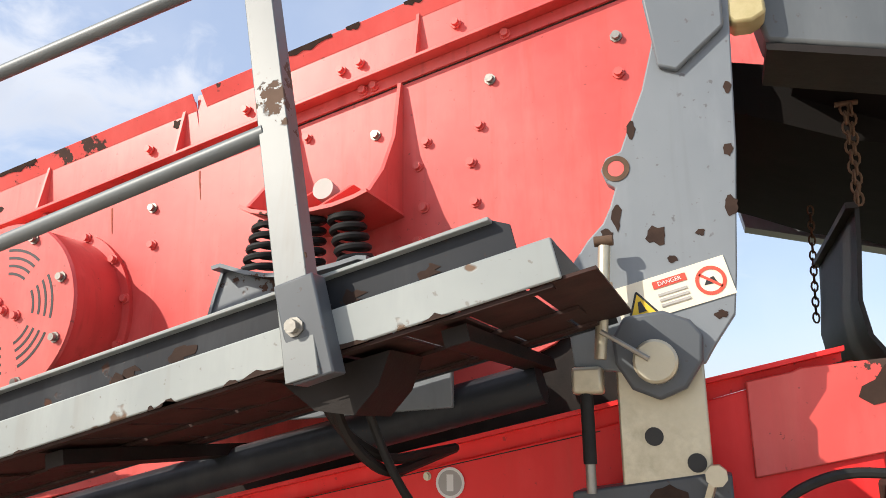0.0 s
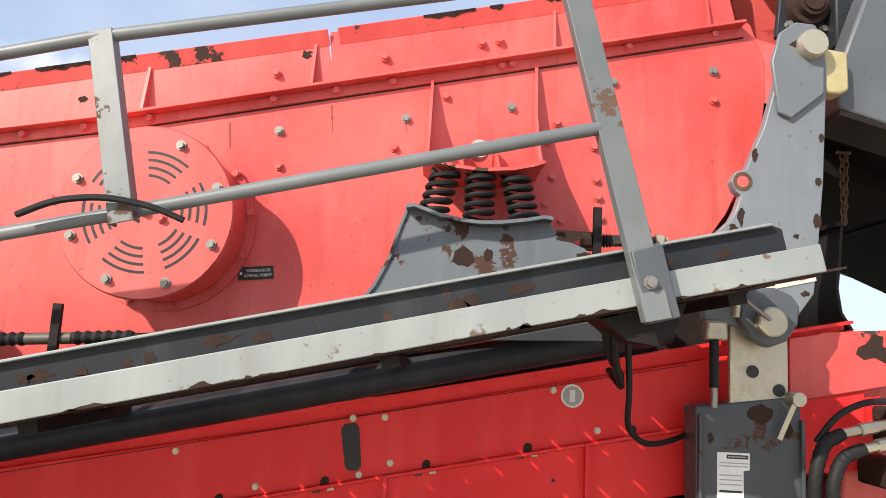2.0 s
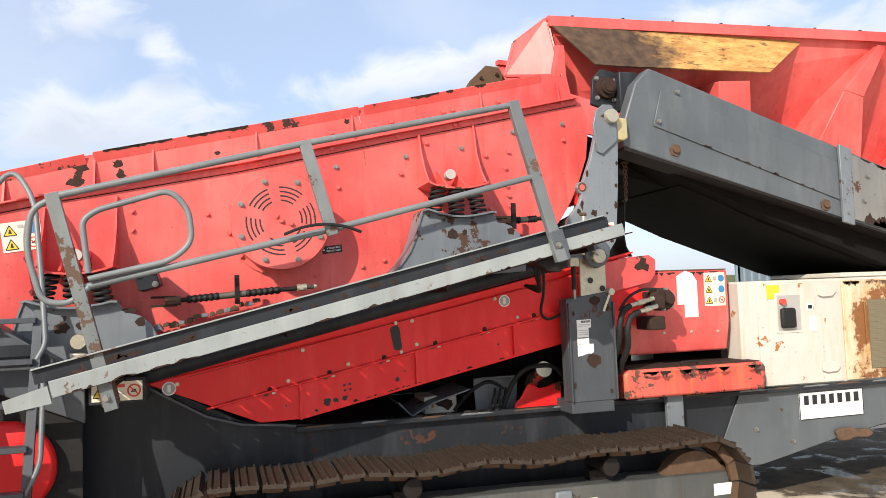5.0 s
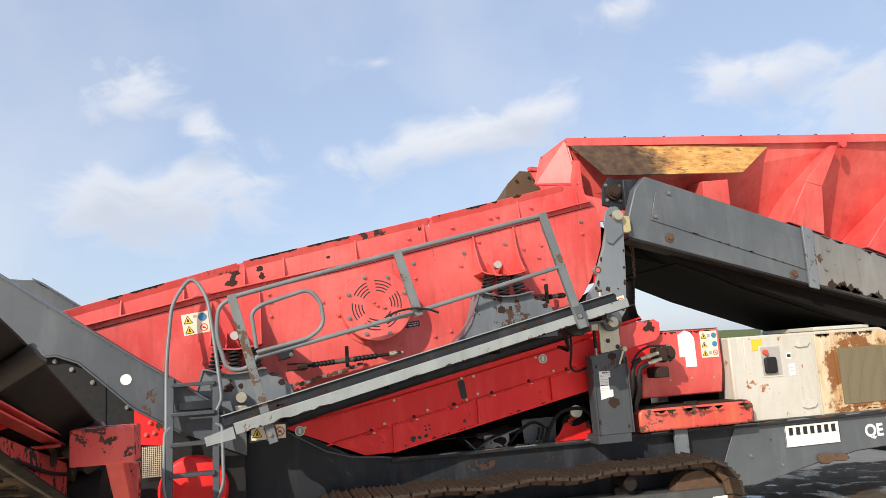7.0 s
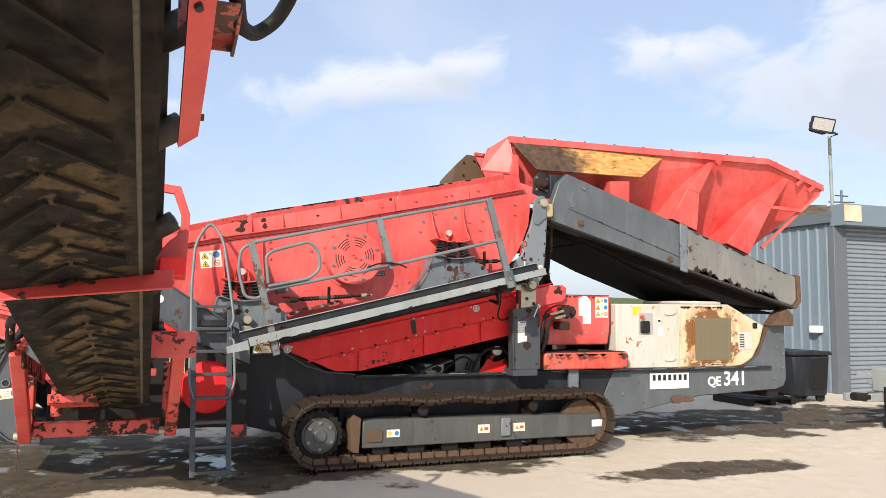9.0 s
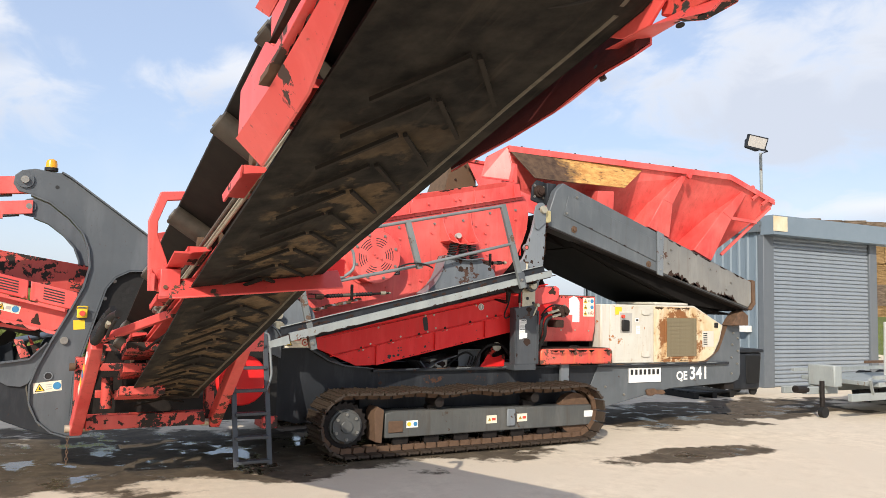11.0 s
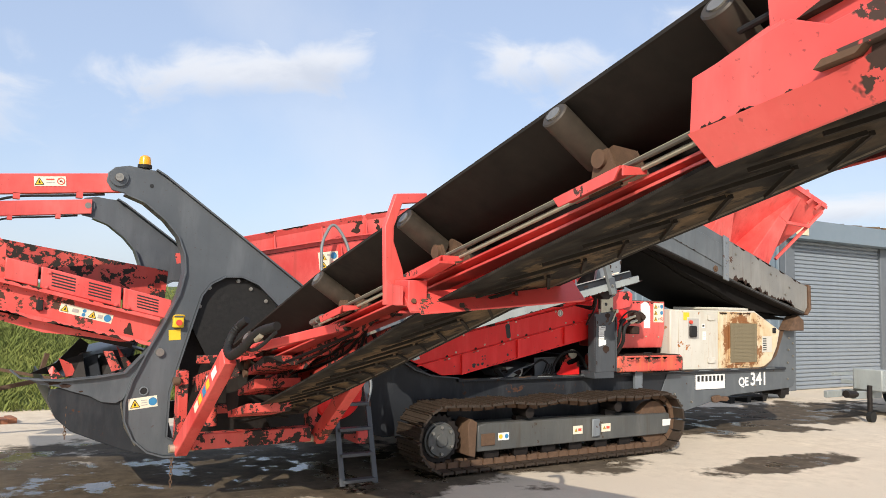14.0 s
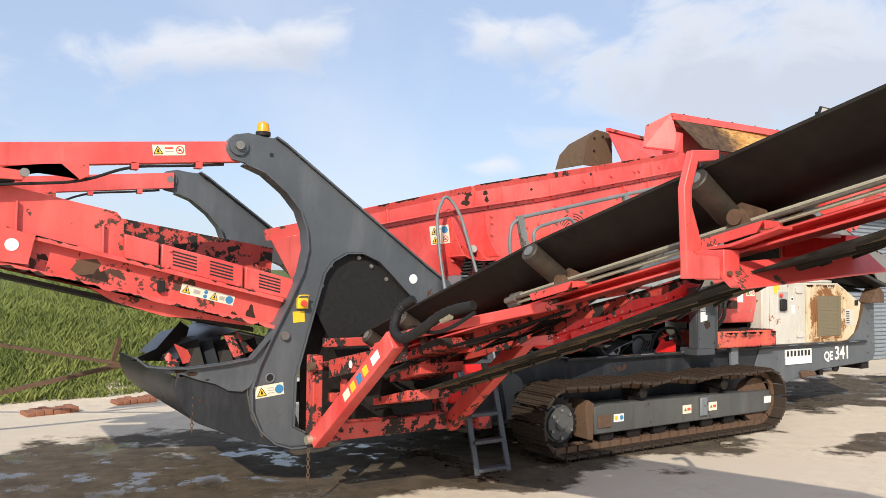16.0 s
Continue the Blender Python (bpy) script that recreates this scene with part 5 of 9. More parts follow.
part("control_box", box(B(), -1.43, -1.18, 2.80, 3.1, 0.886, 1.012), WHITE, lower, "stained white control box", bevel=0.006)
part("box_stain", prism(B(), [(-1.37, 0.98), (-1.33, 1.0), (-1.27, 0.99), (-1.22, 0.975), (-1.21, 0.94), (-1.25, 0.90), (-1.29, 0.93), (-1.33, 0.94)], 2.7975, 2.7998), RUST_DARK, lower)
part("hose", tube(B(), rounded([(-0.9, 2.6, 0.9), (-0.8, 2.62, 1.1), (-0.7, 2.6, 1.2), (-0.5, 2.55, 1.22), (-0.3, 2.6, 1.0)], 0.1), 0.018, 8), RUBBER, lower)
part("hose", tube(B(), rounded([(-1.2, 2.8, 0.9), (-1.1, 2.7, 1.05), (-0.95, 2.7, 1.12), (-0.7, 2.75, 0.95)], 0.1), 0.014, 8), RUBBER, lower)

# column, prop and lifting arm
column = part("support_column", prism(B(), [(-0.465, 0.925), (-0.09, 0.925), (-0.09, 1.735), (-0.13, 1.74), (-0.475, 1.69)], 2.375, 2.50), GREY_COLUMN, machine, "grey steel support column with hydraulic fittings", bevel=0.006)
for x in (-0.468, -0.098):
    part("edge_lip", box(B(), x, x + 0.012, 2.352, 2.3745, 0.93, 1.66), GREY_COLUMN, column, bevel=0.002)
random.seed(58)
for x, z, rx, rz in ((-0.265, 1.225, 0.060, 0.058), (-0.24, 1.675, 0.05, 0.036), (-0.14, 1.62, 0.022, 0.03), (-0.42, 1.58, 0.012, 0.02), (-0.43, 1.05, 0.012, 0.03), (-0.13, 0.99, 0.016, 0.02)):
    blot = [(x + rx * math.cos(a) * random.uniform(0.7, 1.15), z + rz * math.sin(a) * random.uniform(0.7, 1.15)) for a in (2 * math.pi * i / 13 for i in range(13))]
    part("paint_chip", prism(B(), blot, 2.3735, 2.3746), RUST_DARK, column)
inner = part("inner_post", box(B(), -0.348, -0.131, 2.38, 2.398, 1.68, 2.04), ZINC, column, "zinc-plated inner post with holes", bevel=0.006)
copies("hole", mesh("hole", disc(B(), (0, 0, 0), (0, -1, 0), 0.023, 0.002, 18)), [Matrix.Translation((x, 2.379, z)) for x, z in ((-0.264, 1.825), (-0.167, 1.762))], inner, BLACK)
part("pin", tube(B(), [(-0.125, 2.375, 1.735), (-0.125, 2.31, 1.735)], 0.026, 8), ZINC, column)
part("locking_handle", bar(B(), (-0.18, 2.35, 1.59), (-0.135, 2.33, 1.715), 0.012, 0.016), ZINC, column)
part("prop_rod", tube(B(), [(-0.42, 2.34, 1.95), (-0.42, 2.34, 1.76)], 0.017, 12), RUBBER, column)
part("prop_rod", tube(B(), [(-0.42, 2.34, 1.76), (-0.42, 2.34, 1.69)], 0.013, 12), STEEL, column)
part("prop_eye", box(B(), -0.455, -0.375, 2.32, 2.37, 1.93, 2.0), ZINC, column, bevel=0.01)
arm_pts = [(-0.52, 1.99), (-0.535, 2.15), (-0.51, 2.25), (-0.47, 2.305), (-0.43, 2.345), (-0.41, 2.385), (-0.393, 2.435), (-0.415, 2.452), (-0.427, 2.485), (-0.412, 2.518), (-0.375, 2.53), (-0.335, 2.63), (-0.31, 2.69), (-0.28, 2.80), (-0.245, 2.94), (-0.225, 3.03), (-0.19, 3.085), (-0.14, 3.09), (-0.09, 3.05), (-0.08, 2.92), (-0.09, 2.70), (-0.10, 2.50), (-0.115, 2.34), (-0.127, 2.2), (-0.14, 2.10), (-0.19, 2.03), (-0.215, 1.99), (-0.30, 1.96)]
upper = part("lifting_arm", prism(B(), arm_pts, 2.175, 2.22), GREY_CHIPPED, machine, "grey steel lifting arm plate with rust chips", bevel=0.004)
part("pivot_boss", prism(B(), [(-0.42, 2.05), (-0.415, 1.99), (-0.38, 1.93), (-0.32, 1.905), (-0.26, 1.93), (-0.22, 1.99), (-0.215, 2.05), (-0.24, 2.085), (-0.30, 2.11), (-0.39, 2.10)], 2.125, 2.174), GREY_MID, upper, bevel=0.008)
part("pin", tube(B(), [(-0.322, 2.125, 1.99), (-0.322, 2.09, 1.99), (-0.322, 2.085, 1.99)], [0.050, 0.050, 0.044], 24), ZINC, upper)
part("pin_clip", tube(B(), [(-0.335, 2.08, 1.995), (-0.435, 2.06, 2.06)], 0.006, 6), STEEL, upper)
part("lug_wear", ring(B(), (-0.388, 2.1745, 2.485), (0, -1, 0), 0.021, 0.034, 0.002), RUST, upper)
part("lug_hole", disc(B(), (-0.388, 2.1745, 2.485), (0, -1, 0), 0.021, 0.001, 18), RED, upper)
random.seed(55)
for x, z, rx, rz in ((-0.30, 2.30, 0.030, 0.025), (-0.27, 2.24, 0.014, 0.012), (-0.125, 2.36, 0.018, 0.03), (-0.118, 2.50, 0.012, 0.02), (-0.20, 2.30, 0.012, 0.01), (-0.395, 2.36, 0.014, 0.035), (-0.42, 2.31, 0.02, 0.02), (-0.105, 2.66, 0.010, 0.016), (-0.345, 2.585, 0.012, 0.025), (-0.17, 2.10, 0.016, 0.012), (-0.18, 3.0, 0.04, 0.022)):
    blot = [(x + rx * math.cos(a) * random.uniform(0.55, 1.2), z + rz * math.sin(a) * random.uniform(0.55, 1.2)) for a in (2 * math.pi * i / 13 for i in range(13))]
    part("paint_chip", prism(B(), blot, (2.1535 if z > 2.7 and x > -0.25 else 2.1735), (2.1548 if z > 2.7 and x > -0.25 else 2.1748)), RUST_DARK, upper)
part("upper_boss", prism(B(), [(-0.29, 2.93), (-0.26, 3.04), (-0.20, 3.085), (-0.13, 3.08), (-0.095, 3.02), (-0.10, 2.82), (-0.22, 2.72), (-0.265, 2.74)], 2.155, 2.174), GREY, upper, bevel=0.006)
part("pin", tube(B(), [(-0.150, 2.155, 2.995), (-0.150, 2.125, 2.995), (-0.150, 2.115, 2.995)], [0.052, 0.052, 0.046], 24), ZINC, upper)
part("prop_clevis", tube(B(), [(-0.445, 2.10, 2.0), (-0.435, 2.10, 2.10), (-0.43, 2.10, 2.13), (-0.43, 2.10, 2.131), (-0.427, 2.10, 2.18), (-0.427, 2.10, 2.181), (-0.421, 2.11, 2.27)], [0.014, 0.016, 0.016, 0.022, 0.022, 0.015, 0.015], 10), ZINC, upper)
part("clevis_eye", tube(B(), [(-0.445, 2.115, 2.285), (-0.40, 2.115, 2.285)], 0.013, 12), RUST, upper)
tie = part("tension_link", prism(B(), [(-0.12, 2.99), (-0.083, 3.003), (0.0, 2.992), (0.004, 2.850), (-0.03, 2.832), (-0.074, 2.834), (-0.12, 2.90)], 2.18, 2.26), YELLOW_PLATE, upper, bevel=0.008)
sticker(upper, (-0.275, 2.1745, 2.160), 0.27, 0.095, [("tri", -0.082, -0.008, 0.07), ("ban", 0.09, -0.002, 0.07), ("bar", 0.0, 0.026, 0.08, 0.018, REDPRINT), ("bar", 0.0, 0.0, 0.07, 0.006, GREYPRINT), ("bar", 0.0, -0.013, 0.07, 0.006, GREYPRINT), ("bar", 0.0, -0.026, 0.07, 0.006, GREYPRINT)],
        lean=14, label="pale warning sticker with a red danger bar", name="warning_sticker")
lettering("danger_word", "DANGER", 0.014, Matrix.Translation((-0.281, 2.1675, 2.185)) @ Matrix.Rotation(radians(-14), 4, "Y") @ Matrix.Rotation(radians(90), 4, "X"), STICKER, upper)
torn = [(-0.396, 1.533), (-0.278, 1.534), (-0.279, 1.475), (-0.301, 1.471), (-0.300, 1.352), (-0.264, 1.352), (-0.265, 1.290), (-0.285, 1.278), (-0.31, 1.282), (-0.35, 1.270), (-0.396, 1.262)]
lab = part("service_label", prism(B(), torn, 2.3722, 2.3745), STICKER, column, "torn white service label")
for x0, x1, z0, z1, mat in ((-0.362, -0.284, 1.512, 1.526, BLACK), (-0.388, -0.306, 1.394, 1.402, BLACK), (-0.388, -0.284, 1.495, 1.499, GREYPRINT), (-0.388, -0.284, 1.484, 1.488, GREYPRINT), (-0.388, -0.306, 1.452, 1.456, GREYPRINT), (-0.388, -0.306, 1.436, 1.440, GREYPRINT), (-0.388, -0.306, 1.420, 1.424, GREYPRINT), (-0.388, -0.306, 1.366, 1.370, GREYPRINT), (-0.388, -0.306, 1.350, 1.354, GREYPRINT)):
    part("print_bar", box(B(), x0, x1, 2.3712, 2.3721, z0, z1), mat, lab)
lettering("service_words", "SERVICE & MAINTENANCE", 0.0060, Matrix.Translation((-0.323, 2.3708, 1.519)) @ Matrix.Rotation(radians(90), 4, "X"), STICKER, column)
# the column stands a little proud of the frame, on a bracket
pivot = Vector((-1.62, -0.62, 1.806))
column.matrix_basis = Matrix.Translation(pivot) @ Matrix.Scale(0.94, 4) @ Matrix.Translation(-pivot)
part("column_bracket", box(B(), -0.53, -0.20, 2.20, YN - 0.002, 0.90, 0.985), GREY_COLUMN, chassis, bevel=0.004)
# hydraulic valve and hoses beside the column
valve = part("valve_block", tube(B(), [(0.27, 2.36, 1.67), (0.27, 2.24, 1.67), (0.27, 2.239, 1.67), (0.27, 2.20, 1.67), (0.27, 2.199, 1.67), (0.27, 2.15, 1.67)], [0.085, 0.085, 0.070, 0.066, 0.040, 0.036], 18), RUST_DARK, machine, "rusty hydraulic motor with black hoses", bevel=0.003)
bolts(valve, [(0.27 + 0.072 * math.cos(a), 1.67 + 0.072 * math.sin(a)) for a in (radians(20 + 60 * k) for k in range(6))], 2.24, STEEL)
part("port_block", box(B(), 0.12, 0.24, 2.17, 2.30, 1.60, 1.73), RUST_DARK, valve, bevel=0.012)
part("lower_block", box(B(), 0.12, 0.25, 2.20, 2.4, 1.45, 1.55), RUST_DARK, valve, bevel=0.012)
part("mounting_plate", prism(B(), [(-0.18, 1.45), (0.22, 1.50), (0.22, 1.76), (-0.18, 1.72)], 2.405, 2.43), RED_DEEP, valve)
for p, q in (((-0.06, 2.16, 1.635), (0.14, 2.18, 1.68)), ((0.0, 2.14, 1.59), (0.16, 2.17, 1.625))):
    p, q = Vector(p), Vector(q)
    part("fitting", tube(B(), [p, p.lerp(q, 0.3), p.lerp(q, 0.301), p.lerp(q, 0.6), p.lerp(q, 0.601), q], [0.016, 0.016, 0.022, 0.022, 0.018, 0.018], 8), ZINC, valve)
for pts in ([(-0.06, 2.16, 1.635), (-0.13, 2.15, 1.60), (-0.165, 2.14, 1.50), (-0.16, 2.16, 1.38), (-0.15, 2.3, 1.2)], [(0.0, 2.14, 1.59), (-0.08, 2.13, 1.56), (-0.12, 2.12, 1.47), (-0.10, 2.14, 1.36), (-0.10, 2.3, 1.15)]):
    line = rounded(pts, 0.06, 8)
    part("hose", tube(B(), line, [0.024 if k % 2 else 0.0205 for k in range(len(line))], 10), RUBBER, valve)
part("hose", tube(B(), rounded([(0.16, 2.17, 1.745), (0.03, 2.15, 1.75), (-0.08, 2.15, 1.70), (-0.14, 2.18, 1.60)], 0.1), 0.011, 8), RUBBER, valve)

# feed conveyor
feed_pts = [(0.24, 3.40), (3.90, 2.20), (3.92, 1.86), (3.85, 1.76), (2.0, 2.24), (0.0, 2.80), (-0.02, 2.9), (0.12, 3.28)]
feed = part("feed_conveyor", prism(B(), feed_pts, 2.24, 2.36), GREY_REAR, machine, "grey boxed side of the feed conveyor", bevel=0.012)
part("far_side", prism(B(), feed_pts, 4.2, 4.32), GREY, feed)
part("cover_plate", prism(B(), [(0.33, 3.24), (1.92, 2.72), (1.92, 2.41), (0.25, 2.96)], 2.228, 2.239), GREY_REAR, feed, bevel=0.004)
part("rear_section", prism(B(), [(2.03, 2.79), (3.90, 2.185), (3.90, 1.87), (3.83, 1.79), (2.02, 2.26)], 2.222, 2.239), paint("mud_stained_grey_paint", (0.15, 0.15, 0.145), (0.22, 0.212, 0.19), chips=0.70, streak=0.5, stain=(0.14, 0.11, 0.08)), feed, bevel=0.004)
part("joint_plate", prism(B(), [(1.93, 2.86), (2.05, 2.82), (2.04, 2.20), (1.93, 2.23)], 2.21, 2.238), GREY, feed, bevel=0.006)
part("end_cap", prism(B(), [(3.90, 2.22), (3.97, 2.2), (3.98, 1.84), (3.88, 1.74), (3.84, 1.76), (3.92, 1.86)], 2.2, 2.4), RUST, feed, bevel=0.006)
part("pivot_bracket", prism(B(), [(3.55, 1.50), (3.93, 1.50), (3.93, 1.66), (3.80, 1.74), (3.70, 1.68)], 2.30, 2.5), RUST, feed, bevel=0.01)
part("lower_lip", prism(B(), [(0.0, 2.795), (3.85, 1.755), (3.85, 1.735), (0.0, 2.775)], 2.24, 2.46), DIRT_AND_SHADE, feed)
bolts(feed, [(0.46, 3.22), (0.29, 2.99), (3.45, 2.16), (3.35, 2.05), (2.2, 2.6), (2.15, 2.4), (3.0, 2.35), (1.99, 2.75), (1.99, 2.5), (1.98, 2.3)], 2.222, STEEL)
for x, z in ((0.43, 2.78), (1.78, 2.37)):
    part("chip_plate", disc(B(), (x, 2.239, z), (0, -1, 0), 0.05, 0.008, 6), RUST, feed)
    part("boss", disc(B(), (x, 2.231, z), (0, -1, 0), 0.024, 0.016, 12), RUST, feed)
# belt, throat and pan carry the shade below the conveyor in their near-black
part("belt", prism(B(), [(0.1, 3.0), (3.85, 1.95), (3.80, 1.72), (2.86, 1.80), (2.54, 1.89), (1.36, 2.30), (0.97, 2.46), (0.66, 2.57), (0.42, 2.68), (0.1, 2.84)], 2.42, 4.05), SHADED_RUBBER, feed, "black sagging rubber belt")
# a block added to fill the shaded inside of the head
part("throat", prism(B(), [(-0.12, 3.0), (-0.12, 2.83), (0.02, 2.775), (0.243, 2.672), (0.64, 2.575), (0.62, 2.8)], 2.72, 3.9), SHADED_RUBBER, feed, "underside at the conveyor's head, coloured near-black for its shade")
part("under_pan", sheet(B(), [(0.66, 2.56), (0.97, 2.445), (1.4, 2.265), (2.54, 1.875), (2.86, 1.80), (3.85, 1.66)], 0.015, 2.55, 4.0), SHADED_RUBBER, feed)
part("bearing_plate", prism(B(), [(-0.14, 3.16), (0.06, 3.10), (0.12, 3.22), (0.16, 3.40), (-0.05, 3.44), (-0.12, 3.36)], 2.44, 2.47), GREY_DARK, feed, bevel=0.006)
part("bearing", tube(B(), [(-0.02, 2.44, 3.285), (-0.02, 2.40, 3.285), (-0.02, 2.399, 3.285), (-0.02, 2.37, 3.285), (-0.02, 2.369, 3.285), (-0.02, 2.36, 3.285)], [0.085, 0.08, 0.058, 0.055, 0.04, 0.04], 20), RUST_DARK, feed)
bolts(feed, [(-0.09, 3.36), (0.06, 3.35), (-0.09, 3.21), (0.05, 3.20)], 2.44, STEEL)
part("head_guard", box(B(), 0.06, 0.22, 2.36, 2.44, 3.10, 3.40), GREY_DARK, feed, bevel=0.01)
# rubber curtain and chain
curtain = part("rubber_curtain", sheet(B(), [(0.215, 2.455), (0.205, 2.32), (0.19, 2.18), (0.205, 2.08), (0.25, 2.01)], 0.012, 2.64, 3.50), RUBBER, feed, "black rubber curtain on a rusty chain")
part("top_strip", box(B(), 0.190, 0.222, 2.63, 3.51, 2.440, 2.458), DIRT_AND_SHADE, curtain)
link = mesh("chain_link", tube(B(), [(0.011 * math.cos(a), 0, 0.02 * math.sin(a)) for a in (2 * math.pi * k / 10 for k in range(10))], 0.0038, 5, True))
copies("chain_link", link, [Matrix.Translation((0.223, 2.63, 2.74 - 0.030 * k)) @ Matrix.Rotation(radians(90 * (k % 2)), 4, "Z") for k in range(10)], feed, RUST)
copies("chain_link", link, [Matrix.Translation((0.241 - 0.0015 * k, 2.632, 2.735 - 0.030 * k)) @ Matrix.Rotation(radians(90 - 90 * (k % 2)), 4, "Z") for k in range(10)], feed)
copies("chain_link", link, [Matrix.Translation((0.205 - 0.002 * k, 3.46, 2.66 - 0.030 * k)) @ Matrix.Rotation(radians(90 * (k % 2)), 4, "Z") for k in range(15)], feed)
part("eye_bolt", tube(B(), [(0.20, 2.632, 2.755), (0.26, 2.632, 2.755)], 0.008, 8), RUST, feed)

# hopper
def plate(bm, pts, thick):
    """A flat plate of any number of corners in space, thickened backwards."""
    v = [Vector(p) for p in pts]
    n = (v[1] - v[0]).cross(v[2] - v[0]).normalized() * thick
    one, two = [bm.verts.new(p) for p in v], [bm.verts.new(p + n) for p in v]
    bm.faces.new(one[::-1])
    bm.faces.new(two)
    for i in range(len(v)):
        j = (i + 1) % len(v)
        bm.faces.new((one[i], one[j], two[j], two[i]))
    return bm
R0, R1, R2, R3 = (-0.35, 2.72, 3.906), (3.48, 2.27, 3.834), (4.513, 2.28, 3.523), (4.478, 2.32, 3.414)
B0, B1 = (-0.12, 2.85, 3.36), (3.62, 3.05, 2.50)
W1, W2, W3 = (-0.538, 2.95, 3.775), (-0.639, 2.9, 3.486), (-0.299, 2.62, 3.425)
def mirrored(p):
    return (p[0], 6.56 - p[1], p[2])
def block(front, back):
    """A solid between two quads."""
    bm = B()
    one, two = [bm.verts.new(p) for p in front], [bm.verts.new(p) for p in back]
    bm.faces.new(one[::-1])
    bm.faces.new(two)
    for i in range(len(one)):
        j = (i + 1) % len(one)
        bm.faces.new((one[i], one[j], two[j], two[i]))
    return bm
hopper = part("hopper", plate(B(), [R0, R1, B1, B0], -0.012), RED, machine, "faded red flared feed hopper")
part("rear_wing", plate(B(), [R1, R2, R3, B1], -0.012), RED, hopper)
part("front_wing", plate(B(), [R0, W1, W2, W3], 0.012), RED, hopper)
part("front_fold", plate(B(), [R0, W3, B0], 0.012), RED, hopper)
part("fold_web", block([(-0.30, 2.60, 3.66), (-0.27, 2.60, 3.66), (-0.25, 2.62, 3.40), (-0.36, 2.62, 3.40)], [(-0.36, 2.80, 3.72), (-0.33, 2.80, 3.72), (-0.25, 2.86, 3.40), (-0.36, 2.86, 3.40)]), RED, hopper)
part("wing_lip", bar(B(), W1, W2, 0.03, 0.03), RED, hopper)
part("wing_lip", bar(B(), R0, W1, 0.03, 0.03), RED_WORN, hopper)
part("wing_lip", bar(B(), W2, W3, 0.03, 0.02), RED_DEEP, hopper)
part("far_wall", plate(B(), [mirrored(p) for p in (R0, R1, B1, B0)], 0.012), RED, hopper)
part("far_wing", plate(B(), [mirrored(p) for p in (R1, R2, R3, B1)], 0.012), RED, hopper)
part("rear_wall", plate(B(), [R2, mirrored(R2), mirrored(B1), B1], 0.012), RED, hopper)
for a, b in ((R0, R1), (R1, R2)):
    a, b = Vector(a), Vector(b)
    part("rim", bar(B(), a, b, 0.06, 0.045), RED, hopper, bevel=0.003)
    part("rim_lip", bar(B(), a + Vector((0, -0.03, -0.04)), b + Vector((0, -0.03, -0.04)), 0.012, 0.05), RED, hopper)
    part("rim", bar(B(), mirrored(a), mirrored(b), 0.06, 0.045), RED_WORN, hopper)
    count = round((b - a).length / 0.42)
    copies("rim_bolt", mesh("rim_bolt", disc(B(), (0, 0, 0), (0, 0, 1), 0.014, 0.016, 6)), [Matrix.Translation(a.lerp(b, (k + 0.5) / count) + Vector((0, 0, 0.022))) for k in range(count)], hopper, RUST_DARK)
part("rim", bar(B(), R2, R3, 0.05, 0.03), RED, hopper)
part("edge_strip", bar(B(), R3, (3.66, 2.60, 2.62), 0.05, 0.04), RED, hopper, bevel=0.004)
part("edge_strip", bar(B(), (3.62, 2.42, 3.20), (4.20, 2.36, 3.16), 0.04, 0.05), RED, hopper, bevel=0.004)
# ribs: a thin upper flange, then a deeper boxed foot
for top, m, mr, br, bl in (((2.505, 2.30, 3.736), (2.195, 2.38, 3.36), (2.392, 2.38, 3.309), (2.426, 2.48, 2.80), (2.00, 2.48, 2.95)),
                           ((3.89, 2.30, 3.678), (3.451, 2.38, 3.278), (3.657, 2.38, 3.18), (3.317, 2.48, 2.50), (2.94, 2.48, 2.65))):
    back = [Vector(p) + Vector((-0.04, 0.55, 0)) for p in (m, mr, br, bl)]
    part("rib", block([m, mr, br, bl], back), RED, hopper, bevel=0.008)
    t0, t1 = Vector(top), Vector(top) + Vector((0.085, 0.0, 0.0))
    part("rib_flange", block([t0, t1, mr, m], [t0 + Vector((0, 0.06, 0)), t1 + Vector((0, 0.06, 0)), Vector(mr) + Vector((0, 0.45, 0)), Vector(m) + Vector((0, 0.45, 0))]), RED, hopper, bevel=0.004)
    part("rib_lug", disc(B(), t1 + Vector((0.03, -0.02, 0.01)), (0, -1, 0), 0.045, 0.03, 12), RED, hopper)
part("rib", block([(0.979, 2.40, 3.381), (1.274, 2.40, 3.401), (1.306, 2.45, 3.10), (1.0, 2.45, 3.18)], [(0.979, 2.70, 3.42), (1.274, 2.70, 3.42), (1.306, 2.72, 3.10), (1.0, 2.72, 3.18)]), RED, hopper, bevel=0.008)
for x, z in ((4.12, 3.60), (4.34, 3.53)):
    part("rib_lug", bar(B(), (x, 2.24, z), (x - 0.10, 2.28, z - 0.09), 0.03, 0.045, (1, 0, 0)), RED, hopper)
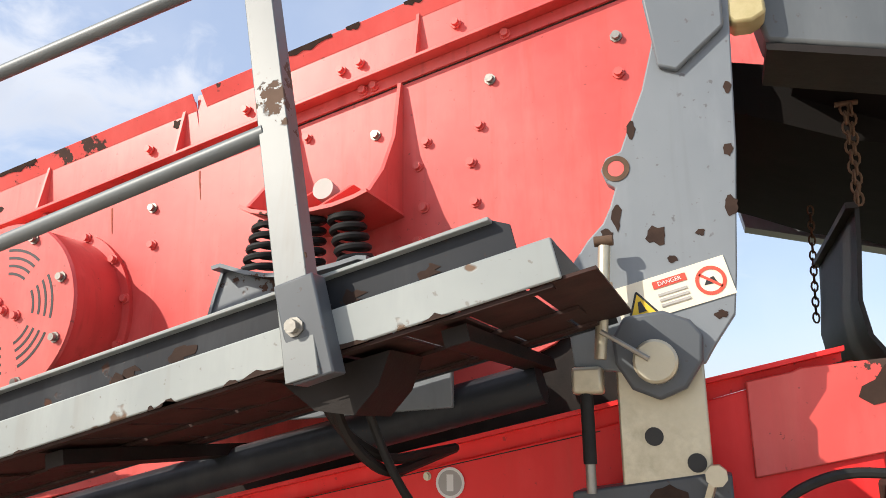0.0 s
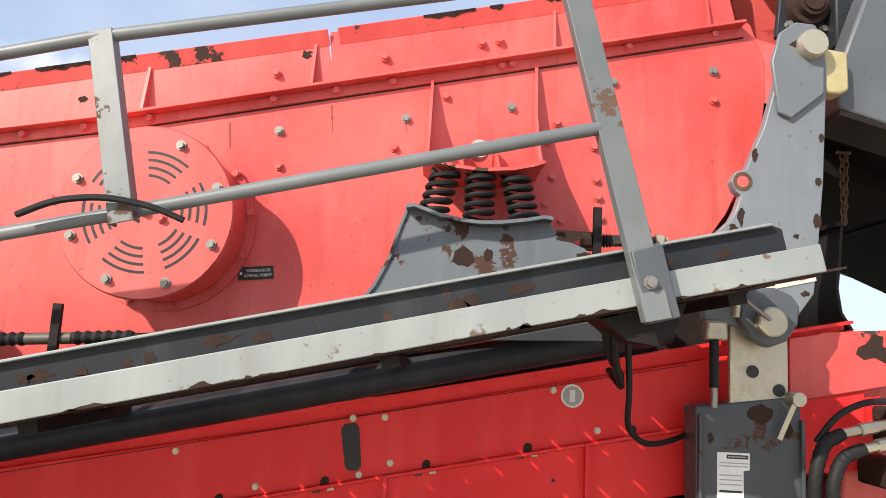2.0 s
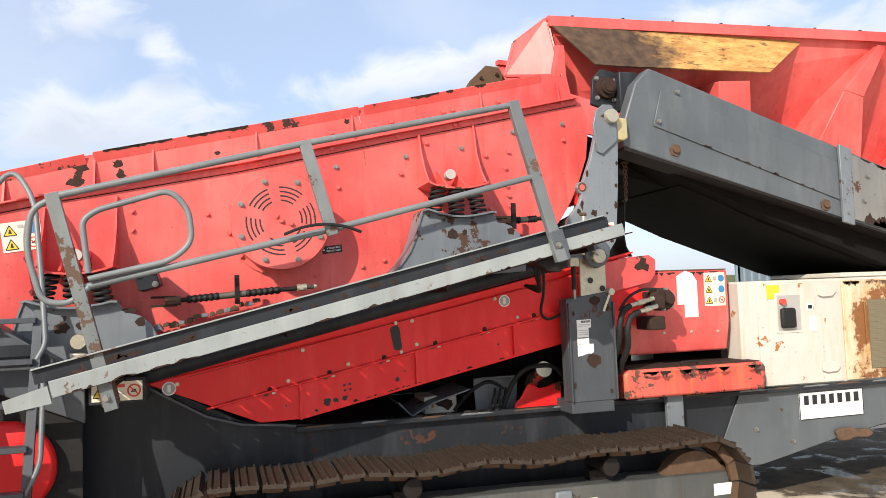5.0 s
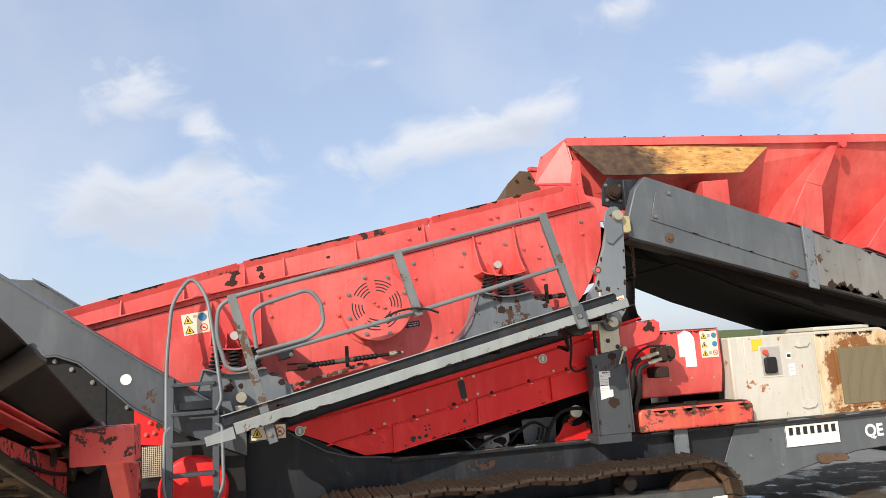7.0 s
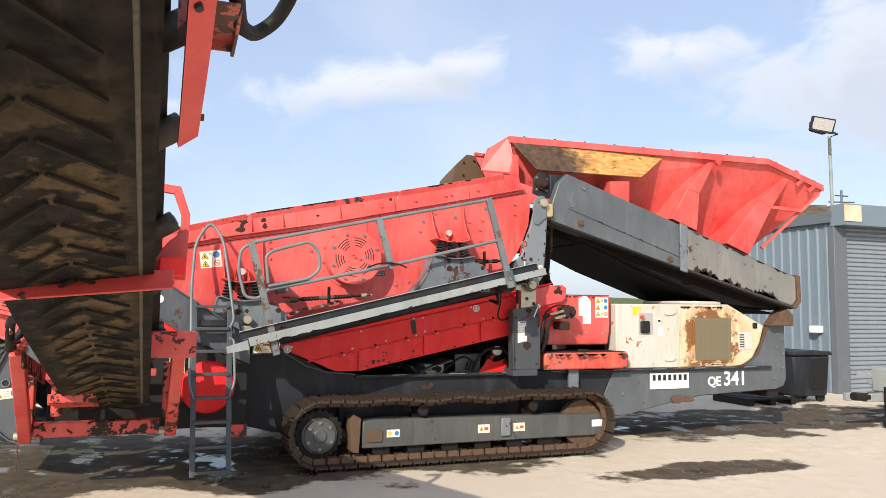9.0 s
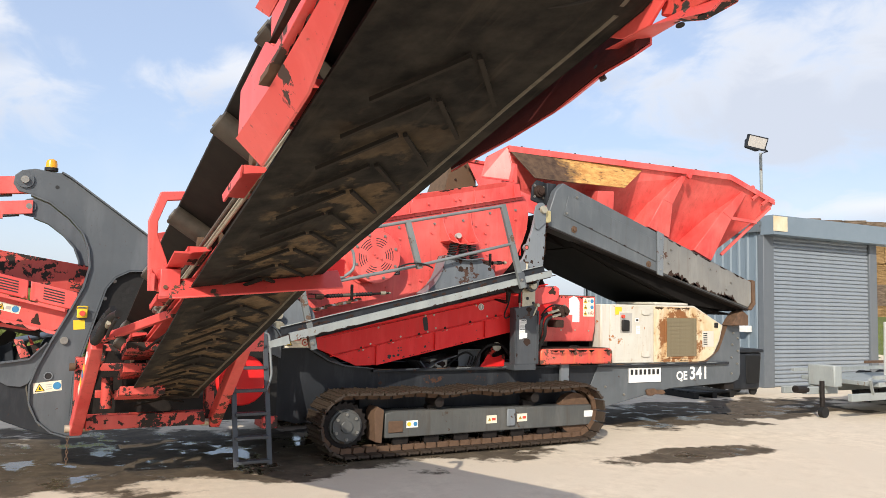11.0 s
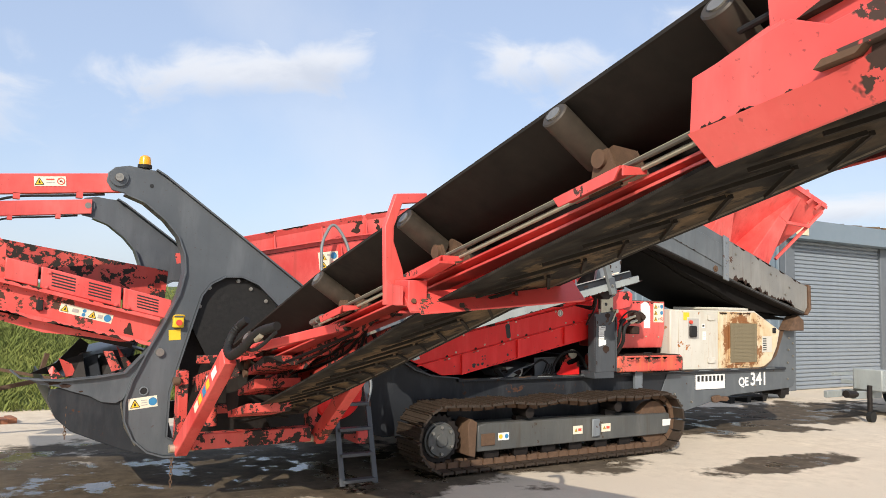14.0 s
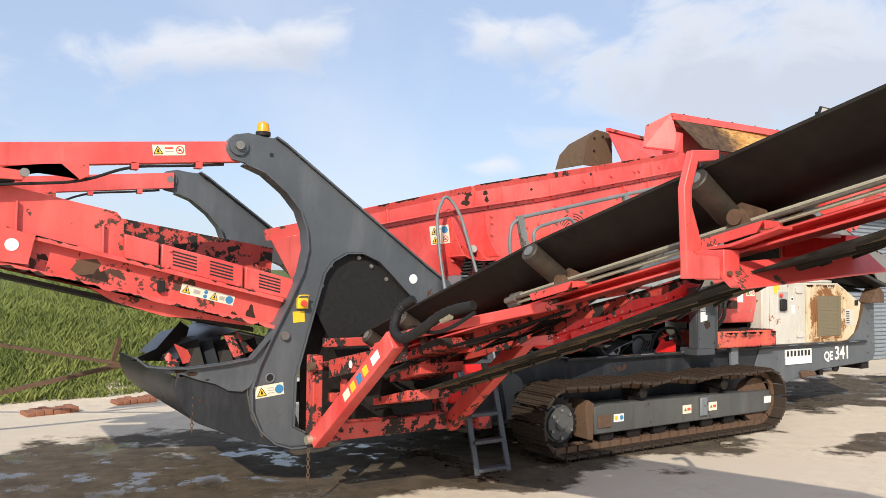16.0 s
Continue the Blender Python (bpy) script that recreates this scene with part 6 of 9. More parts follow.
# the folding side flap, clay baked on its rear half
def flap_clay():
    m, n, l, b = material("clay_baked_flap", 0.85)
    b.inputs["Specular IOR Level"].default_value = 0.2
    c, x = n.new("ShaderNodeTexCoord"), n.new("ShaderNodeSeparateXYZ")
    l.new(c.outputs["Object"], x.inputs["Vector"])
    k = n.new("ShaderNodeMath")
    k.operation = "MULTIPLY_ADD"
    k.inputs[1].default_value = 1.6
    l.new(noise_node(n, l, 2.2, 6, 0.65, (1, 1, 2)), k.inputs[0])
    l.new(x.outputs["X"], k.inputs[2])
    brown = mix(n, l, ramp(n, l, noise_node(n, l, 9.0, 6), 0.35, 0.65), (0.050, 0.032, 0.024), (0.115, 0.072, 0.046))
    ochre = mix(n, l, ramp(n, l, noise_node(n, l, 7.0, 8, 0.7, (1, 1, 3)), 0.38, 0.62), (0.62, 0.36, 0.12), (0.40, 0.19, 0.06))
    scratch = ramp(n, l, noise_node(n, l, 12.0, 8, 0.7, (0.6, 1, 2.5)), 0.56, 0.63)
    ochre = mix(n, l, times(n, l, scratch, 0.8), ochre, (0.10, 0.055, 0.03))
    l.new(mix(n, l, ramp(n, l, k.outputs["Value"], 1.25, 1.55), brown, ochre), b.inputs["Base Color"])
    bump(n, l, b, noise_node(n, l, 14.0, 6), 0.4, 0.006)
    return m
FLAP = flap_clay()
FT = [Vector(p) for p in ((-0.326, 2.68, 3.835), (1.904, 2.50, 3.797), (-0.098, 2.43, 3.460), (1.426, 2.36, 3.457))]
def on_flap(u, v, out=0.0):
    p = FT[0].lerp(FT[1], u).lerp(FT[2].lerp(FT[3], u), v)
    return p + Vector((0.0, -0.9, -0.4)) * out
part("side_flap", plate(B(), [on_flap(0, 0), on_flap(1, 0), on_flap(1, 1), on_flap(0.16, 1.02), on_flap(0, 1)], -0.012), FLAP, hopper, "clay-caked folding side flap")
part("far_flap", prism(B(), [(-0.653, 3.40), (-0.568, 3.771), (-0.408, 3.924), (-0.118, 3.902), (-0.10, 3.40)], 3.99, 4.01), CLAY, hopper, "brown rusty end flap")
part("flap_side", plate(B(), [(-0.653, 4.0, 3.40), (-0.568, 4.0, 3.771), (-0.408, 4.0, 3.924), (-0.42, 4.55, 3.80), (-0.60, 4.55, 3.62), (-0.68, 4.55, 3.40)], 0.012), CLAY, hopper)
copies("flap_bolt", mesh("flap_bolt", disc(B(), (0, 0, 0), (0, -1, 0), 0.016, 0.02, 8)), [Matrix.Translation((x, 3.99, z)) for x, z in ((-0.46, 3.80), (-0.47, 3.62), (-0.30, 3.84))], hopper, RUST_DARK)

# engine cabinet
cab = [(1.06, 0.94), (1.06, 1.78), (2.88, 1.79), (3.50, 1.50), (3.42, 1.25), (3.28, 1.03), (3.1, 0.95), (2.9, 0.92)]
engine = part("engine_cabinet", prism(B(), cab, 2.42, 4.1), WHITE, machine, "cream engine cabinet streaked with rust", bevel=0.015)
part("side_door", prism(B(), [(1.22, 0.95), (2.02, 0.945), (2.02, 1.755), (1.22, 1.76)], 2.408, 2.419), WHITE, engine, bevel=0.005)
part("grille_door", prism(B(), [(2.05, 0.95), (2.92, 0.945), (3.08, 0.96), (3.25, 1.05), (3.39, 1.27), (3.45, 1.50), (2.87, 1.765), (2.05, 1.765)], 2.404, 2.419), RUSTY, engine, "rust-streaked grille door", bevel=0.005)
part("grille_frame", prism(B(), [(2.26, 1.0), (2.92, 1.0), (2.92, 1.63), (2.26, 1.63)], 2.394, 2.403), RUSTY, engine, bevel=0.004)
GRILLE = plain("dusty_grille", (0.11, 0.085, 0.045), (0.26, 0.22, 0.14), 60.0, 0.9, strength=0.6)
part("grille", prism(B(), [(2.29, 1.03), (2.89, 1.03), (2.89, 1.60), (2.29, 1.60)], 2.390, 2.394), GRILLE, engine)
copies("grille_bar", mesh("grille_bar", box(B(), 0, 0.004, 2.387, 2.390, 1.03, 1.60)), [Matrix.Translation((2.295 + 0.02 * k, 0, 0)) for k in range(30)], engine, GRILLE)
copies("grille_bar", mesh("grille_bar", box(B(), 2.29, 2.89, 2.385, 2.387, 0, 0.018)), [Matrix.Translation((0, 0, 1.035 + 0.02 * k)) for k in range(28)], engine, GRILLE)
vent = part("vent", box(B(), 3.03, 3.27, 2.399, 2.403, 1.17, 1.41), WHITE, engine)
for k in range(6):
    part("slot", box(B(), 3.05, 3.13, 2.396, 2.3985, 1.20 + 0.033 * k, 1.215 + 0.033 * k), BLACK, vent)
part("latch", box(B(), 3.28, 3.36, 2.385, 2.403, 1.46, 1.54), RUBBER, engine, bevel=0.01)
for z in (1.68, 1.07):
    part("hinge", prism(B(), [(1.80, z - 0.03), (1.84, z - 0.045), (1.94, z - 0.04), (1.98, z), (1.94, z + 0.04), (1.84, z + 0.045), (1.80, z + 0.03)], 2.388, 2.407), WHITE, engine, bevel=0.004)
recess = part("control_recess", box(B(), 1.38, 1.64, 2.403, 2.4075, 1.36, 1.68), WHITE, engine, bevel=0.004)
part("recess_back", box(B(), 1.40, 1.62, 2.400, 2.4028, 1.38, 1.66), GREYPRINT, recess)
part("switch_unit", box(B(), 1.41, 1.55, 2.36, 2.3995, 1.40, 1.56), RUBBER, recess, bevel=0.02)
part("stop_button", disc(B(), (1.44, 2.3995, 1.61), (0, -1, 0), 0.025, 0.03, 14), REDPRINT, recess)
sticker(engine, (1.37, 2.4075, 1.69), 0.12, 0.11, [], YELLOW, label="yellow label", name="yellow_label")
sticker(engine, (1.72, 2.4075, 1.56), 0.06, 0.06, [("bar", 0, 0, 0.04, 0.03, BLACK)], STICKER, name="label")
sticker(engine, (1.74, 2.4075, 1.42), 0.07, 0.12, [("bar", 0, 0.02, 0.05, 0.004, GREYPRINT), ("bar", 0, -0.01, 0.05, 0.004, GREYPRINT)], STICKER, name="label")
part("roof_lid", box(B(), 2.1, 2.78, 2.45, 3.3, 1.79, 1.83), WHITE, engine, bevel=0.01)
part("duct", box(B(), 1.0, 1.06, 2.6, 3.6, 1.0, 1.7), DIRT_AND_SHADE, engine)
part("frame_edge", sheet(B(), [(2.95, 0.905), (3.16, 0.955), (3.41, 1.12), (3.53, 1.35), (3.61, 1.52)], 0.02, YN - 0.03, YN + 0.05), RUST, engine)

tank = part("fuel_tank", prism(B(), [(2.45, 1.88), (2.45, 1.485), (2.50, 1.25), (3.2, 1.25), (3.2, 1.88)], 0.10, 0.985, "x"), RED, machine, "red steel tank with warning stickers", bevel=0.015)
sticker(tank, (0.86, 2.4495, 1.73), 0.19, 0.26, [("tri", -0.055, 0.085, 0.06), ("tri", -0.055, 0.0, 0.06), ("tri", -0.055, -0.085, 0.06), ("dot", 0.06, 0.085, 0.055, BLUE), ("dot", 0.06, 0.0, 0.055, BLUE), ("ban", 0.06, -0.085, 0.055), ("bar", 0.0, 0.085, 0.03, 0.03, GREYPRINT), ("bar", 0.0, -0.085, 0.03, 0.03, GREYPRINT)], label="pale sticker with warning signs", name="warning_sticker")
part("torn_label", prism(B(), [(0.52, 1.62), (0.58, 1.62), (0.58, 1.52), (0.70, 1.52), (0.70, 1.80), (0.66, 1.86), (0.60, 1.88), (0.52, 1.84)], 2.446, 2.449), STICKER, tank, "torn white label")
bolts(tank, [(0.40, 1.41), (0.64, 1.41), (0.88, 1.40)], 2.467, ZINC, bolt_zinc)
part("top_dirt", box(B(), 0.26, 0.98, 2.46, 3.18, 1.881, 1.89), RUST, tank)
step = part("step_box", prism(B(), [(-0.07, 0.955), (1.15, 0.955), (1.15, 1.13), (1.12, 1.165), (-0.04, 1.165), (-0.07, 1.13)], 2.27, 2.9), paint("red_paint_with_rust_runs", (0.60, 0.06, 0.045), (0.66, 0.13, 0.09), rust=(0.09, 0.045, 0.03), chips=0.60, streak=0.8, stain=(0.6, 0.2, 0.05)), machine, "red step box with rust runs", bevel=0.02)
part("step_top", prism(B(), [(-0.03, 2.29), (1.11, 2.29), (1.10, 2.55), (1.0, 2.86), (-0.03, 2.86)], 1.166, 1.172, "z"), RUST_DARK, step)
part("handle", tube(B(), rounded([(0.42, 2.3, 1.165), (0.42, 2.29, 1.20), (0.56, 2.29, 1.20), (0.56, 2.3, 1.165)], 0.02), 0.008, 6), RUBBER, step)

# nameplates on the frame, as plain blocks
plate_ob = sticker(chassis, (1.90, YN - 0.0125, 0.765), 0.64, 0.22, [("bar", 0.0, 0.107, 0.64, 0.006, BLACK), ("bar", 0.0, -0.107, 0.64, 0.006, BLACK), ("bar", 0.317, 0, 0.006, 0.21, BLACK), ("bar", -0.317, 0, 0.006, 0.21, BLACK)]
                   + [("bar", -0.25 + 0.083 * k, 0.045, 0.045, 0.075, BLACK) for k in range(7)], STICKER, label="white maker's plate with dark blocks", name="maker_plate")
lettering("model_mark", "341", 0.27, Matrix.Translation((2.99, YN - 0.0155, 0.765)) @ Matrix.Rotation(radians(90), 4, "X"), STICKER, chassis, bold=0.006)
lettering("model_mark", "QE", 0.17, Matrix.Translation((2.635, YN - 0.0155, 0.735)) @ Matrix.Rotation(radians(90), 4, "X"), STICKER, chassis, bold=0.006)
for x, mat in ((-1.01, CREAM), (-0.565, CREAM), (0.475, STICKER), (-2.08, STICKER)):
    items = [("tri", -0.03, 0.0, 0.04), ("bar", 0.03, 0.0, 0.05, 0.03, REDPRINT)] if mat is CREAM else ([("dot", 0.04, 0, 0.05, BLUE), ("dot", -0.04, 0, 0.05, YELLOW)] if x < -2 else [])
    sticker(near_track, (x, 1.9595, 0.345), 0.145, 0.08 if mat is STICKER else 0.095, items, mat, label="worn track label", name="track_label")
part("socket", box(B(), -2.38, -2.20, 1.945, 1.9595, 0.26, 0.39), RUST, near_track, bevel=0.01)
part("guard_lug", box(B(), -0.80, -0.68, 1.93, 1.9595, 0.25, 0.46), GREY, near_track, bevel=0.02)
sticker(machine, (-3.43, 2.0995, 1.27), 0.27, 0.11, [("tri", -0.09, 0, 0.075), ("ban", 0.09, 0, 0.075), ("bar", 0, 0.03, 0.08, 0.018, REDPRINT), ("bar", 0, -0.015, 0.07, 0.006, GREYPRINT)], label="pale warning sticker", name="warning_sticker")
part("sticker_mount", box(B(), -3.58, -3.28, 2.10, 2.45, 1.20, 1.34), GREY_DARK, chassis)
gp = sticker(screen, (-2.13, YN - 0.001, 2.09), 0.135, 0.05, [("dot", -0.055, 0, 0.01, STICKER)], BLACK, lean=6, label="small black grease point plate", name="grease_plate")
for k, words in enumerate(("SCREEN BOX", "GREASE POINT")):
    lettering("plate_words", words, 0.0155, Matrix.Translation((-2.12, YN - 0.0046, 2.10 - 0.019 * k)) @ Matrix.Rotation(radians(-6), 4, "Y") @ Matrix.Rotation(radians(90), 4, "X"), STICKER, screen)
sticker(screen, (-4.0, YN - 0.001, 2.20), 0.22, 0.18, [("tri", -0.06, 0.04, 0.07), ("tri", -0.06, -0.045, 0.07), ("dot", 0.06, 0.045, 0.07, BLUE), ("ban", 0.06, -0.045, 0.065), ("bar", 0, 0.06, 0.03, 0.02, GREYPRINT)], lean=8, label="pale warning sticker", name="warning_sticker")

# front bows
front_edge = [(-5.50, 0.40), (-5.62, 0.40), (-5.76, 0.45), (-5.88, 0.56), (-5.95, 0.72), (-5.955, 0.88), (-5.90, 1.06), (-5.80, 1.28), (-5.66, 1.56), (-5.55, 1.80), (-5.505, 2.0), (-5.52, 2.16), (-5.58, 2.32), (-5.70, 2.46), (-5.88, 2.60), (-6.04, 2.66)]
knuckle = [(-6.15, 2.68), (-6.195, 2.75), (-6.185, 2.83), (-6.13, 2.88), (-6.02, 2.905), (-5.90, 2.89)]
back_edge = [(-5.80, 2.885), (-5.72, 2.84), (-4.39, 1.89), (-3.67, 1.41), (-3.60, 1.30)]
arch = [(-3.60, 1.10), (-4.05, 1.30), (-4.45, 1.55), (-4.72, 1.81), (-4.84, 1.92), (-5.0, 1.985), (-5.15, 1.98), (-5.28, 1.91), (-5.36, 1.80), (-5.44, 1.52), (-5.60, 0.95), (-5.61, 0.56), (-5.50, 0.50)]
def front_bow(y0, out):
    b = part("front_bow", prism(B(), front_edge + knuckle + back_edge + arch, y0, y0 + 0.04), GREY_MID, machine, "grey swept steel bow carrying the boom", bevel=0.005)
    ya, yb = (y0 - 0.035, y0 + 0.12) if out < 0 else (y0 - 0.08, y0 + 0.075)
    part("edge_flange", sheet(B(), front_edge, 0.014, ya, yb), GREY_MID, b)
    part("edge_flange", sheet(B(), back_edge, 0.014, ya, yb), GREY_MID, b)
    part("edge_flange", sheet(B(), arch[1:], 0.012, ya + 0.015, yb), GREY_MID, b)
    part("pivot_boss", disc(B(), (-6.10, y0 - 0.002, 2.79), (0, -1, 0), 0.075, 0.02, 24), GREY_MID, b)
    part("pivot_pin", disc(B(), (-6.10, y0 - 0.022, 2.79), (0, -1, 0), 0.034, 0.03, 16), STEEL, b)
    return b
bow = front_bow(2.10, -1)
far_bow = front_bow(4.45, 1)
part("cover_panel", prism(B(), [(-3.62, 0.45), (-3.62, 1.12), (-4.06, 1.31), (-4.46, 1.56), (-4.73, 1.82), (-4.85, 1.93), (-5.0, 1.99), (-5.15, 1.985), (-5.29, 1.91), (-5.37, 1.80), (-5.44, 1.55), (-5.20, 1.10), (-4.9, 0.95), (-4.6, 0.5)], 2.145, 2.16), RUBBER, bow, "dark cover panel with screws")
part("cover_fold", prism(B(), [(-4.66, 1.2), (-4.655, 1.2), (-4.655, 1.80), (-4.66, 1.80)], 2.135, 2.145), GREY_DARK, bow)
bolts(bow, [(-5.28, 1.87), (-5.02, 1.94), (-4.75, 1.76), (-5.36, 1.70), (-4.9, 1.87), (-4.5, 1.55)], 2.143, STEEL)
part("bolt", disc(B(), (-5.695, 2.10, 1.295), (0, -1, 0), 0.035, 0.03, 16), STEEL, bow)
part("hole", disc(B(), (-5.81, 2.0995, 0.965), (0, -1, 0), 0.03, 0.002, 20), BLACK, bow)
part("hole_rim", ring(B(), (-5.81, 2.0985, 0.965), (0, -1, 0), 0.03, 0.038, 0.012), GREY, bow)
part("hole", disc(B(), (-5.83, 2.0995, 2.745), (0, -1, 0), 0.018, 0.002, 14), BLACK, bow)
sticker(bow, (-4.50, 2.0995, 1.765), 0.001, 0.001, [("dot", 0, 0, 0.085, STICKER)], STICKER, name="round_sticker", label="white round sticker")
sticker(bow, (-5.81, 2.0995, 0.865), 0.235, 0.095, [("tri", -0.065, 0, 0.075), ("dot", 0.08, 0, 0.07, BLUE), ("bar", 0.01, 0.02, 0.05, 0.006, GREYPRINT), ("bar", 0.01, 0, 0.05, 0.006, GREYPRINT), ("bar", 0.01, -0.02, 0.05, 0.006, GREYPRINT)], lean=6, label="pale warning sticker", name="warning_sticker")
stop = part("emergency_stop", box(B(), -5.60, -5.51, 2.05, 2.0995, 1.51, 1.60), YELLOW, bow, "yellow emergency stop box", bevel=0.008)
part("stop_button", disc(B(), (-5.555, 2.05, 1.555), (0, -1, 0), 0.026, 0.025, 14), REDPRINT, stop)
part("guard_hoop", tube(B(), rounded([(-5.60, 2.08, 1.59), (-5.60, 2.03, 1.62), (-5.51, 2.03, 1.62), (-5.51, 2.08, 1.59)], 0.02), 0.006, 6), YELLOW, stop)
sticker(bow, (-5.575, 2.0995, 1.445), 0.10, 0.09, [], YELLOW, lean=4, label="yellow label", name="yellow_label")
beacon = part("beacon", tube(B(), [(-5.89, 2.14, 2.90), (-5.89, 2.14, 2.93)], 0.06, 20), RUBBER, machine, "amber warning beacon")
part("dome", tube(B(), [(-5.89, 2.14, 2.93), (-5.89, 2.14, 2.98), (-5.89, 2.14, 3.0), (-5.89, 2.14, 3.015)], [0.052, 0.048, 0.042, 0.02], 20), AMBER, beacon)

# chute between the bows, bent and torn
bowl = [(-6.535, 1.01), (-6.54, 0.918), (-6.477, 0.767), (-6.358, 0.652), (-6.142, 0.554), (-5.963, 0.475), (-5.78, 0.42), (-5.5, 0.40)]
lip = part("front_chute", sheet(B(), bowl, 0.015, 2.145, 4.44), GREY_DARK, machine, "dented dark grey chute with torn red scraps")
part("bowl_cheek", prism(B(), [(-6.525, 1.0)] + bowl[1:] + [(-5.62, 0.80), (-5.97, 1.10)], 2.118, 2.140), GREY_DARK, lip, bevel=0.006)
part("bare_edge", sheet(B(), [(-5.985, 1.03), (-5.99, 0.85), (-5.95, 0.66), (-5.86, 0.50)], 0.012, 2.108, 2.117), HOSE_GREY, lip)
part("torn_lip", sheet(B(), [(-6.814, 1.173), (-6.742, 1.11), (-6.60, 1.09), (-6.452, 1.081), (-6.20, 1.10), (-5.977, 1.13), (-5.84, 1.28)], -0.012, 2.05, 2.14), GREY_MID, lip)
part("side_cheek", prism(B(), [(-6.70, 1.10), (-6.452, 1.085), (-6.20, 1.105), (-5.977, 1.13), (-5.85, 1.27), (-5.80, 1.25), (-5.90, 1.03), (-5.972, 0.90), (-6.03, 0.87), (-6.14, 0.885), (-6.238, 0.941), (-6.38, 0.985), (-6.492, 1.028), (-6.60, 1.045)], 2.092, 2.104), GREY_MID, lip, bevel=0.003)
random.seed(37)
for x, z, r in ((-6.50, 1.06, 0.035), (-6.42, 1.03, 0.03), (-6.55, 1.07, 0.02), (-6.30, 0.98, 0.012)):
    part("paint_chip", prism(B(), [(x + 1.6 * r * math.cos(a) * random.uniform(0.5, 1.1), z + 0.7 * r * math.sin(a) * random.uniform(0.5, 1.1)) for a in (2 * math.pi * i / 12 for i in range(12))], 2.0905, 2.0918), RUST_DARK, lip)
part("back_plate", sheet(B(), [(-6.36, 1.02), (-6.18, 1.20), (-5.8, 1.28), (-5.5, 1.2), (-5.4, 1.0)], 0.015, 2.9, 4.3), GREY_MID, lip)
part("side_ear", prism(B(), [(-6.62, 1.02), (-6.40, 1.12), (-6.20, 1.36), (-6.12, 1.30), (-6.2, 1.0)], 3.4, 3.42), DIRT_AND_SHADE, lip)
random.seed(9)
for k in (1, 2, 5, 6):
    x, y = -6.60 + 0.11 * k, random.uniform(2.25, 2.8)
    p = Vector((x, y, 1.02 + 0.02 * k))
    part("torn_scrap", plate(B(), [p, p + Vector((0.08, 0.01, 0.02)), p + Vector((random.uniform(-0.02, 0.05), 0.05, random.uniform(0.10, 0.2))), p + Vector((random.uniform(-0.1, -0.03), 0.06, random.uniform(0.10, 0.2)))], 0.008), RED_HALF, lip)
for k in range(5):
    x = -6.35 + 0.12 * k
    part("dent_fold", plate(B(), [(x, 2.5 + 0.1 * (k % 2), 1.0), (x + 0.13, 2.45, 1.02), (x + 0.10, 2.6, 1.25), (x - 0.02, 2.7, 1.2)], 0.01), GREY_DARK if k % 2 else DIRT_AND_SHADE, lip)
copies("chain_link", link, [Matrix.Translation((-6.40, 2.13, 0.88 - 0.030 * k)) @ Matrix.Rotation(radians(90 * (k % 2)), 4, "Z") for k in range(10)], lip)

# boom
def boom(y0, y1, dz):
    b = part("boom", prism(B(), [(-6.06, 2.67 + dz), (-6.06, 2.835 + dz), (-8.9, 2.512 + dz), (-8.9, 2.350 + dz)], y0, y1), RED, machine, "red box-section boom", bevel=0.006)
    part("ram_bracket", prism(B(), [(-7.16, 2.555 + dz), (-7.16, 2.46 + dz), (-7.22, 2.43 + dz), (-7.28, 2.46 + dz), (-7.34, 2.53 + dz), (-7.50, 2.51 + dz), (-7.57, 2.40 + dz), (-7.72, 2.40 + dz), (-7.72, 2.48 + dz)], y0 - 0.01, y1 + 0.01), RED_WORN, b, bevel=0.004)
    part("ram_pin", disc(B(), (-7.56, y0 - 0.01, 2.45 + dz), (0, -1, 0), 0.03, 0.03, 14), STEEL, b)
    part("ram", tube(B(), [(-7.62, (y0 + y1) / 2, 2.42 + dz), (-8.8, (y0 + y1) / 2, 2.188 + dz)], 0.035, 12), RUBBER, b)
    line = [(-6.2, y0 + 0.03, 2.64 + dz), (-6.5, y0 + 0.02, 2.60 + dz), (-6.9, y0 + 0.02, 2.56 + dz), (-7.2, y0 + 0.02, 2.42 + dz), (-7.9, y0 + 0.02, 2.34 + dz), (-8.8, y0 + 0.02, 2.225 + dz)]
    part("cable", tube(B(), rounded(line, 0.15), 0.011, 8), RUBBER, b)
    for x, z in ((-6.42, 2.61), (-6.88, 2.56)):
        part("cable_clip", box(B(), x, x + 0.05, y0, y1, z + dz - 0.02, z + dz + 0.03), RED, b)
    return b
boom_near = boom(2.115, 2.19, 0.0)
boom(4.40, 4.475, 0.03)
sticker(boom_near, (-6.62, 2.1145, 2.705), 0.235, 0.08, [("tri", -0.08, 0, 0.065), ("ban", 0.08, 0, 0.06), ("bar", 0.0, 0.015, 0.06, 0.012, REDPRINT), ("bar", 0, -0.01, 0.06, 0.005, GREYPRINT)], lean=6, label="pale warning sticker", name="warning_sticker")

